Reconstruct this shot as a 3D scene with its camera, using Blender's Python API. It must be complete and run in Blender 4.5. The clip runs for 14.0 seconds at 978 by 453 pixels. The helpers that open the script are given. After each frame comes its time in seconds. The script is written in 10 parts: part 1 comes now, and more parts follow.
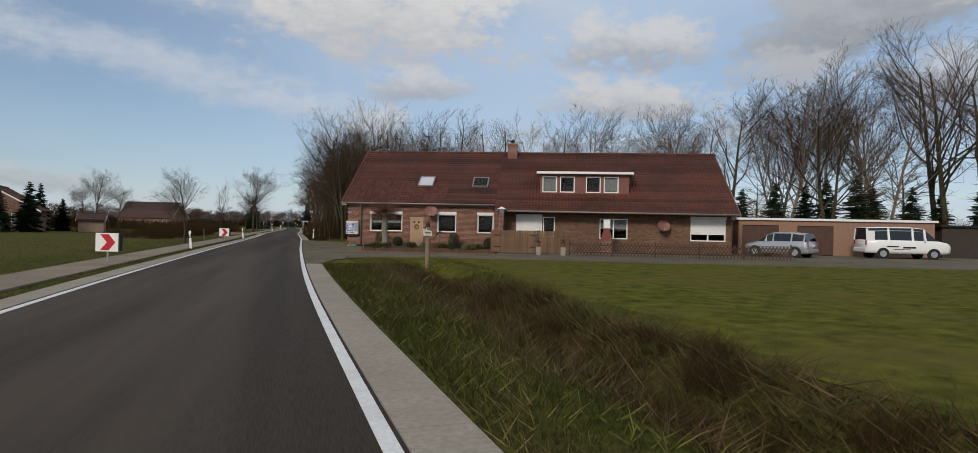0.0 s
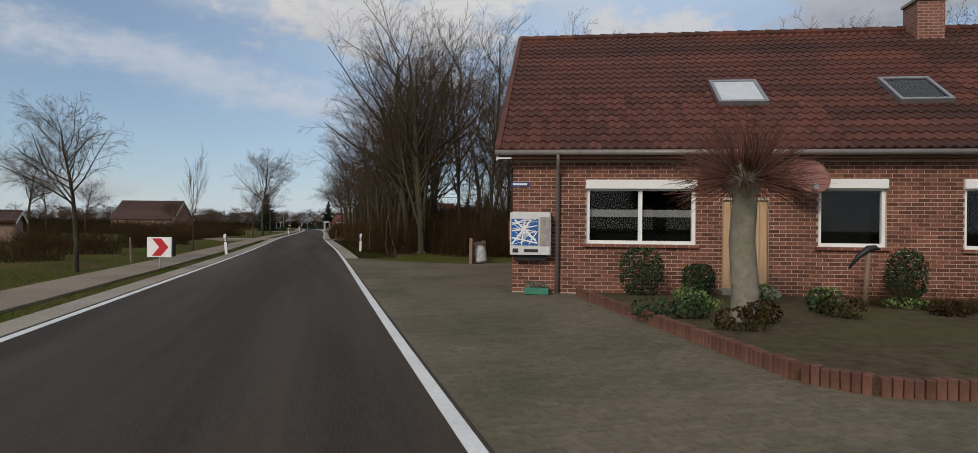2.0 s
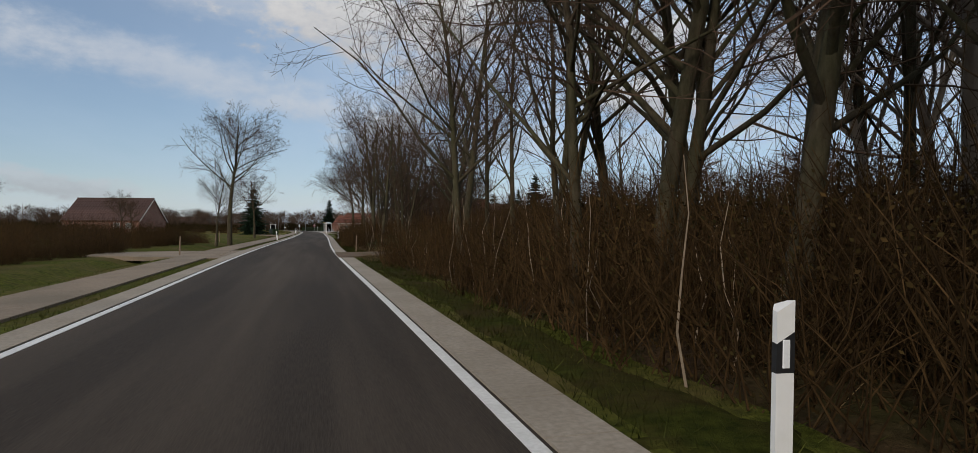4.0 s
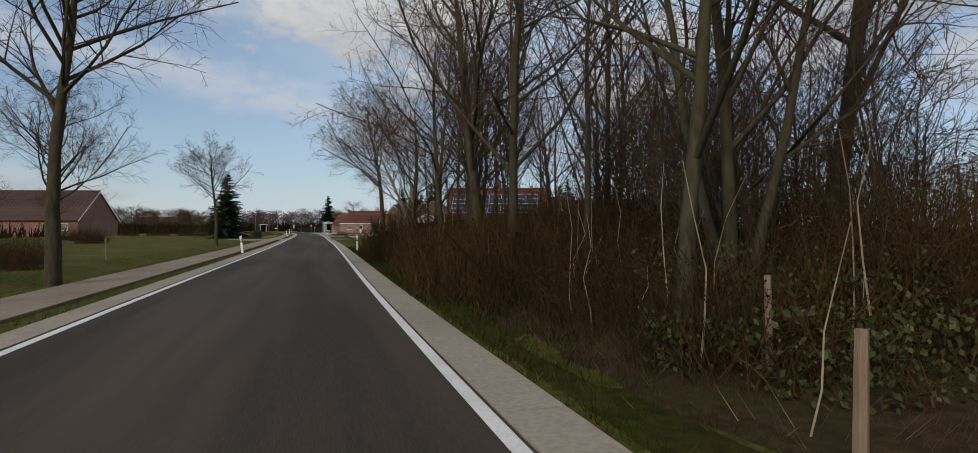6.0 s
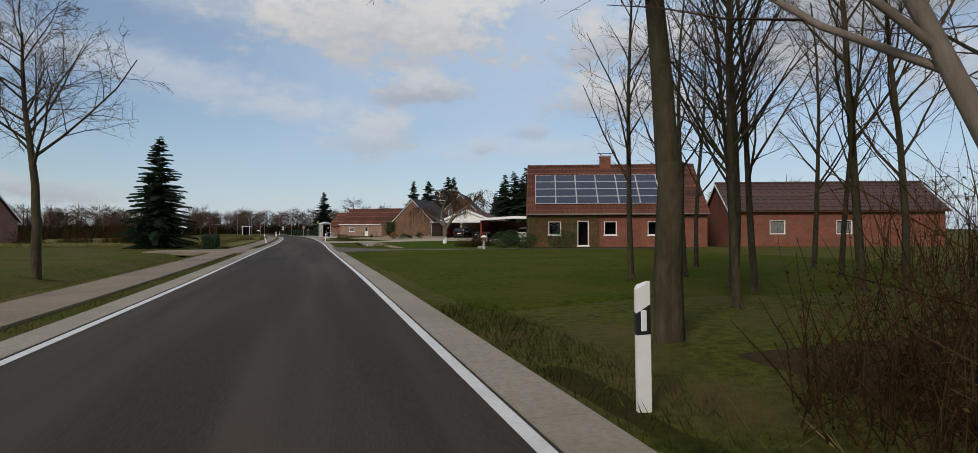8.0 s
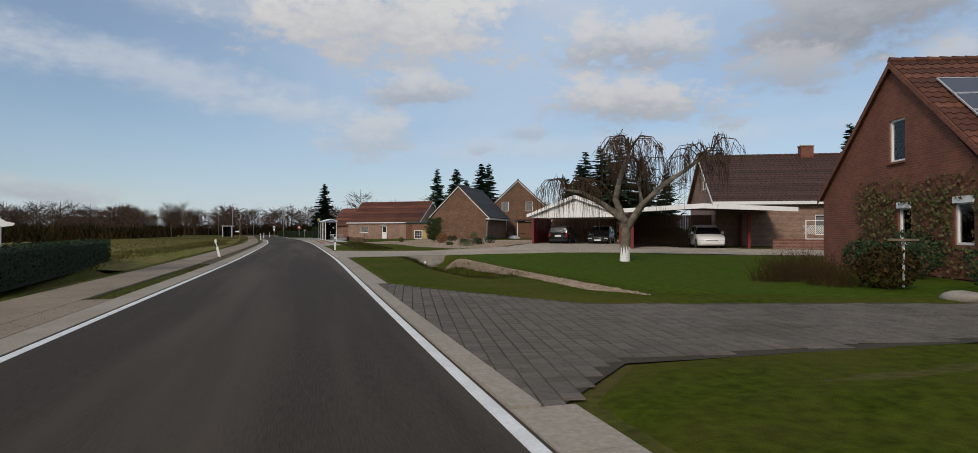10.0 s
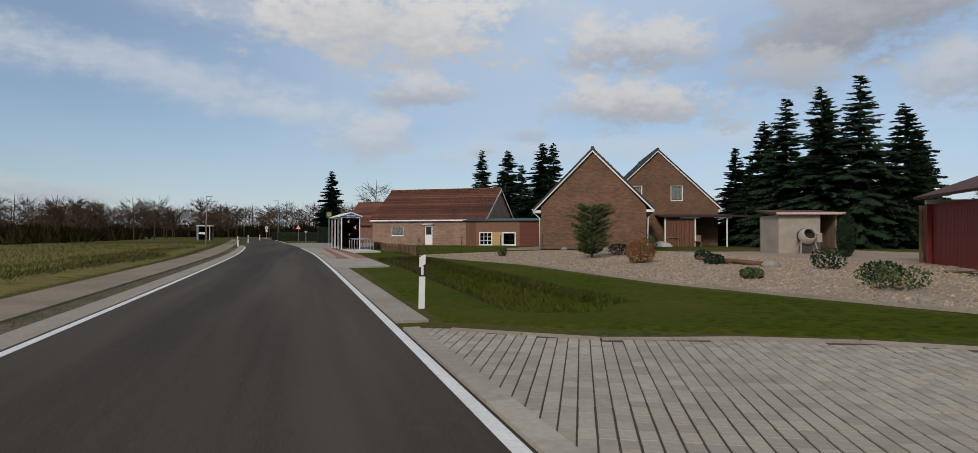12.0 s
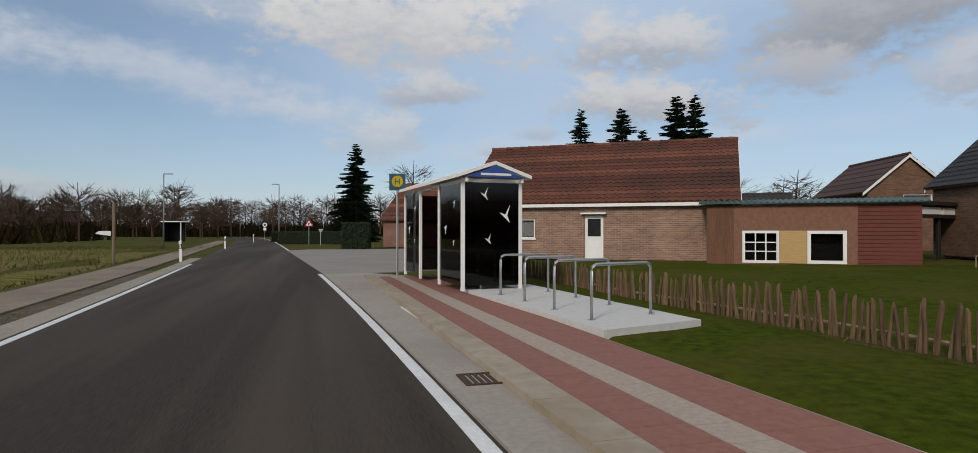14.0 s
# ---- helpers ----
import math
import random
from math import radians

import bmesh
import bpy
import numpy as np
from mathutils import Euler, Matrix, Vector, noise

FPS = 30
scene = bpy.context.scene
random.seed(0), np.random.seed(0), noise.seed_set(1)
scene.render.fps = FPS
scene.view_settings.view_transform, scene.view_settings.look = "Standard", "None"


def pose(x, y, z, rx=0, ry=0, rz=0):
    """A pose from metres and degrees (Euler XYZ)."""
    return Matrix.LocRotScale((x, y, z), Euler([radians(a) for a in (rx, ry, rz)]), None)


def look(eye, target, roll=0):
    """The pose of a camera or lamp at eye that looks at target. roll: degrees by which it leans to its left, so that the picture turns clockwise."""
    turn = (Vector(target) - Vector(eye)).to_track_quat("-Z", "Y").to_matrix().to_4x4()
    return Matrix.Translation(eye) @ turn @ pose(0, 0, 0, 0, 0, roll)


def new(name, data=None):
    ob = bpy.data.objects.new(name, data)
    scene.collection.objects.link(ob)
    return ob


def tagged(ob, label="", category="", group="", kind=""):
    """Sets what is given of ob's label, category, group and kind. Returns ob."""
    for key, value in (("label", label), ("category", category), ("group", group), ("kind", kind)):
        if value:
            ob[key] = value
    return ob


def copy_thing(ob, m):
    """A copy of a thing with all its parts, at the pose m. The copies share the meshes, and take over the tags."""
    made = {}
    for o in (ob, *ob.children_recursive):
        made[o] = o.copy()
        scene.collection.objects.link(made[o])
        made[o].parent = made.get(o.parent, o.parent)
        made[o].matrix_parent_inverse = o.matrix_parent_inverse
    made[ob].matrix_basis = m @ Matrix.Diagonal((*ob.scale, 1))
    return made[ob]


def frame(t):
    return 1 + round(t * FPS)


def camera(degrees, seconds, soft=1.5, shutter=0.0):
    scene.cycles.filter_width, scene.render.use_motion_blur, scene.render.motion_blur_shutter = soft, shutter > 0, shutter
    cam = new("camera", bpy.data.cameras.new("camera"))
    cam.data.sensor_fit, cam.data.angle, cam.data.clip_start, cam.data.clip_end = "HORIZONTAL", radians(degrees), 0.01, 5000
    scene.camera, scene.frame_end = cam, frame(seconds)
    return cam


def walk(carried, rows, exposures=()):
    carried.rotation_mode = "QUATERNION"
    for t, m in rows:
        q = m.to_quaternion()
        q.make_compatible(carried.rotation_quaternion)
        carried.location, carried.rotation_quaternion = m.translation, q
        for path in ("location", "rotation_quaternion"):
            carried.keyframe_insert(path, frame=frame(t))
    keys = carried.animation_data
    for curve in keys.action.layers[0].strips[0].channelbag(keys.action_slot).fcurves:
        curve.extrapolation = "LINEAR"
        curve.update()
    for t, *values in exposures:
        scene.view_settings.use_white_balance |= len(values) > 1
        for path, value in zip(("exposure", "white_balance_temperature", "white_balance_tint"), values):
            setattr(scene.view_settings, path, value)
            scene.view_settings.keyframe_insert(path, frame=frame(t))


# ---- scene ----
cam = camera(76.07, 14.0, soft=0.75)
PATH = [
    (0, (0.180, -0.290, 1.4), (3.104, 9.272, 1.430), 1.13),
    (0.5, (0.064, 7.567, 1.4), (2.917, 17.151, 1.423), 0.95),
    (1, (-0.196, 15.507, 1.4), (2.580, 25.114, 1.420), 0.83),
    (1.5, (-0.424, 23.202, 1.4), (2.307, 32.821, 1.419), 0.66),
    (2, (-0.626, 30.996, 1.4), (2.040, 40.634, 1.414), 0.61),
    (2.5, (-0.614, 38.370, 1.4), (2.031, 48.014, 1.418), 0.55),
    (3, (-0.660, 46.279, 1.4), (1.965, 55.928, 1.429), 0.51),
    (3.5, (-0.772, 54.450, 1.4), (1.882, 64.091, 1.429), 0.41),
    (4, (-0.861, 62.610, 1.4), (1.824, 72.243, 1.428), 0.33),
    (4.5, (-0.929, 70.876, 1.4), (1.779, 80.502, 1.428), 0.26),
    (5, (-0.982, 79.246, 1.4), (1.736, 88.869, 1.428), 0.19),
    (5.5, (-1.027, 87.718, 1.4), (1.697, 97.340, 1.428), 0.12),
    (6, (-1.041, 96.290, 1.4), (1.697, 105.908, 1.426), 0.07),
    (6.5, (-1.025, 104.964, 1.4), (1.724, 114.579, 1.431), -0.02),
    (7, (-0.942, 113.757, 1.4), (1.836, 123.364, 1.441), -0.09),
    (7.5, (-0.831, 122.640, 1.4), (1.975, 132.239, 1.450), -0.10),
    (8, (-0.800, 131.582, 1.4), (2.033, 141.172, 1.451), -0.11),
    (8.5, (-0.757, 140.555, 1.4), (2.097, 150.140, 1.453), -0.11),
    (9, (-0.699, 149.535, 1.4), (2.166, 159.116, 1.454), -0.12),
    (9.5, (-0.633, 158.493, 1.4), (2.237, 168.072, 1.455), -0.13),
    (10, (-0.565, 167.402, 1.4), (2.311, 176.980, 1.457), -0.15),
    (10.5, (-0.530, 176.234, 1.4), (2.361, 185.807, 1.467), -0.15),
    (11, (-0.458, 185.059, 1.4), (2.432, 194.632, 1.481), -0.07),
    (11.5, (-0.346, 193.857, 1.4), (2.534, 203.433, 1.497), -0.01),
    (12, (-0.350, 202.613, 1.4), (2.505, 212.196, 1.490), 0.01),
    (12.5, (-0.365, 211.279, 1.4), (2.481, 220.865, 1.483), 0.04),
    (13, (-0.477, 220.074, 1.4), (2.332, 229.671, 1.479), 0.08),
    (13.5, (-0.549, 228.849, 1.4), (2.226, 238.456, 1.468), 0.11),
    (14, (-0.699, 237.683, 1.4), (2.024, 247.305, 1.468), 0.03),
]
walk(cam, [(t, look(e, g, r)) for t, e, g, r in PATH])

# ---- world and light ----
SUN_AZ, SUN_EL = radians(-42), radians(30)      # measured from the rear of the way, left negative
sun_from = Vector((-math.sin(-SUN_AZ) * math.cos(SUN_EL), -math.cos(SUN_AZ) * math.cos(SUN_EL), math.sin(SUN_EL)))
world = bpy.data.worlds.new("sky")
scene.world = world
world.use_nodes = True
scene.view_settings.exposure = -0.38


def build_sky():
    nt = world.node_tree
    nt.nodes.clear()
    n = lambda kind, **kw: _node(nt, kind, **kw)
    out, bg = n("ShaderNodeOutputWorld"), n("ShaderNodeBackground")
    sky = n("ShaderNodeTexSky")
    sky.sky_type, sky.sun_disc = "NISHITA", False
    sky.sun_elevation, sky.sun_rotation = SUN_EL, math.atan2(sun_from.x, sun_from.y)
    sky.air_density, sky.dust_density, sky.ozone_density = 1.0, 0.4, 3.0
    co = n("ShaderNodeTexCoord")
    sep = n("ShaderNodeSeparateXYZ")
    nt.links.new(co.outputs["Generated"], sep.inputs[0])
    # a flat cloud deck seen in perspective: x/z, y/z
    zz = _math(nt, "ADD", _math(nt, "MAXIMUM", sep.outputs[2], 0.0), 0.10)
    px, py = _math(nt, "DIVIDE", sep.outputs[0], zz), _math(nt, "DIVIDE", sep.outputs[1], zz)
    comb = n("ShaderNodeCombineXYZ")
    nt.links.new(px, comb.inputs[0])
    nt.links.new(py, comb.inputs[1])

    def cloud(scale, lo, hi, detail, off, squash=1.0):
        m = n("ShaderNodeMapping")
        m.inputs["Location"].default_value = off
        m.inputs["Scale"].default_value = (1, squash, 1)
        nt.links.new(comb.outputs[0], m.inputs[0])
        t = n("ShaderNodeTexNoise")
        t.inputs["Scale"].default_value, t.inputs["Detail"].default_value = scale, detail
        t.inputs["Roughness"].default_value = 0.55
        nt.links.new(m.outputs[0], t.inputs[0])
        r = n("ShaderNodeMapRange")
        r.interpolation_type = "SMOOTHSTEP"
        r.inputs[1].default_value, r.inputs[2].default_value = lo, hi
        nt.links.new(t.outputs[0], r.inputs[0])
        return t.outputs[0], r.outputs[0]
    # bearing and height above the horizon, in degrees
    az = _math(nt, "MULTIPLY", _math(nt, "ARCTAN2", sep.outputs[0], sep.outputs[1]), 57.2958)
    el = _math(nt, "MULTIPLY", _math(nt, "ARCSINE", sep.outputs[2]), 57.2958)
    flat = n("ShaderNodeCombineXYZ")
    nt.links.new(az, flat.inputs[0])
    nt.links.new(_math(nt, "MULTIPLY", el, 1.7), flat.inputs[1])

    def ragged(scale, detail, rough=0.58, squash=1.0):
        m = n("ShaderNodeMapping")
        m.inputs["Scale"].default_value = (1, squash, 1)
        nt.links.new(flat.outputs[0], m.inputs[0])
        t = _node(nt, "ShaderNodeTexNoise", Scale=scale, Detail=detail, Roughness=rough)
        nt.links.new(m.outputs[0], t.inputs[0])
        return t.outputs[0]

    def blend(fac, under, over):
        m = n("ShaderNodeMix")
        m.data_type = "RGBA"
        for i, v in ((0, fac), (6, under), (7, over)):
            if isinstance(v, tuple):
                m.inputs[i].default_value = v
            else:
                nt.links.new(v, m.inputs[i])
        return m.outputs[2]

    def step(v, lo, hi, out0=0.0, out1=1.0):
        r = n("ShaderNodeMapRange")
        r.interpolation_type = "SMOOTHSTEP"
        for i, x in enumerate((lo, hi, out0, out1)):
            r.inputs[i + 1].default_value = x
        nt.links.new(v, r.inputs[0])
        return r.outputs[0]

    edge_n, fine_n = ragged(0.22, 9), ragged(0.75, 7)
    # a thin veil over all the sky, thicker to the right of the road
    _, veil = cloud(0.55, 0.34, 0.72, 5, (3.1, 1.7, 0), 0.45)
    right = step(az, -22.0, 24.0, 0.5, 0.85)
    col = blend(_math(nt, "MULTIPLY", _math(nt, "ADD", _math(nt, "MULTIPLY", veil, 0.5), 0.5), right), sky.outputs[0], (5.1, 6.3, 7.9, 1))
    col = blend(step(el, 5.0, 0.0, 0.0, 0.55), col, (6.0, 6.7, 7.6, 1))

    def bank(col, a0, e0, w, h, turn, thick, lit, shade, soft=0.55, rag=2.6):
        """A cloud at a bearing and height, of a half width and half height, tilted by turn, bright above and grey below."""
        c, s_ = math.cos(radians(turn)), math.sin(radians(turn))
        du, dv = _math(nt, "SUBTRACT", az, a0), _math(nt, "SUBTRACT", el, e0)
        pu = _math(nt, "DIVIDE", _math(nt, "ADD", _math(nt, "MULTIPLY", du, c), _math(nt, "MULTIPLY", dv, s_)), w)
        pv = _math(nt, "DIVIDE", _math(nt, "SUBTRACT", _math(nt, "MULTIPLY", dv, c), _math(nt, "MULTIPLY", du, s_)), h)
        d = _math(nt, "SQRT", _math(nt, "ADD", _math(nt, "MULTIPLY", pu, pu), _math(nt, "MULTIPLY", pv, pv)))
        lump = _math(nt, "MULTIPLY", _math(nt, "SUBTRACT", edge_n, 0.5), rag)
        fine = _math(nt, "MULTIPLY", _math(nt, "SUBTRACT", fine_n, 0.5), rag * 0.45)
        body = _math(nt, "SUBTRACT", _math(nt, "ADD", _math(nt, "ADD", lump, fine), 1.0), d)
        tone = step(_math(nt, "ADD", _math(nt, "ADD", pv, _math(nt, "MULTIPLY", lump, 0.7)), fine), -0.8, 0.7)
        return blend(_math(nt, "MULTIPLY", step(body, -soft * 0.45, soft), thick), col, blend(tone, (*shade, 1), (*lit, 1)))
    grey, pale, dim = (4.0, 4.1, 4.5), (7.2, 7.1, 7.0), (3.1, 3.25, 3.6)
    # streaks of high cloud
    for a0, e0, w, h, turn, thick in ((-10.5, 12.6, 17, 1.9, -9, 0.62), (-4.0, 18.2, 15, 1.7, -6, 0.5), (2.0, 10.2, 9, 1.2, -5, 0.4), (26.0, 7.5, 20, 1.3, 2, 0.45), (-34.0, 15.0, 16, 2.2, -8, 0.6), (22.0, 19.5, 9, 1.6, -12, 0.45)):
        col = bank(col, a0, e0, w, h, turn, thick, (6.4, 6.7, 7.2), (5.6, 6.0, 6.7), 0.9, 1.8)
    # heaped clouds
    for a0, e0, w, h, turn, thick, lit, shade in (
            (7.0, 18.3, 10.5, 3.3, -2, 0.92, pale, (5.4, 5.4, 5.6)), (30.0, 16.2, 5.8, 2.0, -4, 0.85, (6.6, 6.6, 6.7), grey), (47.0, 17.0, 7.5, 3.4, 8, 0.9, (4.6, 4.7, 5.0), dim),
            (42.5, 12.9, 4.4, 1.5, -4, 0.7, (5.4, 5.5, 5.8), grey), (29.6, 11.3, 6.6, 1.9, -3, 0.88, (6.6, 6.5, 6.5), (4.2, 4.3, 4.6)), (9.8, 12.7, 3.6, 1.3, 4, 0.75, (6.5, 6.5, 6.6), grey),
            (6.2, 8.5, 4.0, 1.6, 8, 0.6, (6.3, 6.4, 6.6), (4.8, 5.0, 5.4)), (20.3, 8.9, 1.8, 0.6, 0, 0.45, (5.6, 5.8, 6.2), grey), (16.1, 7.4, 1.2, 0.5, 0, 0.4, (5.6, 5.8, 6.2), grey),
            (-19.0, 3.2, 4.2, 0.8, -6, 0.6, (5.4, 5.7, 6.2), grey), (57.0, 12.0, 6.0, 2.2, 0, 0.7, (6.2, 6.3, 6.6), grey), (70.0, 16.0, 9.0, 3.4, 5, 0.85, pale, grey)):
        col = bank(col, a0, e0, w * 1.2, h * 1.25, turn, thick, lit, shade)
    # the deck of broken cloud overhead and behind
    body, puff = cloud(1.15, 0.44, 0.62, 8, (5.6, 2.2, 0), 0.8)
    above = _math(nt, "MAXIMUM", step(el, 23.0, 32.0), step(_math(nt, "ABSOLUTE", _math(nt, "SUBTRACT", az, 17.0)), 58.0, 78.0))
    tops = blend(step(body, 0.56, 0.76), (7.4, 7.3, 7.2, 1), (3.8, 3.9, 4.1, 1))
    col = blend(_math(nt, "MULTIPLY", _math(nt, "MULTIPLY", puff, 0.85), above), col, tops)
    nt.links.new(col, bg.inputs[0])
    bg.inputs[1].default_value = 0.12
    nt.links.new(bg.outputs[0], out.inputs[0])


def _node(nt, kind, **kw):
    nd = nt.nodes.new(kind)
    for k, v in kw.items():
        nd.inputs[k].default_value = v
    return nd


def _math(nt, op, a, b=None):
    nd = nt.nodes.new("ShaderNodeMath")
    nd.operation = op
    for i, v in enumerate((a, b)):
        if v is None:
            continue
        if isinstance(v, (int, float)):
            nd.inputs[i].default_value = v
        else:
            nt.links.new(v, nd.inputs[i])
    return nd.outputs[0]


build_sky()
sun = new("sun", bpy.data.lights.new("sun", "SUN"))
sun.data.energy, sun.data.angle, sun.data.color = 2.6, radians(12), (1.0, 0.88, 0.74)
sun.matrix_world = look(sun_from * 100, (0, 0, 0))

# ---- materials ----
MATS = {}


def surf(name, a, b, scale=4.0, rough=0.8, bump=0.2, bscale=60.0, metal=0.0, spec=0.35, c=None, cscale=0.35, cmix=0.5, rnd=0.0, stretch=(1, 1, 1), island=0.0):
    """A surface of two noise scales: a and b at fine scale, c as broad stains."""
    if name in MATS:
        return MATS[name]
    m = bpy.data.materials.new(name)
    m.use_nodes = True
    nt = m.node_tree
    p = nt.nodes["Principled BSDF"]
    co = nt.nodes.new("ShaderNodeTexCoord")
    mp = nt.nodes.new("ShaderNodeMapping")
    mp.inputs["Scale"].default_value = stretch
    nt.links.new(co.outputs["Object"], mp.inputs[0])

    def noise_tex(s, d=6):
        t = _node(nt, "ShaderNodeTexNoise", Scale=s, Detail=d, Roughness=0.6)
        nt.links.new(mp.outputs[0], t.inputs["Vector"])
        return t.outputs[0]

    def ramp(v, lo, hi):
        r = nt.nodes.new("ShaderNodeMapRange")
        r.inputs[1].default_value, r.inputs[2].default_value = lo, hi
        nt.links.new(v, r.inputs[0])
        return r.outputs[0]

    def mixc(f, x, y):
        k = nt.nodes.new("ShaderNodeMix")
        k.data_type = "RGBA"
        for i, v in ((0, f), (6, x), (7, y)):
            if isinstance(v, tuple):
                k.inputs[i].default_value = (*v, 1)
            elif isinstance(v, (int, float)):
                k.inputs[i].default_value = v
            else:
                nt.links.new(v, k.inputs[i])
        return k.outputs[2]
    col = mixc(ramp(noise_tex(scale), 0.3, 0.7), a, b)
    if c is not None:
        col = mixc(_math(nt, "MULTIPLY", ramp(noise_tex(cscale, 4), 0.42, 0.68), cmix), col, c)
    if rnd or island:
        src = nt.nodes.new("ShaderNodeObjectInfo").outputs["Random"] if rnd else nt.nodes.new("ShaderNodeNewGeometry").outputs["Random Per Island"]
        amt = rnd or island
        hsv = nt.nodes.new("ShaderNodeHueSaturation")
        r = nt.nodes.new("ShaderNodeMapRange")
        r.inputs[3].default_value, r.inputs[4].default_value = 1 - amt, 1 + amt
        nt.links.new(src, r.inputs[0])
        nt.links.new(r.outputs[0], hsv.inputs["Value"])
        nt.links.new(col, hsv.inputs["Color"])
        col = hsv.outputs[0]
    nt.links.new(col, p.inputs["Base Color"])
    p.inputs["Roughness"].default_value, p.inputs["Metallic"].default_value = rough, metal
    p.inputs["Specular IOR Level"].default_value = spec
    if bump:
        bm_ = _node(nt, "ShaderNodeBump", Strength=bump, Distance=0.02)
        nt.links.new(noise_tex(bscale, 4), bm_.inputs["Height"])
        nt.links.new(bm_.outputs[0], p.inputs["Normal"])
    MATS[name] = m
    return m


def brickwork(name, a, b, mortar, bw=0.25, bh=0.083, joint=0.011, bump=0.6):
    """Brick courses on upright walls, for walls that stay far off: runs along x + y, height z."""
    if name in MATS:
        return MATS[name]
    m = bpy.data.materials.new(name)
    m.use_nodes = True
    nt = m.node_tree
    p = nt.nodes["Principled BSDF"]
    co = nt.nodes.new("ShaderNodeTexCoord")
    sep, comb = nt.nodes.new("ShaderNodeSeparateXYZ"), nt.nodes.new("ShaderNodeCombineXYZ")
    nt.links.new(co.outputs["Object"], sep.inputs[0])
    nt.links.new(_math(nt, "ADD", sep.outputs[0], sep.outputs[1]), comb.inputs[0])
    nt.links.new(sep.outputs[2], comb.inputs[1])
    br = nt.nodes.new("ShaderNodeTexBrick")
    br.inputs["Scale"].default_value = 1.0
    br.inputs["Brick Width"].default_value, br.inputs["Row Height"].default_value = bw, bh
    br.inputs["Mortar Size"].default_value, br.inputs["Mortar Smooth"].default_value = joint, 0.2
    br.inputs["Color1"].default_value, br.inputs["Color2"].default_value = (*a, 1), (*b, 1)
    br.inputs["Mortar"].default_value = (*mortar, 1)
    nt.links.new(comb.outputs[0], br.inputs["Vector"])
    ns = _node(nt, "ShaderNodeTexNoise", Scale=0.9, Detail=6, Roughness=0.65)
    nt.links.new(co.outputs["Object"], ns.inputs["Vector"])
    r = nt.nodes.new("ShaderNodeMapRange")
    r.inputs[1].default_value, r.inputs[2].default_value, r.inputs[3].default_value, r.inputs[4].default_value = 0.3, 0.7, 0.75, 1.2
    nt.links.new(ns.outputs[0], r.inputs[0])
    hsv = nt.nodes.new("ShaderNodeHueSaturation")
    nt.links.new(r.outputs[0], hsv.inputs["Value"])
    nt.links.new(br.outputs["Color"], hsv.inputs["Color"])
    nt.links.new(hsv.outputs[0], p.inputs["Base Color"])
    p.inputs["Roughness"].default_value = 0.9
    bu = _node(nt, "ShaderNodeBump", Strength=bump, Distance=0.01)
    nt.links.new(_math(nt, "SUBTRACT", 1.0, br.outputs["Fac"]), bu.inputs["Height"])
    nt.links.new(bu.outputs[0], p.inputs["Normal"])
    MATS[name] = m
    return m


def glazing():
    if "glass" in MATS:
        return MATS["glass"]
    m = bpy.data.materials.new("glass")
    m.use_nodes = True
    nt = m.node_tree
    nt.nodes.clear()
    out, mix = nt.nodes.new("ShaderNodeOutputMaterial"), nt.nodes.new("ShaderNodeMixShader")
    tr, gl = nt.nodes.new("ShaderNodeBsdfTransparent"), nt.nodes.new("ShaderNodeBsdfGlossy")
    tr.inputs[0].default_value, gl.inputs["Roughness"].default_value = (0.62, 0.64, 0.65, 1), 0.02
    fr = _node(nt, "ShaderNodeFresnel", IOR=1.38)
    nt.links.new(fr.outputs[0], mix.inputs[0])
    nt.links.new(tr.outputs[0], mix.inputs[1])
    nt.links.new(gl.outputs[0], mix.inputs[2])
    nt.links.new(mix.outputs[0], out.inputs[0])
    MATS["glass"] = m
    return m


GLASS = glazing()
ASPHALT = surf("asphalt", (0.030, 0.0242, 0.019), (0.060, 0.0485, 0.038), 90, 0.85, 0.35, 240, spec=0.12, c=(0.100, 0.080, 0.061), cscale=0.6, cmix=0.8, stretch=(1, 0.05, 1))
LINE = surf("road_paint", (0.62, 0.62, 0.60), (0.78, 0.78, 0.76), 25, 0.6, 0.1, 120, c=(0.45, 0.44, 0.42), cscale=2.0, cmix=0.4)
CONCRETE = surf("concrete", (0.25, 0.215, 0.17), (0.36, 0.315, 0.255), 18, 0.9, 0.2, 140, c=(0.19, 0.16, 0.12), cscale=0.5, cmix=0.5)
PATHM = surf("path_paving", (0.20, 0.155, 0.11), (0.28, 0.22, 0.16), 14, 0.9, 0.3, 90, c=(0.12, 0.10, 0.07), cscale=0.4, cmix=0.6)
GRASS = surf("grass", (0.026, 0.034, 0.006), (0.10, 0.107, 0.019), 7, 0.95, 1.0, 40, spec=0.04, c=(0.105, 0.078, 0.032), cscale=0.35, cmix=0.85)
LAWN = surf("lawn", (0.024, 0.034, 0.003), (0.070, 0.092, 0.006), 6, 1.0, 0.9, 55, spec=0.03, c=(0.085, 0.075, 0.016), cscale=0.35, cmix=0.7)
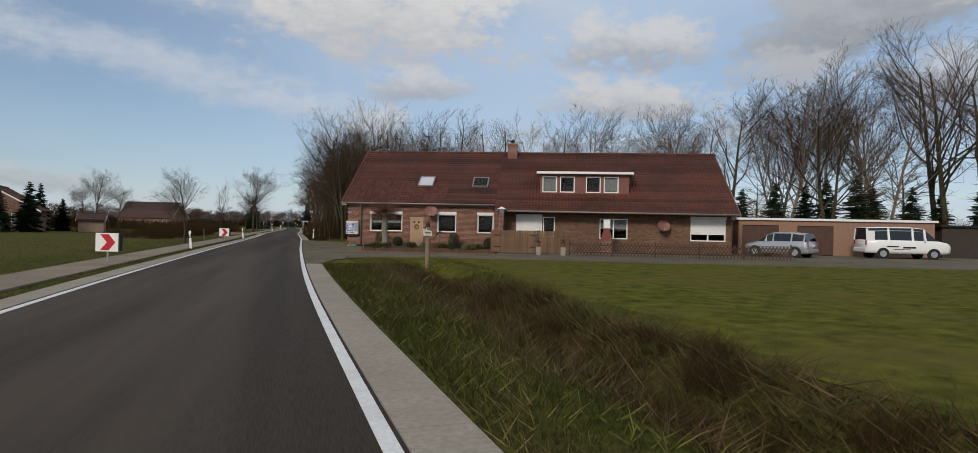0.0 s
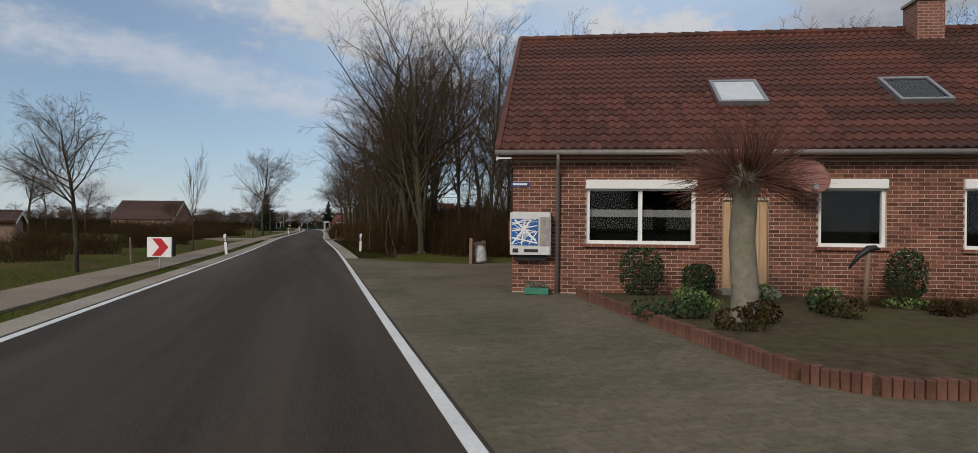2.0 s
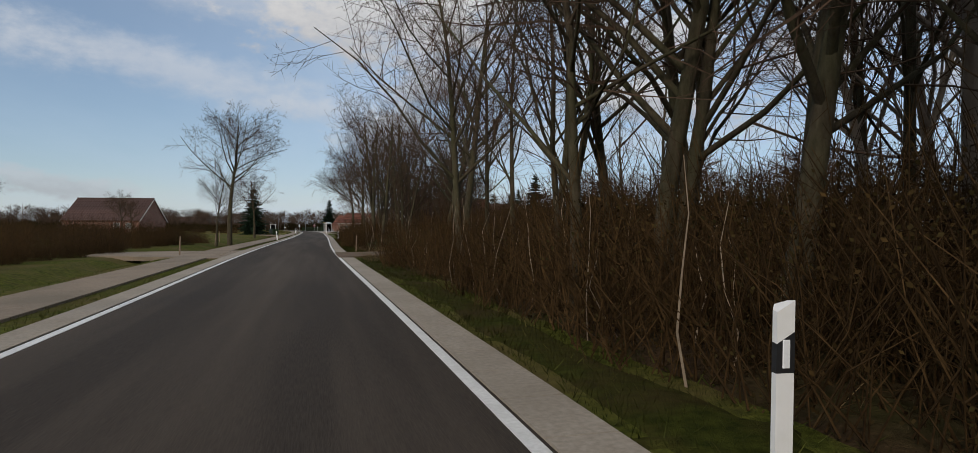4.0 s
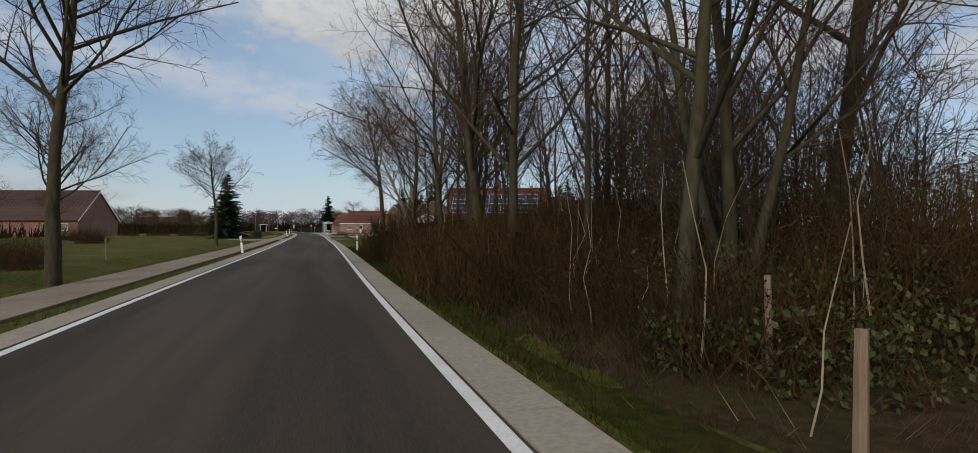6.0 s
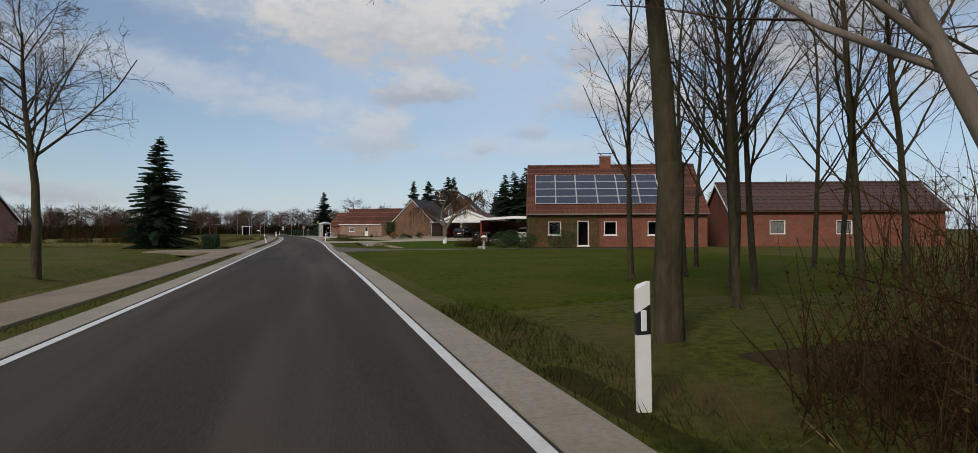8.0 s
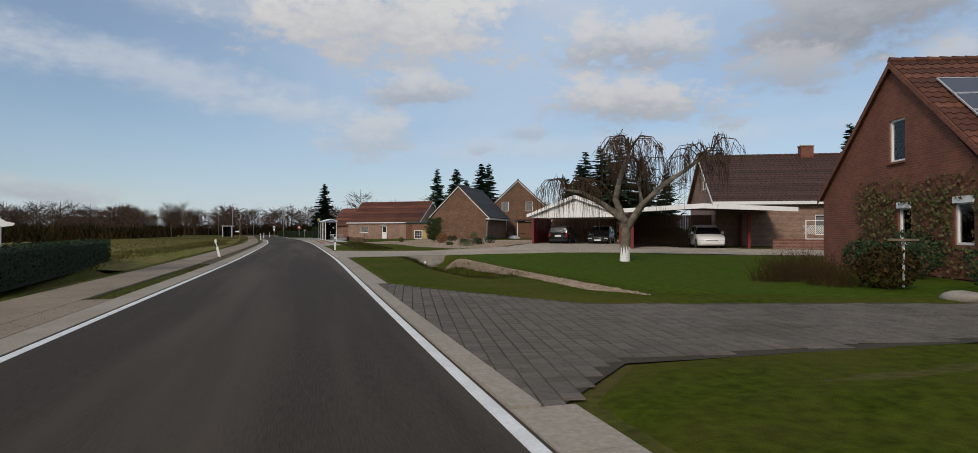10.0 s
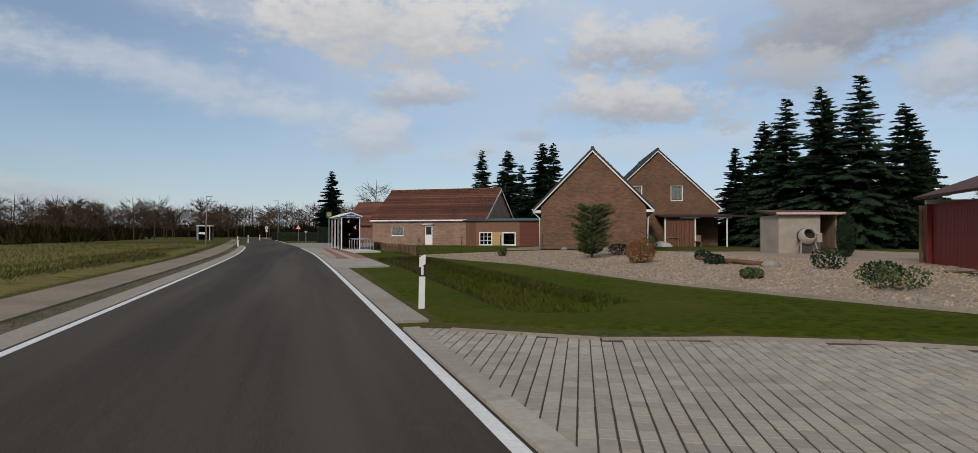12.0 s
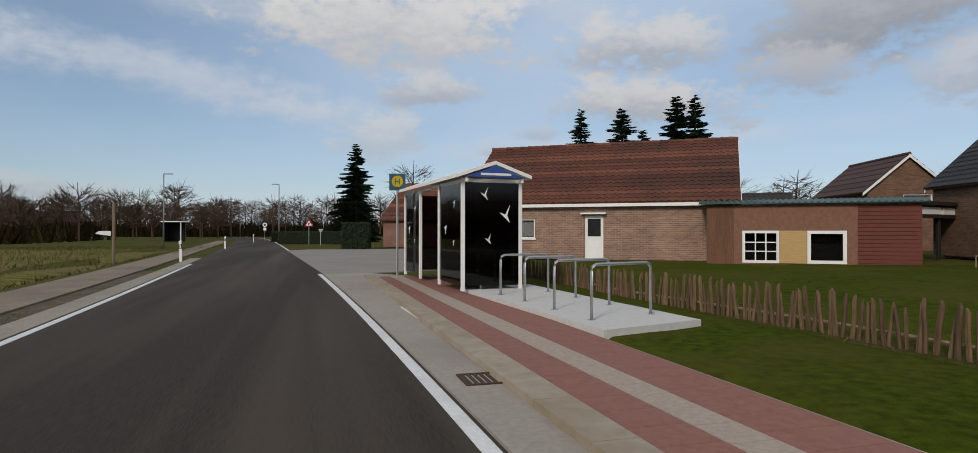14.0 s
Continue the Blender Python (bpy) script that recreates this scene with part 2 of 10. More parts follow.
SOIL = surf("soil", (0.05, 0.035, 0.022), (0.11, 0.085, 0.05), 6, 0.95, 0.8, 30, spec=0.1, c=(0.07, 0.08, 0.025), cscale=0.6, cmix=0.6)
PAVER = surf("paver", (0.105, 0.086, 0.058), (0.165, 0.135, 0.092), 12, 0.9, 0.25, 150, c=(0.062, 0.060, 0.030), cscale=0.35, cmix=0.8, island=0.12)
PAVER_P = surf("paver_piece", (0.105, 0.086, 0.058), (0.165, 0.135, 0.092), 12, 0.9, 0.25, 150, c=(0.062, 0.060, 0.030), cscale=0.35, cmix=0.8, rnd=0.12)
JOINT = surf("joint_sand", (0.045, 0.037, 0.026), (0.08, 0.067, 0.048), 20, 0.95, 0.3, 90)
WHITE = surf("white_paint", (0.76, 0.76, 0.74), (0.82, 0.82, 0.81), 6, 0.45, 0.03, 60, c=(0.66, 0.65, 0.61), cscale=1.1, cmix=0.35)
# near-black, standing for the lack of light in rooms behind windows
DARK = surf("unlit_black", (0.003, 0.003, 0.003), (0.006, 0.0055, 0.005), 2, 0.9, 0)
BRICK_RED = brickwork("brick_red", (0.23, 0.085, 0.058), (0.14, 0.05, 0.035), (0.28, 0.22, 0.175))
BRICK_BROWN = brickwork("brick_brown", (0.20, 0.10, 0.056), (0.11, 0.054, 0.032), (0.15, 0.105, 0.07))
BRICK_TAN = brickwork("brick_tan", (0.31, 0.185, 0.13), (0.20, 0.11, 0.078), (0.33, 0.26, 0.205))
BRICK_RUST = brickwork("brick_rust", (0.23, 0.072, 0.04), (0.16, 0.048, 0.028), (0.18, 0.10, 0.07))
TILE_RED = surf("roof_tile_red", (0.070, 0.024, 0.016), (0.115, 0.037, 0.024), 5, 0.7, 0.15, 60, c=(0.045, 0.021, 0.015), cscale=0.5, cmix=0.7, island=0.35)
TILE_REDP = surf("roof_tile_red_piece", (0.070, 0.024, 0.016), (0.115, 0.037, 0.024), 5, 0.7, 0.15, 60, c=(0.045, 0.021, 0.015), cscale=0.5, cmix=0.7, rnd=0.35)
TILE_ORANGE = surf("roof_tile_orange", (0.095, 0.034, 0.02), (0.15, 0.052, 0.03), 5, 0.75, 0.15, 60, c=(0.055, 0.026, 0.017), cscale=0.4, cmix=0.7, island=0.4)
TILE_BLACK = surf("roof_tile_black", (0.018, 0.019, 0.022), (0.032, 0.033, 0.037), 5, 0.45, 0.1, 60, island=0.25)
TILE_BROWN = surf("roof_tile_brown", (0.05, 0.026, 0.02), (0.075, 0.038, 0.028), 5, 0.6, 0.1, 60, island=0.25)
BARK = surf("bark", (0.032, 0.025, 0.016), (0.085, 0.068, 0.046), 12, 0.95, 0.8, 40, spec=0.12, c=(0.062, 0.068, 0.03), cscale=0.8, cmix=0.7, stretch=(1, 1, 0.3))
TWIG = surf("twig", (0.045, 0.028, 0.018), (0.095, 0.062, 0.04), 4, 0.9, 0, spec=0.15, island=0.3)
WOOD = surf("weathered_wood", (0.19, 0.13, 0.085), (0.28, 0.205, 0.14), 9, 0.85, 0.5, 50, c=(0.12, 0.085, 0.06), cscale=1.0, cmix=0.5, stretch=(3, 3, 0.4))
WOOD_BROWN = surf("stained_wood", (0.12, 0.055, 0.03), (0.19, 0.095, 0.055), 8, 0.8, 0.4, 50, c=(0.08, 0.042, 0.026), cscale=1.2, cmix=0.5, stretch=(4, 4, 0.4))
STEEL = surf("galvanised_steel", (0.42, 0.43, 0.44), (0.52, 0.53, 0.54), 14, 0.42, 0.05, 60, metal=0.85)
BLACK = surf("black_plastic", (0.014, 0.014, 0.015), (0.022, 0.022, 0.023), 8, 0.5, 0.03, 60)
PIPE = surf("zinc_pipe", (0.20, 0.175, 0.16), (0.27, 0.24, 0.22), 6, 0.55, 0.05, 40, metal=0.3)


# ---- mesh building ----
class Mesh:
    """Collects faces; every call adds a closed piece."""

    def __init__(self, m=None):
        self.v, self.f, self.m = [], [], m or Matrix.Identity(4)

    def add(self, verts, faces):
        k = len(self.v)
        m = self.m
        self.v.extend(tuple(m @ Vector(p)) for p in verts)
        self.f.extend(tuple(i + k for i in q) for q in faces)
        return self

    def box(self, x0, x1, y0, y1, z0, z1):
        return self.add([(x0, y0, z0), (x1, y0, z0), (x1, y1, z0), (x0, y1, z0), (x0, y0, z1), (x1, y0, z1), (x1, y1, z1), (x0, y1, z1)],
                        [(0, 3, 2, 1), (4, 5, 6, 7), (0, 1, 5, 4), (1, 2, 6, 5), (2, 3, 7, 6), (3, 0, 4, 7)])

    def bbox(self, x0, x1, y0, y1, z0, z1, b=0.01):
        """A box with its upright and top edges chamfered."""
        out = []
        for z, d in ((z0, 0), (z1 - b, 0), (z1, b)):
            out.extend([(x0 + b, y0 + d, z), (x1 - b, y0 + d, z), (x1 - d, y0 + b, z), (x1 - d, y1 - b, z),
                        (x1 - b, y1 - d, z), (x0 + b, y1 - d, z), (x0 + d, y1 - b, z), (x0 + d, y0 + b, z)])
        f = [(7, 6, 5, 4, 3, 2, 1, 0), tuple(range(16, 24))]
        for r in (0, 8):
            f.extend((r + i, r + (i + 1) % 8, r + 8 + (i + 1) % 8, r + 8 + i) for i in range(8))
        return self.add(out, f)

    def prism(self, poly, z0, z1):
        """A polygon in x, y raised from z0 to z1 (numbers or functions of x, y)."""
        n = len(poly)
        lo = [(x, y, z0(x, y) if callable(z0) else z0) for x, y in poly]
        hi = [(x, y, z1(x, y) if callable(z1) else z1) for x, y in poly]
        return self.add(lo + hi, [tuple(range(n - 1, -1, -1)), tuple(range(n, 2 * n))] + [(i, (i + 1) % n, n + (i + 1) % n, n + i) for i in range(n)])

    def wallprism(self, poly, y0, y1):
        """A polygon in x, z with a thickness from y0 to y1."""
        n = len(poly)
        return self.add([(x, y0, z) for x, z in poly] + [(x, y1, z) for x, z in poly],
                        [tuple(range(n)), tuple(range(2 * n - 1, n - 1, -1))] + [(i, n + i, n + (i + 1) % n, (i + 1) % n) for i in range(n)])

    def sideprism(self, poly, x0, x1):
        """A polygon in y, z with a thickness from x0 to x1."""
        n = len(poly)
        return self.add([(x0, y, z) for y, z in poly] + [(x1, y, z) for y, z in poly],
                        [tuple(range(n - 1, -1, -1)), tuple(range(n, 2 * n))] + [(i, (i + 1) % n, n + (i + 1) % n, n + i) for i in range(n)])

    def tube(self, pts, radii, n=8, caps=True):
        pts = [Vector(p) for p in pts]
        if isinstance(radii, (int, float)):
            radii = [radii] * len(pts)
        verts, faces = [], []
        for i, p in enumerate(pts):
            d = (pts[min(i + 1, len(pts) - 1)] - pts[max(i - 1, 0)]).normalized()
            a = d.cross(Vector((0, 0, 1)) if abs(d.z) < 0.9 else Vector((1, 0, 0))).normalized()
            b = d.cross(a)
            for k in range(n):
                t = 2 * math.pi * k / n
                verts.append(p + (a * math.cos(t) + b * math.sin(t)) * radii[i])
        for i in range(len(pts) - 1):
            for k in range(n):
                faces.append((i * n + k, i * n + (k + 1) % n, (i + 1) * n + (k + 1) % n, (i + 1) * n + k))
        if caps:
            faces.append(tuple(range(n - 1, -1, -1)))
            faces.append(tuple(range((len(pts) - 1) * n, len(pts) * n)))
        return self.add(verts, faces)

    def lathe(self, prof, n=16, c=(0, 0, 0)):
        verts = [(c[0] + r * math.cos(2 * math.pi * k / n), c[1] + r * math.sin(2 * math.pi * k / n), c[2] + z) for r, z in prof for k in range(n)]
        faces = [(i * n + k, i * n + (k + 1) % n, (i + 1) * n + (k + 1) % n, (i + 1) * n + k) for i in range(len(prof) - 1) for k in range(n)]
        return self.add(verts, faces + [tuple(range(n - 1, -1, -1)), tuple(range((len(prof) - 1) * n, len(prof) * n))])


def make(name, mesh, mat, parent=None, label="", category="", group="", kind="", smooth=False, weld=False):
    if weld:
        seen, order, idx = {}, [], []
        for p in mesh.v:
            key = (round(p[0], 4), round(p[1], 4), round(p[2], 4))
            if key not in seen:
                seen[key] = len(order)
                order.append(p)
            idx.append(seen[key])
        mesh.v, mesh.f = order, [tuple(idx[i] for i in q) for q in mesh.f]
    data = bpy.data.meshes.new(name)
    data.from_pydata(mesh.v, [], mesh.f)
    data.update()
    if smooth:
        data.polygons.foreach_set("use_smooth", [True] * len(data.polygons))
    data.materials.append(mat)
    ob = new(name, data)
    if parent is not None:
        ob.parent = parent
    return tagged(ob, label, category, group, kind)


def thing(name, m, label, category, group="", kind=""):
    ob = new(name)
    ob.matrix_world = m
    return tagged(ob, label, category, group, kind)


def smooth01(t):
    t = min(1.0, max(0.0, t))
    return t * t * (3 - 2 * t)


# ---- the ground and the road ----
ROAD_Y = (-80, -40, -20, 0, 5, 10, 15, 20, 26, 35, 43, 51, 60, 70, 90, 97, 105, 115, 127, 150, 170, 180, 190, 198, 207, 215, 225, 231, 243, 250, 260, 270, 280, 300, 320, 345, 370, 400, 440)
ROAD_X = (9.0, 3.2, 1.5, 0.85, 0.66, 0.46, 0.38, 0.30, 0.31, 0.28, 0.33, 0.40, 0.46, 0.46, 0.20, 0.15, 0.17, 0.28, 0.49, 0.80, 0.81, 0.84, 0.95, 1.00, 0.93, 0.83, 0.70, 0.60, 0.33, 0.0, -0.6, -1.3, -2.05, -3.6, -5.2, -7.8, -11.5, -17.5, -28.0)
ROAD_W = 4.46


def edge(y):
    """The inner side of the right edge line."""
    return float(np.interp(y, FY, FX))


FY = np.arange(-80, 440.1, 1.0)
FX = np.interp(FY, ROAD_Y, ROAD_X)
for _ in range(3):
    FX[4:-4] = np.convolve(FX, np.ones(9) / 9, "valid")


def bump01(x, c, w):
    d = abs(x - c) / w
    return smooth01(1 - d) if d < 1 else 0.0


def gz(x, y):
    """Height of the ground."""
    e = edge(y)
    z = -0.03
    off = x - e
    if off > 1.0:
        if y < 27:       # overgrown ditch beside the first meadow
            z -= 0.50 * bump01(x, 3.9 + 1.2 * smooth01((y - 12) / 11), 1.45) * smooth01((26.8 - y) / 3)
        if 140 < y < 330:
            z += 0.30 * smooth01((x - 5.5) / 8.5) * smooth01((y - 180) / 30) * (1 - 0.5 * smooth01((y - 246) / 14))
        if 184 < y < 201.2:
            z -= 0.62 * bump01(x, 5.0 + 1.0 * smooth01((y - 192) / 8), 1.1 + 0.5 * smooth01((y - 195) / 5)) * smooth01((y - 184) / 6) * smooth01((201.2 - y) / 1.0)
        if 212.6 < y < 238:
            z -= 0.8 * bump01(x, 4.3 + 0.02 * (y - 215), 1.15) * smooth01((y - 212.6) / 1.2) * smooth01((234 - y) / 12)
        if 60 < y < 172:
            z += 0.10 * smooth01((off - 2) / 2) + 0.06 * noise.noise(Vector((x * 0.4, y * 0.4, 0)))
    elif off < -ROAD_W - 3.0:
        z -= 0.30 * bump01(off, -ROAD_W - 4.3, 1.3)
        z += 0.05 * noise.noise(Vector((x * 0.3, y * 0.3, 3)))
    return z + 0.02 * noise.noise(Vector((x * 1.3, y * 1.3, 0))) * smooth01((abs(off + 2) - 4) / 3)


def build_ground():
    xs = [-2500, -900, -400, -220, -130, -90, -70, -55, -45, -38, -32, -27, -23, -20, -17.5, -15.5, -14, -12.5, -11.5]
    x = -10.8
    while x < 14:
        xs.append(round(x, 3))
        x += 0.45
    xs += [14.5, 16, 18, 20, 22.5, 25, 28, 32, 37, 44, 55, 70, 95, 140, 240, 420, 900, 2500]
    ys = [-2500, -900, -400, -200, -120, -80, -60, -45, -34, -26, -20, -15, -11, -8] + [round(-6 + 0.75 * i, 3) for i in range(400)] + [296, 300, 305, 311, 318, 326, 336, 348, 365, 385, 410, 450, 520, 640, 900, 1500, 3000]
    mb = Mesh()
    nx = len(xs)
    verts = [(x, y, gz(x, y)) for y in ys for x in xs]
    faces = [(j * nx + i, j * nx + i + 1, (j + 1) * nx + i + 1, (j + 1) * nx + i) for j in range(len(ys) - 1) for i in range(nx - 1)]
    mb.v, mb.f = verts, faces
    make("ground", mb, GRASS, label="uneven grass ground with bare brown patches", category="ground", kind="structure", smooth=True)


def strip(name, o0, o1, y0, y1, z, thick, mat, label, category, step=2.0, joints=0.0):
    """A band along the road between two offsets from the right edge line."""
    mb = Mesh()
    n = max(1, int(round((y1 - y0) / step)))
    gap = joints / 2
    if joints:
        for i in range(n):
            a, b = y0 + (y1 - y0) * i / n + gap, y0 + (y1 - y0) * (i + 1) / n - gap
            mb.prism([(edge(a) + o0, a), (edge(a) + o1, a), (edge(b) + o1, b), (edge(b) + o0, b)], z - thick, z)
    else:
        vs = []
        for i in range(n + 1):
            y = y0 + (y1 - y0) * i / n
            vs += [(edge(y) + o0, y, z), (edge(y) + o1, y, z), (edge(y) + o1, y, z - thick), (edge(y) + o0, y, z - thick)]
        fs = [(0, 1, 2, 3), (4 * n + 3, 4 * n + 2, 4 * n + 1, 4 * n)]
        for i in range(n):
            for k in range(4):
                fs.append((4 * i + k, 4 * i + 4 + k, 4 * i + 4 + (k + 1) % 4, 4 * i + (k + 1) % 4))
        mb.add(vs, [tuple(reversed(q)) for q in fs])
    return make(name, mb, mat, label=label, category=category, kind="structure")


build_ground()
strip("road", -ROAD_W - 0.16, 0.16, -78, 438, 0.0, 0.25, ASPHALT, "dark grey worn asphalt country road", "road", 1.0)
strip("edge_line", 0.0, 0.125, -78, 258.5, 0.005, 0.02, LINE, "white painted edge line on asphalt", "road marking", 1.0)
strip("edge_line", 0.0, 0.125, 284, 400, 0.005, 0.02, LINE, "white painted edge line on asphalt", "road marking", 1.0)
strip("edge_line", -ROAD_W - 0.125, -ROAD_W, -78, 266, 0.005, 0.02, LINE, "white painted edge line on asphalt", "road marking", 1.0)
for a, b in ((-78, 23.0), (58.6, 92.2), (97.8, 172.0), (184.0, 200.0), (212.4, 228.0)):
    strip("verge_kerb", 0.165, 0.71, a, b, 0.012, 0.2, CONCRETE, "pale concrete strip beside the carriageway", "kerb", 1.0, 0.012)
strip("verge_kerb", -ROAD_W - 0.66, -ROAD_W - 0.165, -78, 272, 0.012, 0.2, CONCRETE, "pale concrete strip beside the carriageway", "kerb", 1.0, 0.012)
# verge green darkened to stand for shade beside the wood
VERGE_SHADE = surf("shaded_verge", (0.014, 0.019, 0.003), (0.052, 0.058, 0.010), 6, 0.95, 1.0, 45, spec=0.04, c=(0.05, 0.034, 0.014), cscale=0.8, cmix=0.85)
strip("footpath", -ROAD_W - 2.62, -ROAD_W - 1.22, -78, 330, 0.02, 0.2, PATHM, "narrow grey-brown paved footpath", "footpath", 1.0, 0.006)
from mathutils.geometry import delaunay_2d_cdt



def slab(name, poly, top, thick, mat, label, category):
    """A flat paved or planted area; top is added to the ground's height at its corners."""
    mb = Mesh()
    c = [sum(p[i] for p in poly) / len(poly) for i in (0, 1)]
    mb.prism(poly, lambda x, y: gz(x, y) - thick, lambda x, y: max(gz(x, y) + 0.03, 0.0) + top)
    return make(name, mb, mat, label=label, category=category, kind="structure")


def sheet(name, poly, x0, x1, y0, y1, step, top, mat, label, category, road=False):
    """An area that follows the ground: a grid cut by an outline, its rim drawn onto the outline."""
    inside = within(poly)
    rim = []
    for i in range(len(poly)):
        p, q = Vector(poly[i - 1]), Vector(poly[i])
        n = max(1, round((q - p).length / step))
        rim += [p.lerp(q, k / n) for k in range(n)]
    near = {(round(p.x / step), round(p.y / step)) for p in rim}
    pts = list(rim)
    for j in range(int((y1 - y0) / step) + 1):
        for i in range(int((x1 - x0) / step) + 1):
            p = Vector((x0 + i * step, y0 + j * step))
            if inside(p.x, p.y) and (round(p.x / step), round(p.y / step)) not in near:
                pts.append(p)
    n = len(rim)
    edges = {(round(p.x, 3), round(p.y, 3)) for p in rim}
    sink = not road
    vs, _, fs, _, _, _ = delaunay_2d_cdt(pts, [(i, (i + 1) % n) for i in range(n)], [list(range(n))], 1, 1e-5)
    mb = Mesh()
    for p in vs:
        x, y = p.x, p.y
        if road:
            x = max(x, edge(y) + 0.17)
        mb.v.append((x, y, gz(x, y) + (top - 0.06 if sink and (round(p.x, 3), round(p.y, 3)) in edges else top)))
    mb.f = [tuple(q) for q in fs]
    return make(name, mb, mat, label=label, category=category, kind="structure", smooth=True)


def within(poly):
    def test(x, y):
        c = False
        for i in range(len(poly)):
            (x0, y0), (x1, y1) = poly[i - 1], poly[i]
            if (y0 > y) != (y1 > y) and x < (x1 - x0) * (y - y0) / (y1 - y0) + x0:
                c = not c
        return c
    return test


YARD = [(0.2, 22.6), (0.6, 23.0), (1.0, 23.35), (1.25, 24.9), (1.6, 26.1), (2.1, 27.05), (2.85, 27.75), (4.0, 28.35), (6.7, 27.9), (14.5, 24.2), (33, 17.6), (70, 6), (70, 26), (44, 37), (24, 33), (10, 57), (5.2, 54.2), (3.9, 55.0), (2.3, 56.5), (1.2, 58.4), (0.4, 58.6)]
TRACK = [(0.2, 92.3), (0.85, 92.75), (2.4, 93.15), (4.2, 94.0), (6.4, 94.6), (9.5, 94.8), (9.5, 98.3), (5.8, 98.2), (1.0, 98.0), (0.2, 98.0)]
DRIVE_A = [(0.1, 171.9), (1.3, 171.9), (2.7, 173.3), (7.6, 173.1), (24, 167), (24, 172), (10.1, 176.6), (4.6, 178.4), (1.5, 184.0), (0.1, 184.0)]
DRIVE_B = [(0.1, 200.2), (1.3, 200.25), (2.56, 200.7), (4.4, 200.95), (6.1, 201.75), (7.8, 200.95), (10.9, 198.95), (16.3, 196.8), (27, 190), (31, 196), (22.8, 202), (24, 212), (17.2, 215.5), (12.6, 207.4), (7.4, 207.9), (6.4, 208.9), (5.2, 209.6), (3.4, 210.1), (1.5, 211.6), (0.1, 211.8)]
GRAVEL = [(6.3, 239.2), (8.4, 227.3), (8.6, 217.2), (9.9, 209.2), (12.4, 207.8), (17.0, 216.0), (25, 214), (32, 224), (32, 233), (22, 233), (19.0, 234.2), (16.0, 235.7), (13.2, 236.8), (10.9, 237.8), (8.85, 239.05)]
PAVE = [(2.2, 228.0), (3.05, 228.2), (3.0, 240.0), (2.75, 256.0), (1.0, 258.5)] + [(edge(y) + 0.17, y) for y in (258.4, 255, 252, 249, 246, 243, 240, 237, 234, 231, 228.1)]
MOUTH = [(-0.34, 258.45), (1.0, 258.55), (4.4, 260.3), (8.5, 270.5), (13, 276), (22, 280), (22, 286), (8, 285), (-1.0, 286), (-2.4, 284)]
LAWN_A = [(1.72, 184.0), (3.0, 181.0), (4.5, 178.4), (10, 176.6), (16, 174.6), (17, 184), (22, 190), (16.4, 196.9), (11.0, 199.0), (7.8, 201.0), (6.1, 201.8), (4.4, 201.0), (2.56, 200.75), (1.9, 200.5), (1.7, 190)]
LAWN_B = [(1.7, 212.3), (8.7, 208.05), (9.7, 209.2), (8.4, 217.2), (8.2, 227.3), (7.2, 232.8), (6.15, 239.2), (6.0, 256), (2.85, 256), (3.1, 228.0), (1.7, 227.7)]
LAWN_C = [(1.9, 142), (12, 142), (22, 150), (22, 166.9), (7.6, 173.25), (4.5, 173.7), (2.7, 173.4), (1.65, 172.1)]
MEADOW = [(5.2, -14), (5.1, -6), (5.4, 0), (5.2, 5), (5.8, 9), (5.5, 14), (5.3, 18), (4.7, 21.5), (1.25, 23.5), (1.35, 24.7), (1.62, 26.0), (2.15, 27.0), (2.85, 27.8), (4.0, 28.45), (5.3, 28.45), (6.75, 28.0), (14.6, 24.35), (33.1, 17.75), (62, 8.2), (62, -14)]
LAWN_D = [(6.25, 239.4), (8.85, 239.2), (10.9, 238.0), (13.2, 237.0), (16.0, 235.9), (19.0, 234.4), (21.5, 235.5), (26, 246), (24, 254), (15, 258), (7.5, 266), (5.0, 261), (5.9, 252)]


def mixed_paving(name, poly, box, label, mat=None):
    return sheet(name, poly, *box, 0.45, 0.022, mat or PAVER, label, "paving", road=True)


mixed_paving("yard_paving", YARD, (0.15, 72, 4, 60), "grey block-paved yard beside the house")
sheet("meadow", MEADOW, 2, 63, -14.2, 29, 0.6, 0.045, surf("meadow_grass", (0.034, 0.041, 0.006), (0.145, 0.147, 0.021), 2.2, 0.95, 0.9, 45, spec=0.04, c=(0.125, 0.10, 0.03), cscale=0.3, cmix=0.7), "olive-green meadow beside the yard", "meadow")
slab("track", TRACK, 0.035, 0.2, surf("track_soil", (0.085, 0.053, 0.033), (0.165, 0.11, 0.072), 5, 0.95, 0.6, 50, c=(0.085, 0.075, 0.035), cscale=0.8, cmix=0.6), "gravelly field entrance beside the road", "track")
sheet("lawn", LAWN_A, 1, 24, 174, 202, 0.35, 0.042, LAWN, "close-cut green lawn with a shallow ditch", "lawn")
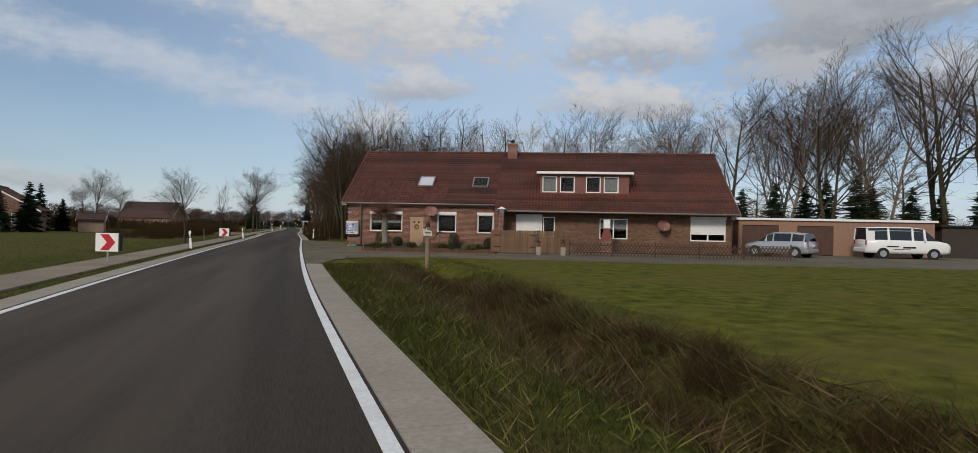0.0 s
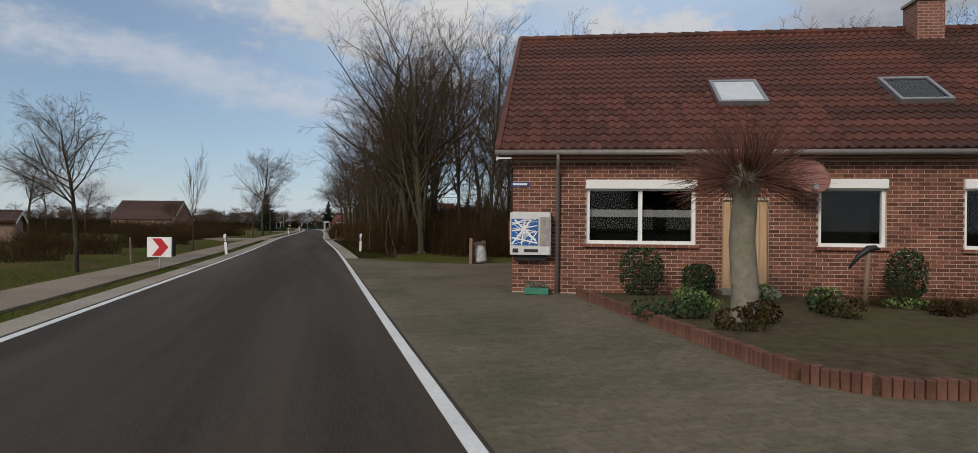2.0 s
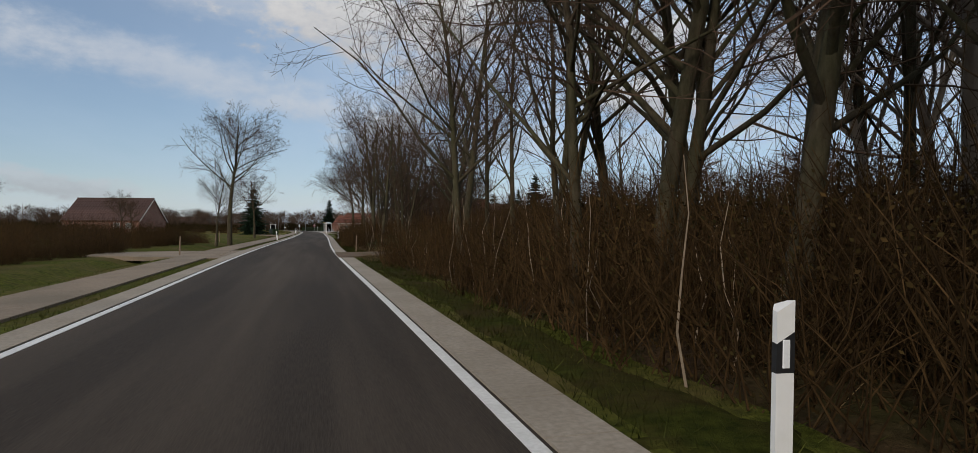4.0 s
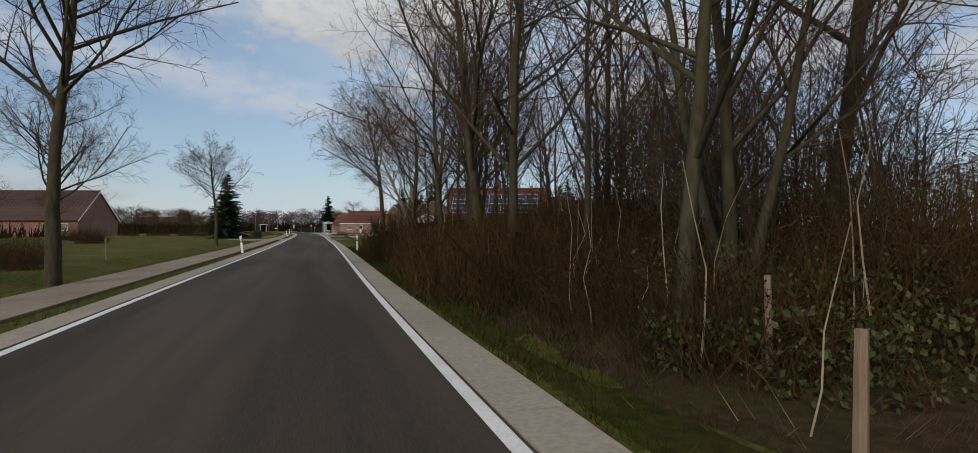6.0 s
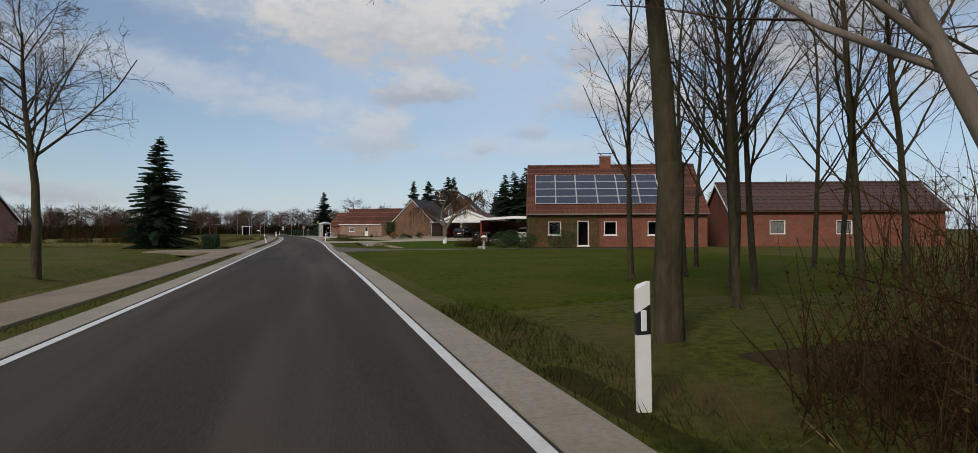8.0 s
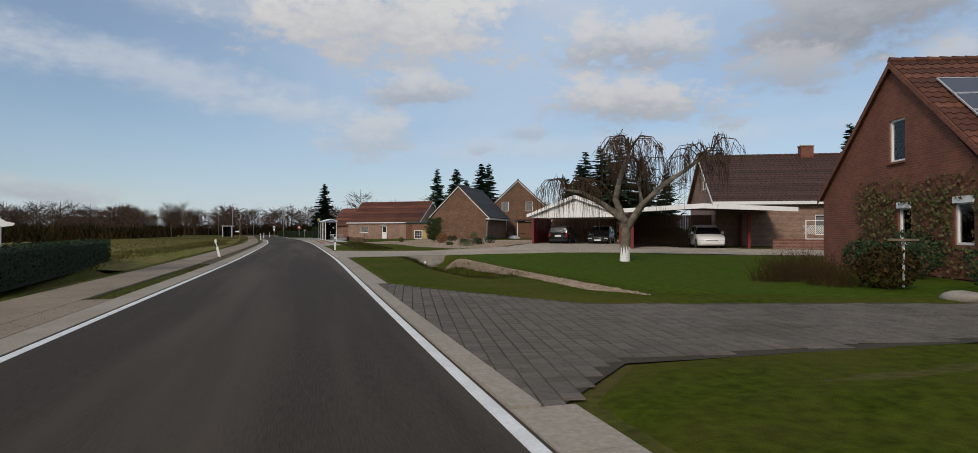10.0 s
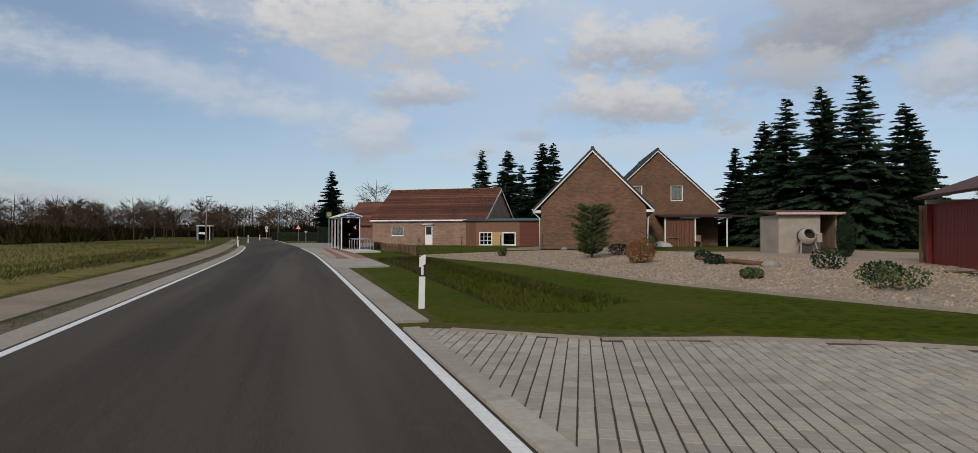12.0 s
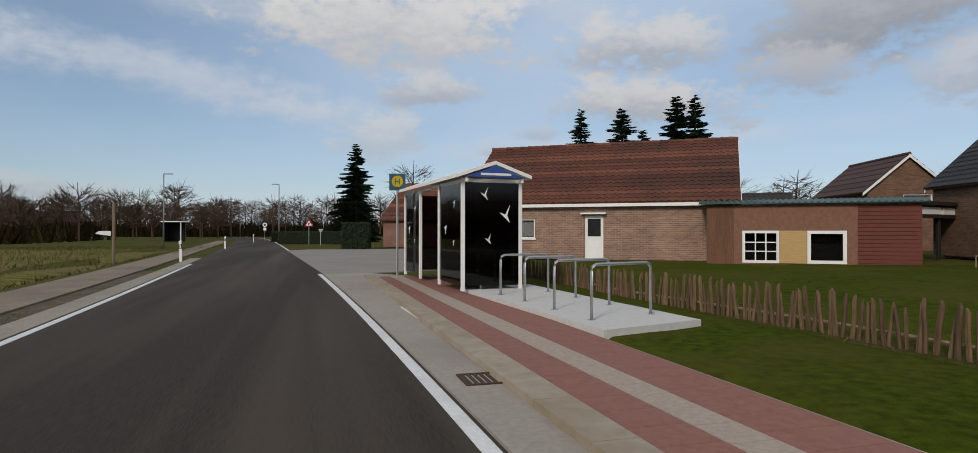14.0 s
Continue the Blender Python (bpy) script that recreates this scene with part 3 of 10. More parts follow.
sheet("garden_lawn", [(6.72, 179.6), (10, 177.3), (16, 175), (17, 184), (21.5, 190), (16.3, 196.6), (11.0, 198.7), (7.6, 200.2), (6.9, 196.2), (6.85, 189.5), (6.62, 183)], 6, 23, 174, 201, 0.4, 0.055, surf("garden_lawn", (0.026, 0.046, 0.004), (0.072, 0.112, 0.009), 6, 1.0, 0.9, 55, spec=0.03, c=(0.062, 0.074, 0.012), cscale=0.35, cmix=0.6), "vivid close-cut garden lawn behind the pebbles", "lawn")
sheet("lawn", LAWN_B, 1, 12, 206, 258, 0.35, 0.042, LAWN, "close-cut green lawn with a shallow ditch", "lawn")
sheet("lawn", LAWN_C, 1, 24, 140, 175, 0.5, 0.042, LAWN, "patchy green lawn beside the entrance", "lawn")
sheet("lawn", LAWN_D, 4, 27, 233, 268, 0.5, 0.02, LAWN, "green garden lawn behind a low fence", "lawn")
# mossy joint colour, darkened further to stand for shade deep in the gaps
mixed_paving("driveway", DRIVE_A, (0.1, 25, 166, 185), "grey block-paved entrance to a house", surf("mossy_shaded_joint", (0.028, 0.022, 0.014), (0.055, 0.045, 0.028), 20, 0.95, 0.4, 90))
sheet("driveway", DRIVE_B, 0.1, 32, 188, 217, 0.4, 0.02, JOINT, "pale block-paved driveway to the carports", "paving", road=True)
sheet("gravel_bed", GRAVEL, 6, 33, 206, 240, 0.5, 0.035, surf("pebbles", (0.16, 0.115, 0.08), (0.44, 0.345, 0.255), 22, 0.9, 1.0, 18, c=(0.2, 0.145, 0.1), cscale=0.9, cmix=0.5), "bed of pale pinkish pebbles", "gravel")
slab("side_road", MOUTH, 0.003, 0.2, surf("pale_asphalt", (0.22, 0.20, 0.175), (0.30, 0.275, 0.24), 30, 0.9, 0.2, 100, c=(0.18, 0.165, 0.14), cscale=0.4), "pale side road mouth", "road")
slab("bus_stop_pavement", PAVE, 0.02, 0.2, surf("pale_slab", (0.29, 0.255, 0.215), (0.37, 0.33, 0.28), 20, 0.9, 0.15, 120, c=(0.23, 0.2, 0.165), cscale=0.5), "pale paved bus stop platform", "pavement")


# ---- buildings ----
RNG0 = random.Random(4)


class House:
    """A building in its own frame: x along the front, y into the depth, z up."""

    def __init__(self, name, x, y, turn, label, category="house", z=0.0):
        self.ob = thing(name, pose(x, y, z, 0, 0, turn), label, category)

    def part(self, name, mb, mat, label="", parent=None, smooth=False, kind="", weld=False):
        return make(name, mb, mat, parent or self.ob, label, smooth=smooth, kind=kind, weld=weld)

    def wall(self, x0, x1, y0, y1, z0, z1, holes, mat, label="", along="x"):
        """A straight wall with rectangular openings (a0, a1, z0, z1), as one mesh."""
        mb = Mesh()
        lo, hi = (x0, x1) if along == "x" else (y0, y1)
        cuts = sorted({lo, hi, *[h[0] for h in holes], *[h[1] for h in holes]})
        for a, b in zip(cuts, cuts[1:]):
            spans, z = [], z0
            for h in sorted((h for h in holes if h[0] < (a + b) / 2 < h[1]), key=lambda h: h[2]):
                spans.append((z, h[2]))
                z = h[3]
            spans.append((z, z1))
            for s, t in spans:
                if t - s > 1e-4:
                    mb.box(*((a, b, y0, y1) if along == "x" else (x0, x1, a, b)), s, t)
        return self.part("wall", mb, mat, label, weld=True)

    def gable(self, at, thick, y0, y1, zr, ze, holes, mat, z0=0.0, across=False, ridge=None, ze1=None):
        """An end wall under a ridge. It stands at x = at (or y = at, if across) and is thick along that axis."""
        mb = Mesh()
        mid = (y0 + y1) / 2 if ridge is None else ridge
        top = lambda y: (ze + (zr - ze) * (y - y0) / (mid - y0)) if y < mid else zr - (zr - (ze if ze1 is None else ze1)) * (y - mid) / (y1 - mid)
        cuts = sorted({y0, y1, mid, *[h[0] for h in holes], *[h[1] for h in holes]})
        for a, b in zip(cuts, cuts[1:]):
            z = z0
            polys = []
            for h in sorted((h for h in holes if h[0] < (a + b) / 2 < h[1]), key=lambda h: h[2]):
                polys.append([(a, z), (b, z), (b, h[2]), (a, h[2])])
                z = h[3]
            polys.append([(a, z), (b, z), (b, top(b)), (a, top(a))])
            for p in polys:
                q = [p[0], p[1]] + ([p[2]] if p[2][1] - p[1][1] > 1e-4 else []) + ([p[3]] if p[3][1] - p[0][1] > 1e-4 else [])
                if len(q) > 2:
                    (mb.wallprism if across else mb.sideprism)(q, at, at + thick)
        return self.part("gable_wall", mb, mat, weld=True)

    def window(self, a, z, w, h, y=0.0, side="front", cols=1, rows=1, sill=None, lintel=False, shutter=0.0, curtain=0.0, frame=WHITE, fw=0.07, bars=0.0, depth=0.10):
        """A framed window set into an opening of a front or an end wall, with its panes, sill and what hangs in it."""
        if side == "front":
            m = Matrix.Translation((a, y + 0.05, z))
        elif side == "left":
            m = Matrix.Translation((y + 0.05, a + w, z)) @ pose(0, 0, 0, 0, 0, -90)
        else:
            m = Matrix.Translation((a, y, z)) @ pose(0, 0, 0, 0, 0, 0)
        fr = Mesh(m)
        fr.box(0, w, 0, depth, 0, fw)
        fr.box(0, w, 0, depth, h - fw, h)
        fr.box(0, fw, 0, depth, fw, h - fw)
        fr.box(w - fw, w, 0, depth, fw, h - fw)
        cw, mull = (w - 2 * fw) / cols, []
        for i in range(1, cols):
            bar = 0.022 if rows > 1 else fw * 0.6
            mull.append(Mesh(m).box(fw + i * cw - bar, fw + i * cw + bar, 0.005, depth - 0.01, fw, h - fw))
        for j in range(1, rows):
            zz = fw + j * (h - 2 * fw) / rows
            mull.append(Mesh(m).box(fw, w - fw, 0.01, depth - 0.02, zz - 0.02, zz + 0.02))
        win = self.part("window", fr, frame, "white framed window")
        for mb in mull:
            self.part("glazing_bar", mb, frame, parent=win)
        for i in range(cols):
            x0, x1 = fw + i * cw, fw + (i + 1) * cw
            self.part("pane", Mesh(m).box(x0 + 0.02, x1 - 0.02, 0.045, 0.055, fw, h - fw), GLASS, parent=win).visible_shadow = False
        # near-black panel that paints in the darkness of the room behind
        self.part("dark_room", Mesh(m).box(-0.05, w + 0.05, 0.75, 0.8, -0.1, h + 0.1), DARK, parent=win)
        if sill is not None:
            self.part("sill", Mesh(m).box(-0.06, w + 0.06, -0.12, 0.06, -0.07, -0.004), sill, parent=win)
        if lintel:
            self.part("shutter_box", Mesh(m).bbox(-0.02, w + 0.02, -0.12, -0.002, h - 0.03, h + 0.16, 0.02), frame, parent=win)
        if shutter:
            sh = Mesh(m)
            n = max(2, int(h * shutter / 0.06))
            for i in range(n):
                z0 = h * (1 - shutter) + i * h * shutter / n
                sh.box(0.01, w - 0.01, -0.012, 0.02, z0 + 0.004, z0 + h * shutter / n)
            self.part("roller_shutter", sh, WHITE, parent=win, kind="stuff")
        if curtain:
            cu = Mesh(m)
            n = 28
            pts = [(fw + (w - 2 * fw) * i / n, 0.14 + 0.018 * math.sin(i * 1.7)) for i in range(n + 1)]
            for (xa, ya), (xb, yb) in zip(pts, pts[1:]):
                za, zb = h * (0.5 if curtain < 0.6 else 0.1), h * (0.5 if curtain < 0.6 else 0.1) + h * min(curtain, 0.85)
                if curtain < 0.6:
                    za, zb = h * 0.48, h * 0.48 + h * curtain
                cu.add([(xa, ya, za), (xb, yb, za), (xb, yb, zb), (xa, ya, zb)], [(0, 1, 2, 3)])
            self.part("curtain", cu, surf("net_curtain", (0.5, 0.5, 0.5), (0.62, 0.62, 0.61), 30, 0.9, 0.1, 80), parent=win)
        return win

    def tiles(self, p0, along, up, mat, tw=0.30, course=0.33, wave=0.05, label="", name="roof", single=None, piece=None):
        """A tiled roof face: p0 is its lower corner, along its eave, up its slope. single: columns and courses laid as tiles of their own."""
        p0, along, up = Vector(p0), Vector(along), Vector(up)
        nrm = along.cross(up).normalized()
        n, m = max(1, round(along.length / tw)), max(1, round(up.length / course))
        prof = ((0, 0.0), (0.18, 0.55), (0.36, 1.0), (0.56, 0.55), (0.74, 0.1), (1.0, 0.0))
        mb = Mesh()
        keep = (lambda i, j: False) if single is None else (lambda i, j: single[0] <= i < single[1] and single[2] <= j < single[3])
        for j in range(m):
            a, b = up * (j / m), up * min(1.0, (j + 1.12) / m)
            base = len(mb.v)
            row = [(i + s, w) for i in range(n) for s, w in prof[:-1]] + [(n, 0.0)]
            for s, w in row:
                q = p0 + along * (s / n)
                mb.v += [tuple(q + a + nrm * (0.045 + wave * w)), tuple(q + b + nrm * (0.012 + wave * w)), tuple(q + a + nrm * (0.012 + wave * w * 0.7))]
            for i in range(len(row) - 1):
                if keep(i // 5, j):
                    continue
                k = base + 3 * i
                mb.f += [(k, k + 3, k + 4, k + 1), (k + 2, k + 5, k + 3, k)]
        roof = self.part(name, mb, mat, label, kind="stuff")
        if single is not None:
            ex, ey = along / n, up * (1.12 / m)
            t = Mesh()
            for s, w in prof:
                t.v += [tuple(ex * s + nrm * (0.045 + wave * w)), tuple(ex * s + ey + nrm * (0.012 + wave * w)), tuple(ex * s + nrm * (0.012 + wave * w * 0.7))]
            for i in range(5):
                t.f += [(3 * i, 3 * i + 3, 3 * i + 4, 3 * i + 1), (3 * i + 2, 3 * i + 5, 3 * i + 3, 3 * i)]
            first = None
            for j in range(single[2], single[3]):
                for i in range(single[0], single[1]):
                    if first is None:
                        ob = first = make("roof_tile", t, piece or mat, self.ob)
                    else:
                        ob = new("roof_tile", first.data)
                        ob.parent = self.ob
                    o = p0 + ex * i + up * (j / m) + nrm * RNG0.uniform(-0.003, 0.004)
                    ob.matrix_basis = Matrix.Translation(o)
        return roof

    def deck(self, quad, thick, mat=None, name="roof_deck"):
        """The boarding under a roof face, a slab below the four corners given."""
        a, b, c, d = (Vector(q) for q in quad)
        nrm = (b - a).cross(d - a).normalized() * thick
        return self.part(name, Mesh().add([a - nrm, b - nrm, c - nrm, d - nrm, a, b, c, d], [(3, 2, 1, 0), (4, 5, 6, 7), (0, 1, 5, 4), (1, 2, 6, 5), (2, 3, 7, 6), (3, 0, 4, 7)]), mat or WOOD_BROWN)

    def pitched(self, x0, x1, y0, y1, ze, zr, mat, trim=WHITE, ridge=None, turned=False, over=0.25, tw=0.30, course=0.33):
        """Two tiled faces on their boarding, a ridge row and barge boards. The ridge runs along x, or along y if turned."""
        mid = (y0 + y1) / 2 if ridge is None else ridge
        swap = (lambda p: (p[1], p[0], p[2])) if turned else (lambda p: p)
        for s, (a, b) in enumerate(((y0, mid), (y1, mid))):
            quad = [swap(p) for p in ((x0, a, ze), (x1, a, ze), (x1, b, zr), (x0, b, zr))]
            if (s == 1) != turned:
                quad = [quad[1], quad[0], quad[3], quad[2]]
            self.deck(quad, 0.10)
            q = [Vector(p) for p in quad]
            self.tiles(q[0], q[1] - q[0], q[3] - q[0], mat, tw * (2 if s == 1 and not turned else 1), course * (2 if s == 1 and not turned else 1))
            for x, d in ((x0, -0.03), (x1, 0.03)):
                bb = Mesh()
                e, f = Vector(swap((x, a, ze))), Vector(swap((x, b, zr)))
                o = Vector(swap((d, 0, 0)))
                if mat is TILE_BLACK:
                    vt, up, w = Mesh(), Vector((0, 0, 0.07)), o * 2.6
                    vt.add([e + up + w, f + up + w, f - up + w, e - up + w, e + up, f + up, f - up, e - up], [(0, 1, 2, 3), (7, 6, 5, 4), (0, 4, 5, 1), (1, 5, 6, 2), (2, 6, 7, 3), (3, 7, 4, 0)])
                    self.part("verge_tile", vt, mat)
                bb.add([e + o, f + o, f + o - Vector((0, 0, 0.2)), e + o - Vector((0, 0, 0.2)), e, f, f - Vector((0, 0, 0.2)), e - Vector((0, 0, 0.2))],
                       [(0, 1, 2, 3), (7, 6, 5, 4), (0, 4, 5, 1), (1, 5, 6, 2), (2, 6, 7, 3), (3, 7, 4, 0)])
                self.part("barge_board", bb, trim)
        rd, n = Mesh(), max(1, round((x1 - x0) / 0.4))
        for i in range(n):
            xa, xb = x0 + (x1 - x0) * i / n, x0 + (x1 - x0) * (i + 1.06) / n
            rd.tube([swap((xa, mid, zr + 0.045)), swap((min(xb, x1 + 0.02), mid, zr + 0.03))], [0.12, 0.105], 8)
        self.part("ridge", rd, mat, kind="stuff")

    def gutter(self, pts, r=0.06, mat=PIPE, name="gutter"):
        return self.part(name, Mesh().tube(pts, r, 8), mat, smooth=True)

    def chimney(self, x, y, z0, z1, w, d, mat):
        ch = self.part("chimney", Mesh().box(x - w / 2, x + w / 2, y - d / 2, y + d / 2, z0, z1), mat)
        self.part("chimney_cap", Mesh().bbox(x - w / 2 - 0.05, x + w / 2 + 0.05, y - d / 2 - 0.05, y + d / 2 + 0.05, z1, z1 + 0.09, 0.02), CONCRETE, parent=ch)
        return ch


FLOORM = surf("screed", (0.2, 0.19, 0.17), (0.28, 0.26, 0.24), 5, 0.9, 0.1, 40)


# -- the long brick farmhouse --
FARM = House("farmhouse", 3.48, 43.92, -22.54, "long red-brick farmhouse with a red pantile roof and a dormer")
H = FARM
LEN, DEP, RID, ZR, ZE = 25.7, 11.1, 5.6, 7.1, 3.02
front_l = [(1.58, 3.84, 1.08, 2.28), (4.38, 5.30, 0.2, 2.02), (6.27, 7.57, 1.08, 2.30), (9.02, 10.12, 1.06, 2.30)]
front_r = [(11.65, 14.25, 0.9, 2.25), (17.2, 19.05, 0.85, 2.2), (23.1, 25.35, 0.82, 2.28)]
side_l = [(3.0, 4.4, 1.05, 2.12), (7.9, 8.5, 1.45, 2.2), (4.0, 4.75, 3.45, 4.38), (5.65, 6.35, 3.48, 4.42), (7.3, 7.9, 3.48, 4.4)]
MORTAR = surf('mortar', (0.42, 0.34, 0.27), (0.56, 0.46, 0.37), 12, 0.95, 0.3, 80, c=(0.15, 0.115, 0.09), cscale=1.6)
H.wall(0, 10.45, 0, 0.3, 0, 2.95, front_l, MORTAR)
H.wall(10.45, LEN, 0, 0.3, 0, 2.95, front_r, BRICK_BROWN, "plain brown brick wall")
slope = (ZR - ZE) / (RID + 0.35)
DEPW = 10.4
ZBK = ZR - 0.16 - slope * (DEPW - RID)
H.gable(0, 0.3, 0.3, DEPW, ZR - 0.16, 2.95, side_l, MORTAR, ridge=RID, ze1=ZBK)
H.gable(LEN - 0.3, 0.3, 0.3, DEPW, ZR - 0.16, 2.95, [], BRICK_RED, ridge=RID, ze1=ZBK)
H.wall(0.3, LEN - 0.3, DEPW - 0.3, DEPW, 0, ZBK, [], BRICK_RED)
H.part("floor", Mesh().box(0.3, LEN - 0.3, 0.3, DEPW - 0.3, -0.1, 0.12), FLOORM)
H.part("upper_floor", Mesh().box(0.3, LEN - 0.3, 0.3, DEPW - 0.3, 2.7, 2.8), FLOORM)
OV = 0.3
for x0, x1, ye in ((-OV, 10.25, -0.35), (10.25, LEN + 0.28, -1.0)):
    ze = ZR - slope * (RID - ye)
    q = [Vector(p) for p in ((x0, ye, ze), (x1, ye, ze), (x1, RID, ZR), (x0, RID, ZR))]
    H.deck(q, 0.10)
    H.tiles(q[0], q[1] - q[0], q[3] - q[0], TILE_RED, tw=0.215, label="dark red pantile roof", single=(0, 33, 0, 9) if x0 < 0 else None, piece=TILE_REDP)
q = [Vector(p) for p in ((LEN + 0.28, DEP + 0.35, ZR - slope * (DEP + 0.35 - RID)), (-OV, DEP + 0.35, ZR - slope * (DEP + 0.35 - RID)), (-OV, RID, ZR), (LEN + 0.28, RID, ZR))]
H.deck(q, 0.10)
H.tiles(q[0], q[1] - q[0], q[3] - q[0], TILE_RED, 0.6, 0.66)
rd = Mesh()
for i in range(66):
    a = -OV + i * (LEN + OV + 0.28) / 66
    rd.tube([(a, RID, ZR + 0.05), (a + 0.43, RID, ZR + 0.035)], [0.125, 0.108], 8)
H.part("ridge", rd, TILE_RED, kind="stuff")
for x in (-OV - 0.03, LEN + 0.28):
    for ya, yb in ((-0.35 if x < 0 else -1.0, RID), (DEP + 0.35, RID)):
        za = ZR - slope * abs(RID - ya)
        H.part("barge_board", Mesh().add([(x, ya, za), (x, yb, ZR), (x, yb, ZR - 0.2), (x, ya, za - 0.2), (x + 0.03, ya, za), (x + 0.03, yb, ZR), (x + 0.03, yb, ZR - 0.2), (x + 0.03, ya, za - 0.2)],
                                         [(0, 1, 2, 3), (7, 6, 5, 4), (0, 4, 5, 1), (1, 5, 6, 2), (2, 6, 7, 3), (3, 7, 4, 0)]), WHITE)
for ya in (-0.35, DEP + 0.35):
    za = ZR - slope * abs(RID - ya)
    # dark verge tiles over the barge board, and the white boarding under the overhang
    H.part("verge_tile", Mesh().add([(x, y, z) for x in (-OV - 0.06, -OV + 0.06) for y, z in ((ya, za - 0.03), (RID, ZR - 0.03), (RID, ZR + 0.13), (ya, za + 0.13))], [(0, 1, 2, 3), (7, 6, 5, 4), (0, 4, 5, 1), (1, 5, 6, 2), (2, 6, 7, 3), (3, 7, 4, 0)]), TILE_RED)
    H.part("verge_soffit", Mesh().add([(x, y, z) for x in (-OV + 0.002, -0.012) for y, z in ((ya, za - 0.17), (RID, ZR - 0.17), (RID, ZR - 0.135), (ya, za - 0.135))], [(0, 1, 2, 3), (7, 6, 5, 4), (0, 4, 5, 1), (1, 5, 6, 2), (2, 6, 7, 3), (3, 7, 4, 0)]), WHITE)
zb_eave, zb_wall = ZR - slope * (DEP + 0.35 - RID) - 0.14, ZR - slope * (DEPW - RID) - 0.14
H.part("eave_return", Mesh().sideprism([(DEPW + 0.004, zb_eave), (DEP + 0.33, zb_eave), (DEPW + 0.004, zb_wall)], -OV + 0.004, 0.25), WHITE, "white boarded eave end")
H.part("rear_soffit", Mesh().box(0.252, LEN, DEPW + 0.004, DEP + 0.33, zb_eave, zb_eave + 0.03), WHITE)
H.part("eaves_box", Mesh().box(-OV + 0.01, 10.2, -0.33, -0.004, 2.86, 2.95), WOOD_BROWN)
H.gutter([(-OV - 0.05, -0.40, 2.98), (10.25, -0.40, 2.96)])
H.gutter([(10.3, -1.06, 2.57), (LEN + 0.3, -1.06, 2.55)])
H.gutter([(0.97, -0.40, 2.95), (0.97, -0.34, 2.8), (0.97, -0.09, 2.55), (0.97, -0.07, 0.0)], 0.045, PIPE, "downpipe")
H.gutter([(25.7, -1.06, 2.5), (25.7, -0.8, 2.3), (25.7, -0.09, 2.05), (25.7, -0.07, 0.0)], 0.045, PIPE, "downpipe")
for k, (a, b, z0, z1) in enumerate(front_l):
    if k != 1:
        H.window(a, z0, b - a, z1 - z0, cols=2 if k == 0 else 1, sill=BRICK_RED, lintel=True, curtain=0.13 if k == 0 else 0)
H.window(11.65, 0.9, 1.75, 1.35, shutter=0.98, lintel=True)
H.window(13.45, 0.9, 0.8, 1.35)
H.window(17.2, 0.85, 1.85, 1.35, cols=2, curtain=0.45)
H.window(23.1, 0.82, 2.25, 1.46, cols=2, lintel=True, shutter=0.70)
for k, (a, b, z0, z1) in enumerate(side_l):
    H.window(a, z0, b - a, z1 - z0, side="left", lintel=k != 1, curtain=0.3 if k == 0 else 0, sill=BRICK_RED)
DOORW = surf("pale_door_wood", (0.42, 0.27, 0.15), (0.52, 0.35, 0.21), 6, 0.6, 0.2, 60, stretch=(5, 5, 0.4))
d = Mesh()
d.box(4.38, 5.29, 0.06, 0.12, 0.2, 2.02)
door = H.part("front_door", d, DOORW, "pale wooden plank front door")
for i in range(6):
    H.part("plank", Mesh().bbox(4.41 + i * 0.145, 4.546 + i * 0.145, 0.035, 0.058, 0.24, 1.98, 0.008), DOORW, parent=door)
for x in (4.61, 4.93):
    H.part("door_glass", Mesh().box(x, x + 0.12, 0.022, 0.034, 1.66, 1.80), BLACK, parent=door)
wr = Mesh()
wr.tube([(4.84 + 0.13 * math.cos(t * math.pi / 8), 0.0, 1.42 + 0.13 * math.sin(t * math.pi / 8)) for t in range(17)], 0.045, 6)
H.part("wreath", wr, surf("dry_wreath", (0.12, 0.07, 0.03), (0.22, 0.14, 0.07), 40, 0.9, 0.8, 60), parent=door)
H.part("door_handle", Mesh().tube([(4.47, 0.0, 1.1), (4.59, 0.0, 1.1)], 0.014, 8), STEEL, parent=door)
H.part("threshold", Mesh().bbox(4.26, 5.41, -0.5, 0.03, 0.0, 0.19, 0.02), CONCRETE)
H.chimney(11.0, 5.3, 6.3, 7.75, 0.72, 0.72, BRICK_RED)
H.part("chimney_pot", Mesh().lathe([(0.14, 7.84), (0.14, 8.0), (0.17, 8.02), (0.17, 8.06), (0.09, 8.15)], 12, (11.0, 5.3, 0)), BLACK)
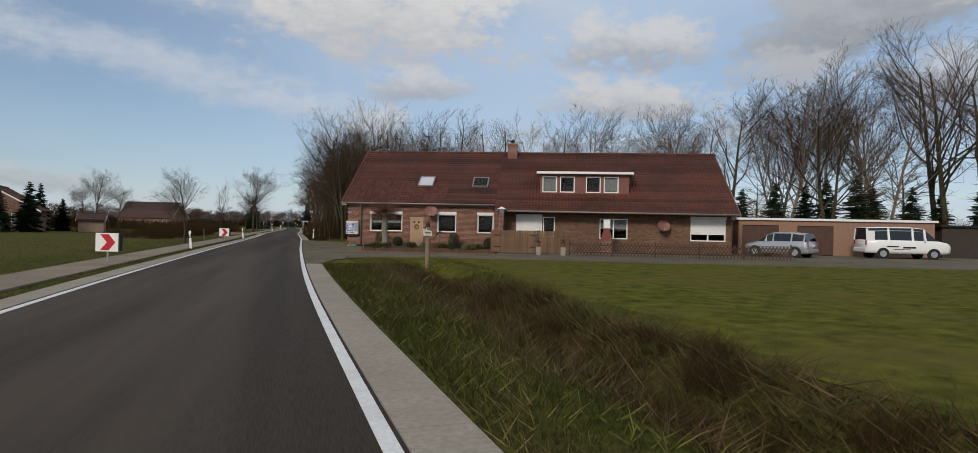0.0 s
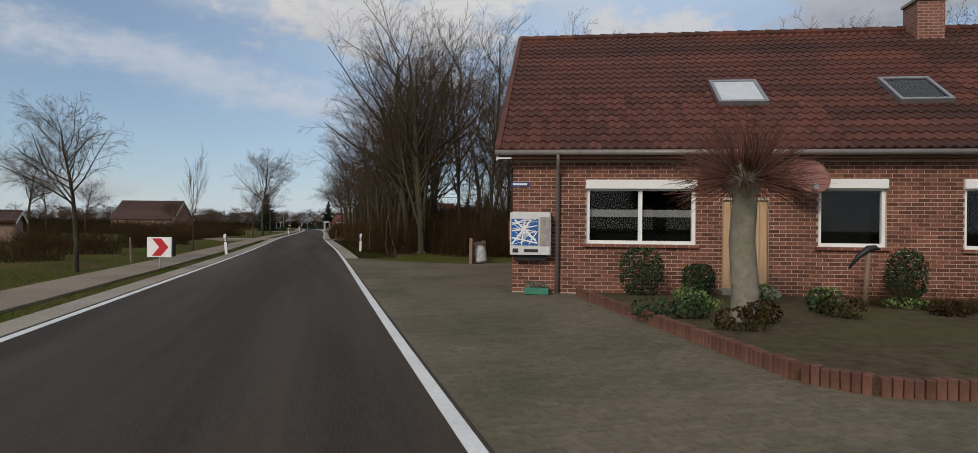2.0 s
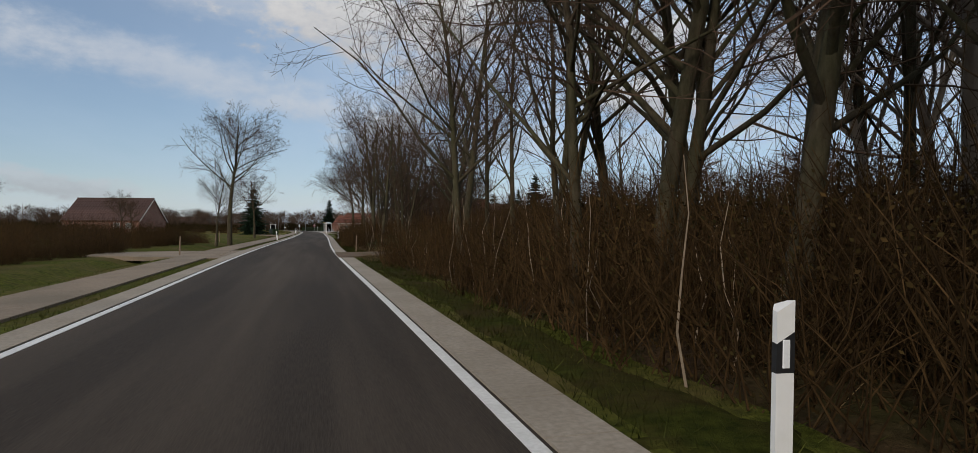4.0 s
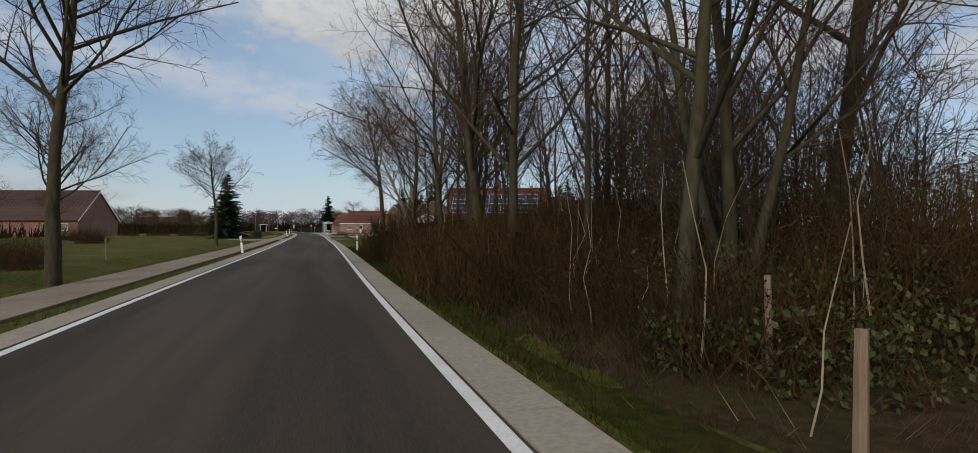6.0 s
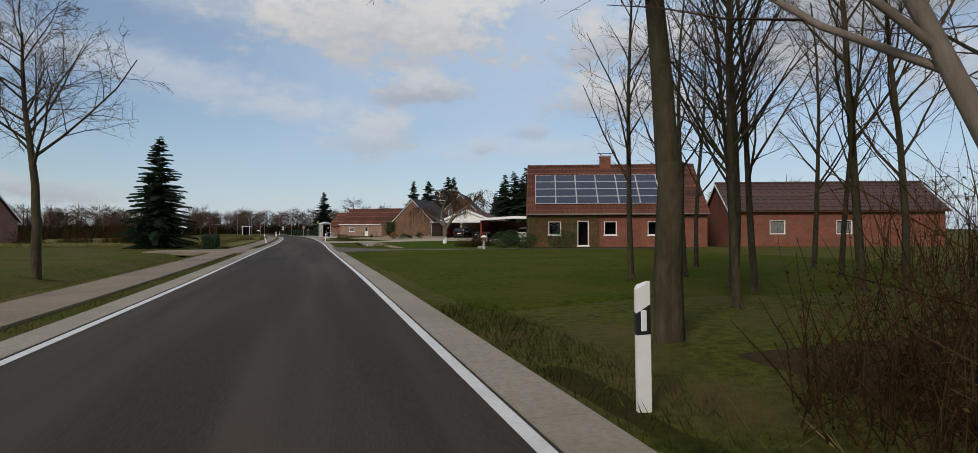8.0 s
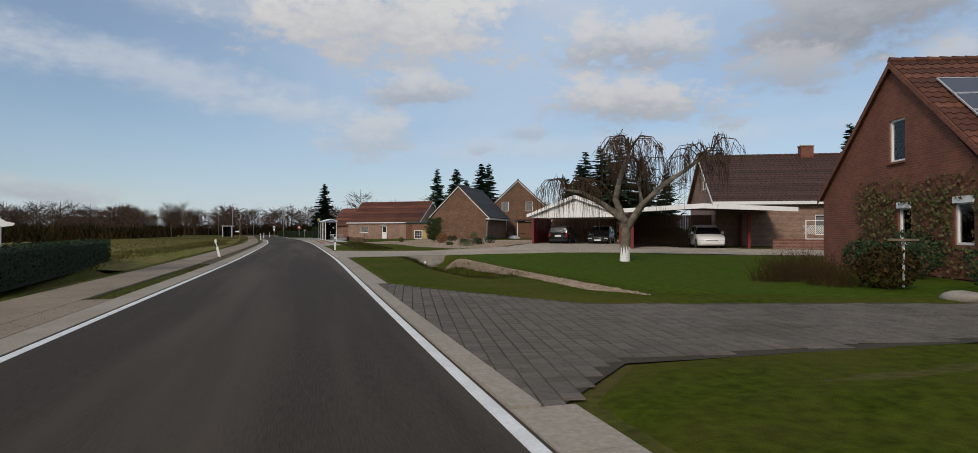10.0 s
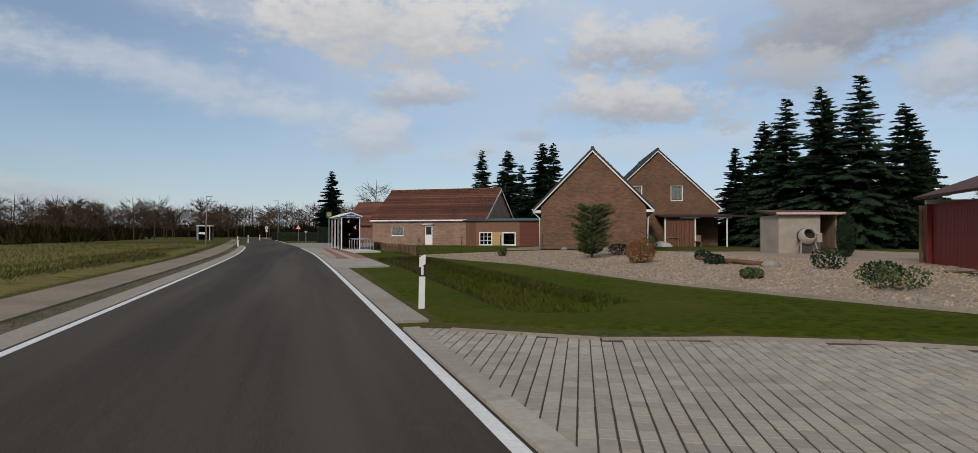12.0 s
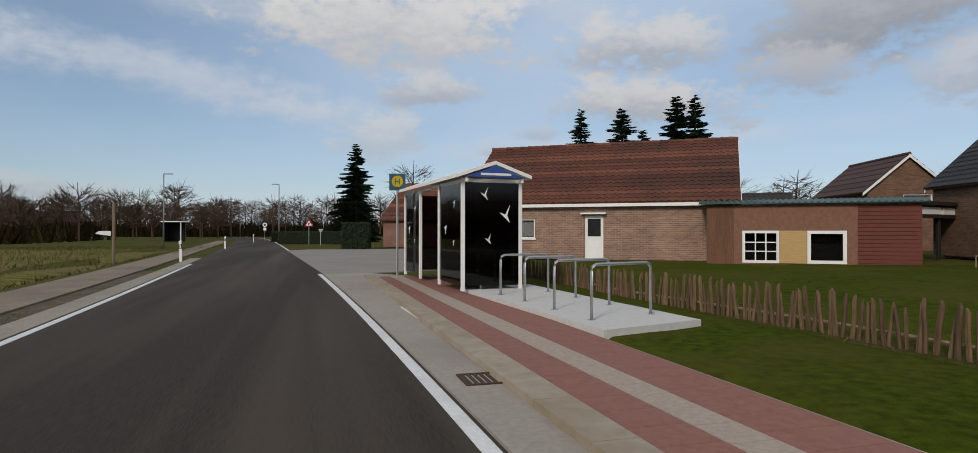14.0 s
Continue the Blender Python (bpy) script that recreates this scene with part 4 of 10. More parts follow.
# skylights follow the slope
sl = Vector((0, 1, slope)).normalized()
nr = Vector((0, -slope, 1)).normalized()
for xa, xb, blind in ((4.58, 5.68, True), (8.44, 9.56, False)):
    o = Vector((xa, 1.35, ZR - slope * (RID - 1.35))) + nr * 0.05
    m = Matrix((( 1, 0, 0, o.x), (0, sl.y, nr.y, o.y), (0, sl.z, nr.z, o.z), (0, 0, 0, 1)))
    w, h = xb - xa, 1.32
    f = Mesh(m)
    f.box(0, w, 0, 0.09, 0, 0.12).box(0, w, h - 0.1, h, 0, 0.12).box(0, 0.08, 0.09, h - 0.1, 0, 0.12).box(w - 0.08, w, 0.09, h - 0.1, 0, 0.12)
    s = H.part("skylight", f, surf("skylight_metal", (0.25, 0.25, 0.26), (0.32, 0.32, 0.33), 6, 0.4, 0.02, 40, metal=0.6))
    H.part("pane", Mesh(m).box(0.08, w - 0.08, 0.09, h - 0.1, 0.08, 0.09), GLASS, parent=s)
    # True: pale plate painted as reflected sky; False: dark plate for the unlit room
    H.part("blind", Mesh(m).box(0.08, w - 0.08, 0.09, h - 0.1, *((0.092, 0.098) if blind else (0.03, 0.04))), surf("painted_sky_sheen", (0.45, 0.48, 0.5), (0.55, 0.58, 0.6), 5, 0.3, 0) if blind else DARK, parent=s)
# dormer
DX0, DX1, DZ0, DZ1, DY = 13.2, 19.2, 3.75, 5.22, 0.85
DORM = surf("dormer_cladding", (0.17, 0.075, 0.06), (0.22, 0.10, 0.08), 10, 0.8, 0.2, 60)
dh = [(13.35, 14.35, 3.95, 5.05), (14.55, 15.55, 3.95, 5.05), (16.3, 17.3, 3.95, 5.05), (17.5, 18.5, 3.95, 5.05)]
H.wall(DX0, DX1, DY, DY + 0.15, DZ0, DZ1, dh, DORM, "dark red dormer front")
for x in (DX0, DX1 - 0.15):
    yb = RID - (ZR - DZ1) / slope
    y0 = RID - (ZR - DZ0) / slope
    H.part("dormer_cheek", Mesh().sideprism([(DY + 0.15, DZ0), (DY + 0.151, DZ1), (yb, DZ1), (y0 + 0.2, DZ0)][:4], x, x + 0.15), DORM)
for k, (a, b, z0, z1) in enumerate(dh):
    H.window(a, z0, b - a, z1 - z0, y=DY - 0.03, curtain=0.8 if k in (0, 3) else 0)
yb = RID - (ZR - 6.05) / slope
q = [Vector(p) for p in ((DX0 - 0.25, DY - 0.3, 5.38), (DX1 + 0.25, DY - 0.3, 5.38), (DX1 + 0.25, yb, 6.05), (DX0 - 0.25, yb, 6.05))]
H.deck(q, 0.12)
H.tiles(q[0], q[1] - q[0], q[3] - q[0], TILE_RED, 0.215)
H.part("dormer_fascia", Mesh().box(DX0 - 0.25, DX1 + 0.25, DY - 0.34, DY - 0.304, 5.2, 5.36), WHITE)
# dishes
DISH = surf("dish_paint", (0.20, 0.09, 0.08), (0.26, 0.12, 0.10), 5, 0.5, 0.03, 40)
for x, z in ((5.9, 2.45), (21.3, 1.75)):
    prof = [(0.42 * s, 0.13 * s * s) for s in (0.05, 0.25, 0.5, 0.75, 0.9, 1.0)]
    dm = Mesh(Matrix.Translation((x, -0.35, z)) @ pose(0, 0, 0, 62, 0, 12))
    dm.lathe(prof + [(0.42, 0.11), (0.3, 0.04), (0.02, -0.015)], 24)
    ds = H.part("satellite_dish", dm, DISH, "dull red satellite dish", smooth=True)
    H.part("arm", Mesh().tube([(x, -0.02, z - 0.1), (x, -0.3, z - 0.05)], 0.02, 6).tube([(x, -0.4, z - 0.36), (x, -0.78, z - 0.2)], 0.012, 6).box(x - 0.04, x + 0.04, -0.86, -0.76, z - 0.24, z - 0.14), STEEL, parent=ds)
# street plate, bars only
H.part("street_plate", Mesh().bbox(-0.05, 0.36, -0.02, -0.003, 2.29, 2.39, 0.006), surf("plate_blue", (0.03, 0.05, 0.18), (0.04, 0.06, 0.2), 4, 0.4, 0))
H.part("plate_bar", Mesh().box(0.0, 0.31, -0.026, -0.022, 2.32, 2.36), WHITE)
# stepped garden wall
make("garden_wall", Mesh(FARM.ob.matrix_world.copy()).box(10.62, 10.9, -1.45, -0.02, 0, 2.45).box(10.62, 10.9, -1.95, -1.45, 0, 1.75).box(10.62, 10.9, -3.2, -1.95, 0, 1.0), BRICK_RED, label="stepped red-brick garden wall beside the house", category="wall")

# -- flat-roofed garages --
GAR = House("garage_row", 29.53, 36.25, -22.8, "low brown brick garages with a white-edged flat roof", "garage")
GARW = surf("brown_render", (0.25, 0.145, 0.10), (0.31, 0.19, 0.13), 6, 0.9, 0.2, 60)
GAR.wall(0, 12.8, 0, 0.25, 0, 2.35, [(0.25, 2.7, 0, 2.0), (3.9, 6.3, 0, 2.0)], GARW)
GAR.wall(0, 0.25, 0.25, 6, 0, 2.35, [], GARW, along="y")
GAR.wall(12.55, 12.8, 0.25, 6, 0, 2.35, [], GARW, along="y")
GAR.wall(0, 12.8, 6, 6.25, 0, 2.35, [], GARW)
GAR.part("flat_roof", Mesh().box(-0.15, 12.95, -0.15, 6.4, 2.352, 2.5), WHITE)
GDOOR = surf("garage_door_brown", (0.075, 0.04, 0.028), (0.10, 0.055, 0.04), 4, 0.6, 0.1, 30)
for a, b in ((0.25, 2.7), (3.9, 6.3)):
    g = GAR.part("garage_door", Mesh().box(a, b, 0.10, 0.13, 0.01, 2.0), GDOOR, "dark brown boarded garage door")
    for i in range(12):
        GAR.part("board", Mesh().box(a + i * (b - a) / 12 + 0.008, a + (i + 1) * (b - a) / 12, 0.08, 0.099, 0.02, 1.98), GDOOR, parent=g)
    GAR.part("handle", Mesh().box((a + b) / 2 - 0.08, (a + b) / 2 + 0.08, 0.05, 0.078, 0.9, 0.94), BLACK, parent=g)
SHD = House("dark_shed", 42.34, 31.53, -22.8, "dark timber shed beside the garages", "shed")
SHD.wall(0, 5, 0, 0.12, 0, 2.1, [], surf("dark_board", (0.035, 0.028, 0.022), (0.06, 0.048, 0.038), 5, 0.85, 0.3, 40, stretch=(4, 4, .4)))
SHD.wall(0, 0.12, 0.12, 4, 0, 2.1, [], MATS["dark_board"], along="y")
SHD.wall(4.88, 5, 0.12, 4, 0, 2.1, [], MATS["dark_board"], along="y")
SHD.wall(0, 5, 4, 4.12, 0, 2.1, [], MATS["dark_board"])
SHD.part("roof", Mesh().box(-0.2, 5.2, -0.2, 4.3, 2.102, 2.22), BLACK)

# -- brick house with solar panels --
SOL = House("solar_house", 16.4, 178.7, -21, "rust-red brick house with solar panels on its roof", z=0.0)
sf = [(1.6, 2.6, 0.95, 2.05), (3.9, 4.8, 0.1, 2.1), (6.0, 7.0, 0.95, 2.05), (9.4, 10.6, 0.95, 2.05)]
ss = [(1.15, 1.95, 0.95, 2.15), (4.0, 4.7, 0.9, 2.1), (4.3, 5.2, 3.6, 5.0)]
SOL.wall(0, 14, 0, 0.3, 0, 2.62, sf, BRICK_RUST)
SOL.gable(0, 0.3, 0.3, 10, 6.78, 2.6, ss, BRICK_RUST, ridge=4.95)
SOL.gable(13.7, 0.3, 0.3, 10, 6.78, 2.6, [], BRICK_RUST, ridge=4.95)
SOL.wall(0.3, 13.7, 9.7, 10, 0, 2.6, [], BRICK_RUST)
SOL.part("floor", Mesh().box(0.3, 13.7, 0.3, 9.7, -0.1, 0.1), FLOORM)
SOL.part("upper_floor", Mesh().box(0.3, 13.7, 0.3, 9.7, 2.5, 2.58), FLOORM)
SOL.pitched(-0.12, 14.12, -0.35, 10.25, 2.62, 6.92, TILE_ORANGE, trim=BRICK_RUST, ridge=4.95)
for k, (a, b, z0, z1) in enumerate(sf):
    SOL.window(a, z0, b - a, z1 - z0, sill=WHITE)
for k, (a, b, z0, z1) in enumerate(ss):
    SOL.window(a, z0, b - a, z1 - z0, side="left", lintel=k < 2, curtain=0.8 if k == 2 else 0, sill=BRICK_RUST if k == 2 else None)
SOL.chimney(6.6, 4.9, 6.3, 7.7, 0.9, 0.7, BRICK_RUST)
SOL.part("chimney_hood", Mesh().add([(5.95, 4.5, 7.92), (7.25, 4.5, 7.92), (7.25, 5.3, 8.05), (5.95, 5.3, 8.05), (5.95, 4.5, 7.96), (7.25, 4.5, 7.96), (7.25, 5.3, 8.09), (5.95, 5.3, 8.09)], [(3, 2, 1, 0), (4, 5, 6, 7), (0, 1, 5, 4), (1, 2, 6, 5), (2, 3, 7, 6), (3, 0, 4, 7)]).tube([(6.2, 4.7, 7.75), (6.2, 4.7, 7.95)], 0.02, 5).tube([(7.0, 4.7, 7.75), (7.0, 4.7, 7.95)], 0.02, 5), BLACK)
PV = surf("solar_cell", (0.006, 0.012, 0.035), (0.012, 0.022, 0.055), 40, 0.15, 0, spec=0.7)
ssl = (6.92 - 2.62) / (4.95 + 0.35)
sv, sn = Vector((0, 1, ssl)).normalized(), Vector((0, -ssl, 1)).normalized()
for r in range(4):
    for c in range(7):
        o = Vector((0.55 + c * 1.68, -0.35, 2.62)) + sv * (1.15 + r * 1.03) + sn * 0.14
        m = Matrix(((1, 0, 0, o.x), (0, sv.y, sn.y, o.y), (0, sv.z, sn.z, o.z), (0, 0, 0, 1)))
        pn = SOL.part("solar_panel", Mesh(m).box(0.03, 1.63, 0.03, 0.97, 0.005, 0.035), PV, "dark blue solar panel")
        SOL.part("panel_frame", Mesh(m).box(0, 1.66, 0, 0.03, 0, 0.045).box(0, 1.66, 0.97, 1.0, 0, 0.045).box(0, 0.03, 0.03, 0.97, 0, 0.045).box(1.63, 1.66, 0.03, 0.97, 0, 0.045), surf("panel_frame", (0.6, 0.6, 0.62), (0.66, 0.66, 0.68), 4, 0.35, 0, metal=0.4), parent=pn)
SOL.gutter([(-0.1, -0.4, 2.6), (14.1, -0.4, 2.6)])

# -- house with the two carports --
Z5 = 0.2
VIL = House("brick_bungalow", 27.08, 204.55, -25, "brown-tiled brick house behind white-edged carports", z=Z5)
VIL.wall(0, 17, 0, 0.3, 0, 3.2, [(6.5, 7.6, 0.8, 2.2), (9, 10, 0.8, 2.2), (11.0, 12.2, 0.8, 2.2)], BRICK_TAN)
VIL.gable(0, 0.3, 0.3, 10, 6.6, 3.2, [(3.2, 4.9, 4.2, 5.45)], BRICK_TAN)
VIL.gable(16.7, 0.3, 0.3, 10, 6.6, 3.2, [], BRICK_TAN)
VIL.wall(0.3, 16.7, 9.7, 10, 0, 3.2, [], BRICK_TAN)
VIL.part("floor", Mesh().box(0.3, 16.7, 0.3, 9.7, -0.1, 0.1), FLOORM)
VIL.part("upper_floor", Mesh().box(0.3, 16.7, 0.3, 9.7, 3.0, 3.08), FLOORM)
VIL.pitched(-0.3, 17.3, -0.5, 10.5, 3.1, 6.8, TILE_BROWN)
VIL.part("fascia", Mesh().box(-0.3, 17.3, -0.54, -0.504, 2.9, 3.12), WHITE)
VIL.window(3.2, 4.2, 1.7, 1.25, side="left", cols=2, curtain=0.8, lintel=True, fw=0.1)
VIL.window(6.5, 0.8, 1.1, 1.4, curtain=0.8)
VIL.window(11.0, 0.8, 1.2, 1.4, curtain=0.8)
VIL.window(9, 0.8, 1.0, 1.4)
PG = surf("porch_white", (0.7, 0.7, 0.68), (0.78, 0.78, 0.76), 6, 0.5, 0.03, 60)
VIL.part("porch_gable", Mesh().wallprism([(9.0, 3.05), (12.4, 3.05), (10.7, 4.55)], -1.3, -1.2), BRICK_RUST, "brick porch gable with white edges")
for xa, xb in ((8.8, 10.7), (12.6, 10.7)):
    VIL.part("porch_barge", Mesh().add([(xa, -1.36, 2.95), (xb, -1.36, 4.75), (xb, -1.36, 4.52), (xa, -1.36, 2.75), (xa, -1.31, 2.95), (xb, -1.31, 4.75), (xb, -1.31, 4.52), (xa, -1.31, 2.75)], [(0, 1, 2, 3), (7, 6, 5, 4), (0, 4, 5, 1), (1, 5, 6, 2), (2, 6, 7, 3), (3, 7, 4, 0)]), PG)
    q = [(xa, -1.3, 2.95), (xa, 2.2, 2.95), (xb, 2.2, 4.75), (xb, -1.3, 4.75)]
    VIL.deck(q if xa > xb else [q[1], q[0], q[3], q[2]], 0.1, TILE_BROWN, "porch_roof")
for x in (9.1, 12.3):
    VIL.part("porch_post", Mesh().bbox(x - 0.08, x + 0.08, -1.33, -1.17, 0, 3.05, 0.01), PG)
VIL.chimney(7.6, 5.0, 6.3, 7.45, 0.9, 0.7, BRICK_RUST)
REDW = surf("red_boards", (0.16, 0.018, 0.014), (0.22, 0.03, 0.022), 7, 0.6, 0.2, 40, c=(0.11, 0.014, 0.012), cscale=1, cmix=0.5, stretch=(3, 3, 0.4))


def slat_wall(h, name, x0, x1, y0, y1, z0, z1, mat, gap=0.012, w=0.12, parent=None):
    """Upright boards from one point of the plan to another."""
    a, b = Vector((x0, y0, 0)), Vector((x1, y1, 0))
    n = max(1, round((b - a).length / w))
    ang = math.degrees(math.atan2(y1 - y0, x1 - x0))
    wall = thing_part(h, name)
    step = (b - a).length / n
    base = Mesh().box(gap / 2, step - gap / 2, -0.012, 0.012, z0, z1)
    first = None
    for i in range(n):
        p = a.lerp(b, i / n)
        if first is None:
            first = make("board", base, mat, wall)
            ob = first
        else:
            ob = new("board", first.data)
            ob.parent = wall
        ob.matrix_basis = pose(p.x, p.y, 0, 0, 0, ang)
    return wall


def thing_part(h, name):
    ob = new(name)
    ob.parent = h.ob
    return ob


CPA = House("gabled_carport", 17.1, 214.4, -35.5, "open carport with a white boarded gable and red side wall", "carport", z=0.17)
W, D = 7.1, 6.0
for x, y in ((0.1, 0.1), (W - 0.1, 0.1), (0.1, D - 0.1), (W - 0.1, D - 0.1)):
    CPA.part("post", Mesh().bbox(x - 0.08, x + 0.08, y - 0.08, y + 0.08, 0, 2.2, 0.01), REDW)
slat_wall(CPA, "side_wall", 0.1, 0.2, 0.1, D, 0, 2.2, REDW)
slat_wall(CPA, "back_wall", 0.1, D, W - 0.1, D, 0, 2.2, surf("carport_inside", (0.16, 0.085, 0.05), (0.22, 0.12, 0.07), 6, 0.8, 0.2, 40))
for y in (0.02, D - 0.16):
    CPA.part("beam", Mesh().box(0, W, y, y + 0.14, 2.2, 2.36), WHITE)
gb = Mesh()
for i in range(30):
    xa, xb = W * i / 30 + 0.004, W * (i + 1) / 30
    t = lambda x: 2.45 + 1.3 * (1 - abs(x - W / 2) / (W / 2))
    gb.wallprism([(xa, 2.36), (xb, 2.36), (xb, t(xb)), (xa, t(xa))], 0.05, 0.09)
CPA.part("gable_boarding", gb, WHITE, "white boarded gable", kind="stuff")
for s in (0, 1):
    q = [(-0.3, -0.25, 2.45), (-0.3, D + 0.2, 2.45), (W / 2, D + 0.2, 3.92), (W / 2, -0.25, 3.92)]
    if s:
        q = [(W - x, y, z) for x, y, z in reversed(q)]
    CPA.deck([q[1], q[0], q[3], q[2]] if not s else [q[1], q[0], q[3], q[2]], 0.09, surf("roof_felt", (0.075, 0.032, 0.026), (0.11, 0.05, 0.04), 6, 0.85, 0.3, 50))
    xa, xb = (-0.32, W / 2) if not s else (W + 0.32, W / 2)
    CPA.part("barge_board", Mesh().add([(xa, -0.3, 2.47), (xb, -0.3, 3.96), (xb, -0.3, 3.68), (xa, -0.3, 2.22), (xa, -0.26, 2.47), (xb, -0.26, 3.96), (xb, -0.26, 3.68), (xa, -0.26, 2.22)], [(0, 1, 2, 3), (7, 6, 5, 4), (0, 4, 5, 1), (1, 5, 6, 2), (2, 6, 7, 3), (3, 7, 4, 0)]), WHITE)

CPB = House("flat_carport", 18.85, 201.75, -25, "wide carport with a low white-edged roof and red boarded side", "carport", z=0.17)
W, D = 8.4, 8.6
for x, y in ((0.1, 0.1), (7.5, 2.2), (7.9, 5.9)):
    CPB.part("post", Mesh().bbox(x - 0.09, x + 0.09, y - 0.09, y + 0.09, 0, 2.25, 0.01), REDW)
slat_wall(CPB, "side_wall", 0.1, 0.25, 0.1, 9.6, 0, 2.3, REDW)
slat_wall(CPB, "back_wall", 0.15, 6.0, W, 6.0, 0, 2.25, MATS["carport_inside"])
CPB.deck([(-0.4, -0.4, 2.5), (3.5, -0.4, 2.62), (3.5, 9.8, 2.78), (-0.4, 9.8, 2.62)], 0.12, MATS["roof_felt"])
CPB.deck([(3.5, -0.4, 2.62), (W + 1.2, -0.4, 2.5), (W + 1.2, 6.2, 2.6), (3.5, 6.2, 2.72)], 0.12, MATS["roof_felt"])
CPB.part("fascia", Mesh().add([(-0.42, -0.44, 2.28), (W / 2, -0.44, 2.50), (W + 1.2, -0.44, 2.28), (W + 1.2, -0.44, 2.53), (W / 2, -0.44, 2.80), (-0.42, -0.44, 2.53), (-0.42, -0.404, 2.28), (W / 2, -0.404, 2.50), (W + 1.2, -0.404, 2.28), (W + 1.2, -0.404, 2.53), (W / 2, -0.404, 2.80), (-0.42, -0.404, 2.53)],
                              [(0, 1, 4, 5), (1, 2, 3, 4), (11, 10, 7, 6), (10, 9, 8, 7), (0, 6, 7, 1), (1, 7, 8, 2), (2, 8, 9, 3), (3, 9, 10, 4), (4, 10, 11, 5), (5, 11, 6, 0)]), WHITE, "white fascia board")
CPB.part("side_fascia", Mesh().add([(-0.44, -0.44, 2.3), (-0.44, 9.8, 2.36), (-0.44, 9.8, 2.64), (-0.44, -0.44, 2.55), (-0.404, -0.44, 2.3), (-0.404, 9.8, 2.36), (-0.404, 9.8, 2.64), (-0.404, -0.44, 2.55)], [(0, 3, 2, 1), (4, 5, 6, 7), (0, 1, 5, 4), (1, 2, 6, 5), (2, 3, 7, 6), (3, 0, 4, 7)]), WHITE)

# -- new brick house with a black roof, and the one behind it --
GA = House("gable_house", 14.17, 239.79, -29.3, "new brown brick house with a black tiled roof", z=0.35)
GAW, GAL = 6.51, 12.1
GA.gable(0, 0.3, 0, GAW, 6.17, 2.62, [], BRICK_BROWN, across=True)
GA.gable(GAL - 0.3, 0.3, 0, GAW, 6.17, 2.62, [], BRICK_BROWN, across=True)
GA.wall(0, 0.3, 0.3, GAL - 0.3, 0, 2.62, [(2.05, 3.25, 1.2, 2.1), (6.75, 8.15, 1.2, 2.1)], BRICK_BROWN, along="y")
GA.wall(GAW - 0.3, GAW, 0.3, GAL - 0.3, 0, 2.62, [], BRICK_BROWN, along="y")
GA.part("floor", Mesh().box(0.3, GAW - 0.3, 0.3, GAL - 0.3, -0.1, 0.05), FLOORM)
GA.pitched(-0.15, GAL + 0.2, -0.47, GAW + 0.47, 2.5, 6.26, TILE_BLACK, turned=True)
for a, w in ((2.05, 1.2), (6.75, 1.4)):
    GA.window(a, 1.2, w, 0.9, side="left", sill=BRICK_BROWN)
for x in (-0.45, GAW + 0.004):
    GA.part("eaves_box", Mesh().box(x, x + 0.446, -0.1, GAL + 0.15, 2.28, 2.44), WHITE)
GA.gutter([(-0.51, 0.2, 2.44), (-0.51, 0.15, 2.3), (-0.10, 0.12, 1.95), (-0.07, 0.12, -0.05)], 0.045, surf("pvc_white", (0.62, 0.62, 0.62), (0.7, 0.7, 0.7), 4, 0.4, 0), "downpipe")
GA.gutter([(GAW + 0.46, 0.2, 2.44), (GAW + 0.46, 0.15, 2.3), (GAW + 0.10, 0.12, 1.95), (GAW + 0.07, 0.12, -0.05)], 0.045, MATS["pvc_white"], "downpipe")
GA.gutter([(-0.53, -0.1, 2.47), (-0.53, GAL + 0.1, 2.47)], 0.055, MATS["pvc_white"])
GB = House("gable_house", 23.4, 250.17, -22, "brown brick house with two gable windows and a terrace roof", z=0.28)
GB.gable(0, 0.3, 0, 9.7, 7.8, 3.3, [(2.6, 3.6, 3.7, 5.0), (5.9, 6.9, 3.7, 5.0), (2.1, 3.3, 1.0, 2.4)], BRICK_BROWN, across=True)
GB.gable(10.7, 0.3, 0, 9.7, 7.8, 3.3, [], BRICK_BROWN, across=True)
GB.wall(0, 0.3, 0.3, 10.7, 0, 3.3, [], BRICK_BROWN, along="y")
GB.wall(9.4, 9.7, 0.3, 10.7, 0, 3.3, [], BRICK_BROWN, along="y")
GB.part("floor", Mesh().box(0.3, 9.4, 0.3, 10.7, -0.1, 0.05), FLOORM)
GB.part("upper_floor", Mesh().box(0.3, 9.4, 0.3, 10.7, 3.0, 3.1), FLOORM)
GB.pitched(-0.15, 11.15, -0.3, 10.0, 3.12, 7.98, TILE_BLACK, turned=True)
GB.window(2.6, 3.7, 1.0, 1.3, curtain=0.8)
GB.window(5.9, 3.7, 1.0, 1.3, curtain=0.8)
GB.window(2.1, 1.0, 1.2, 1.4)
for x in (4.9, 7.2, 9.6, 12.3):
    GB.part("terrace_post", Mesh().bbox(x - 0.05, x + 0.05, -3.05, -2.95, 0, 2.4, 0.01), WHITE)
GB.deck([(4.6, -3.3, 2.4), (12.6, -3.3, 2.4), (12.6, -0.02, 2.6), (4.6, -0.02, 2.6)], 0.1, MATS["roof_felt"], "terrace_roof")
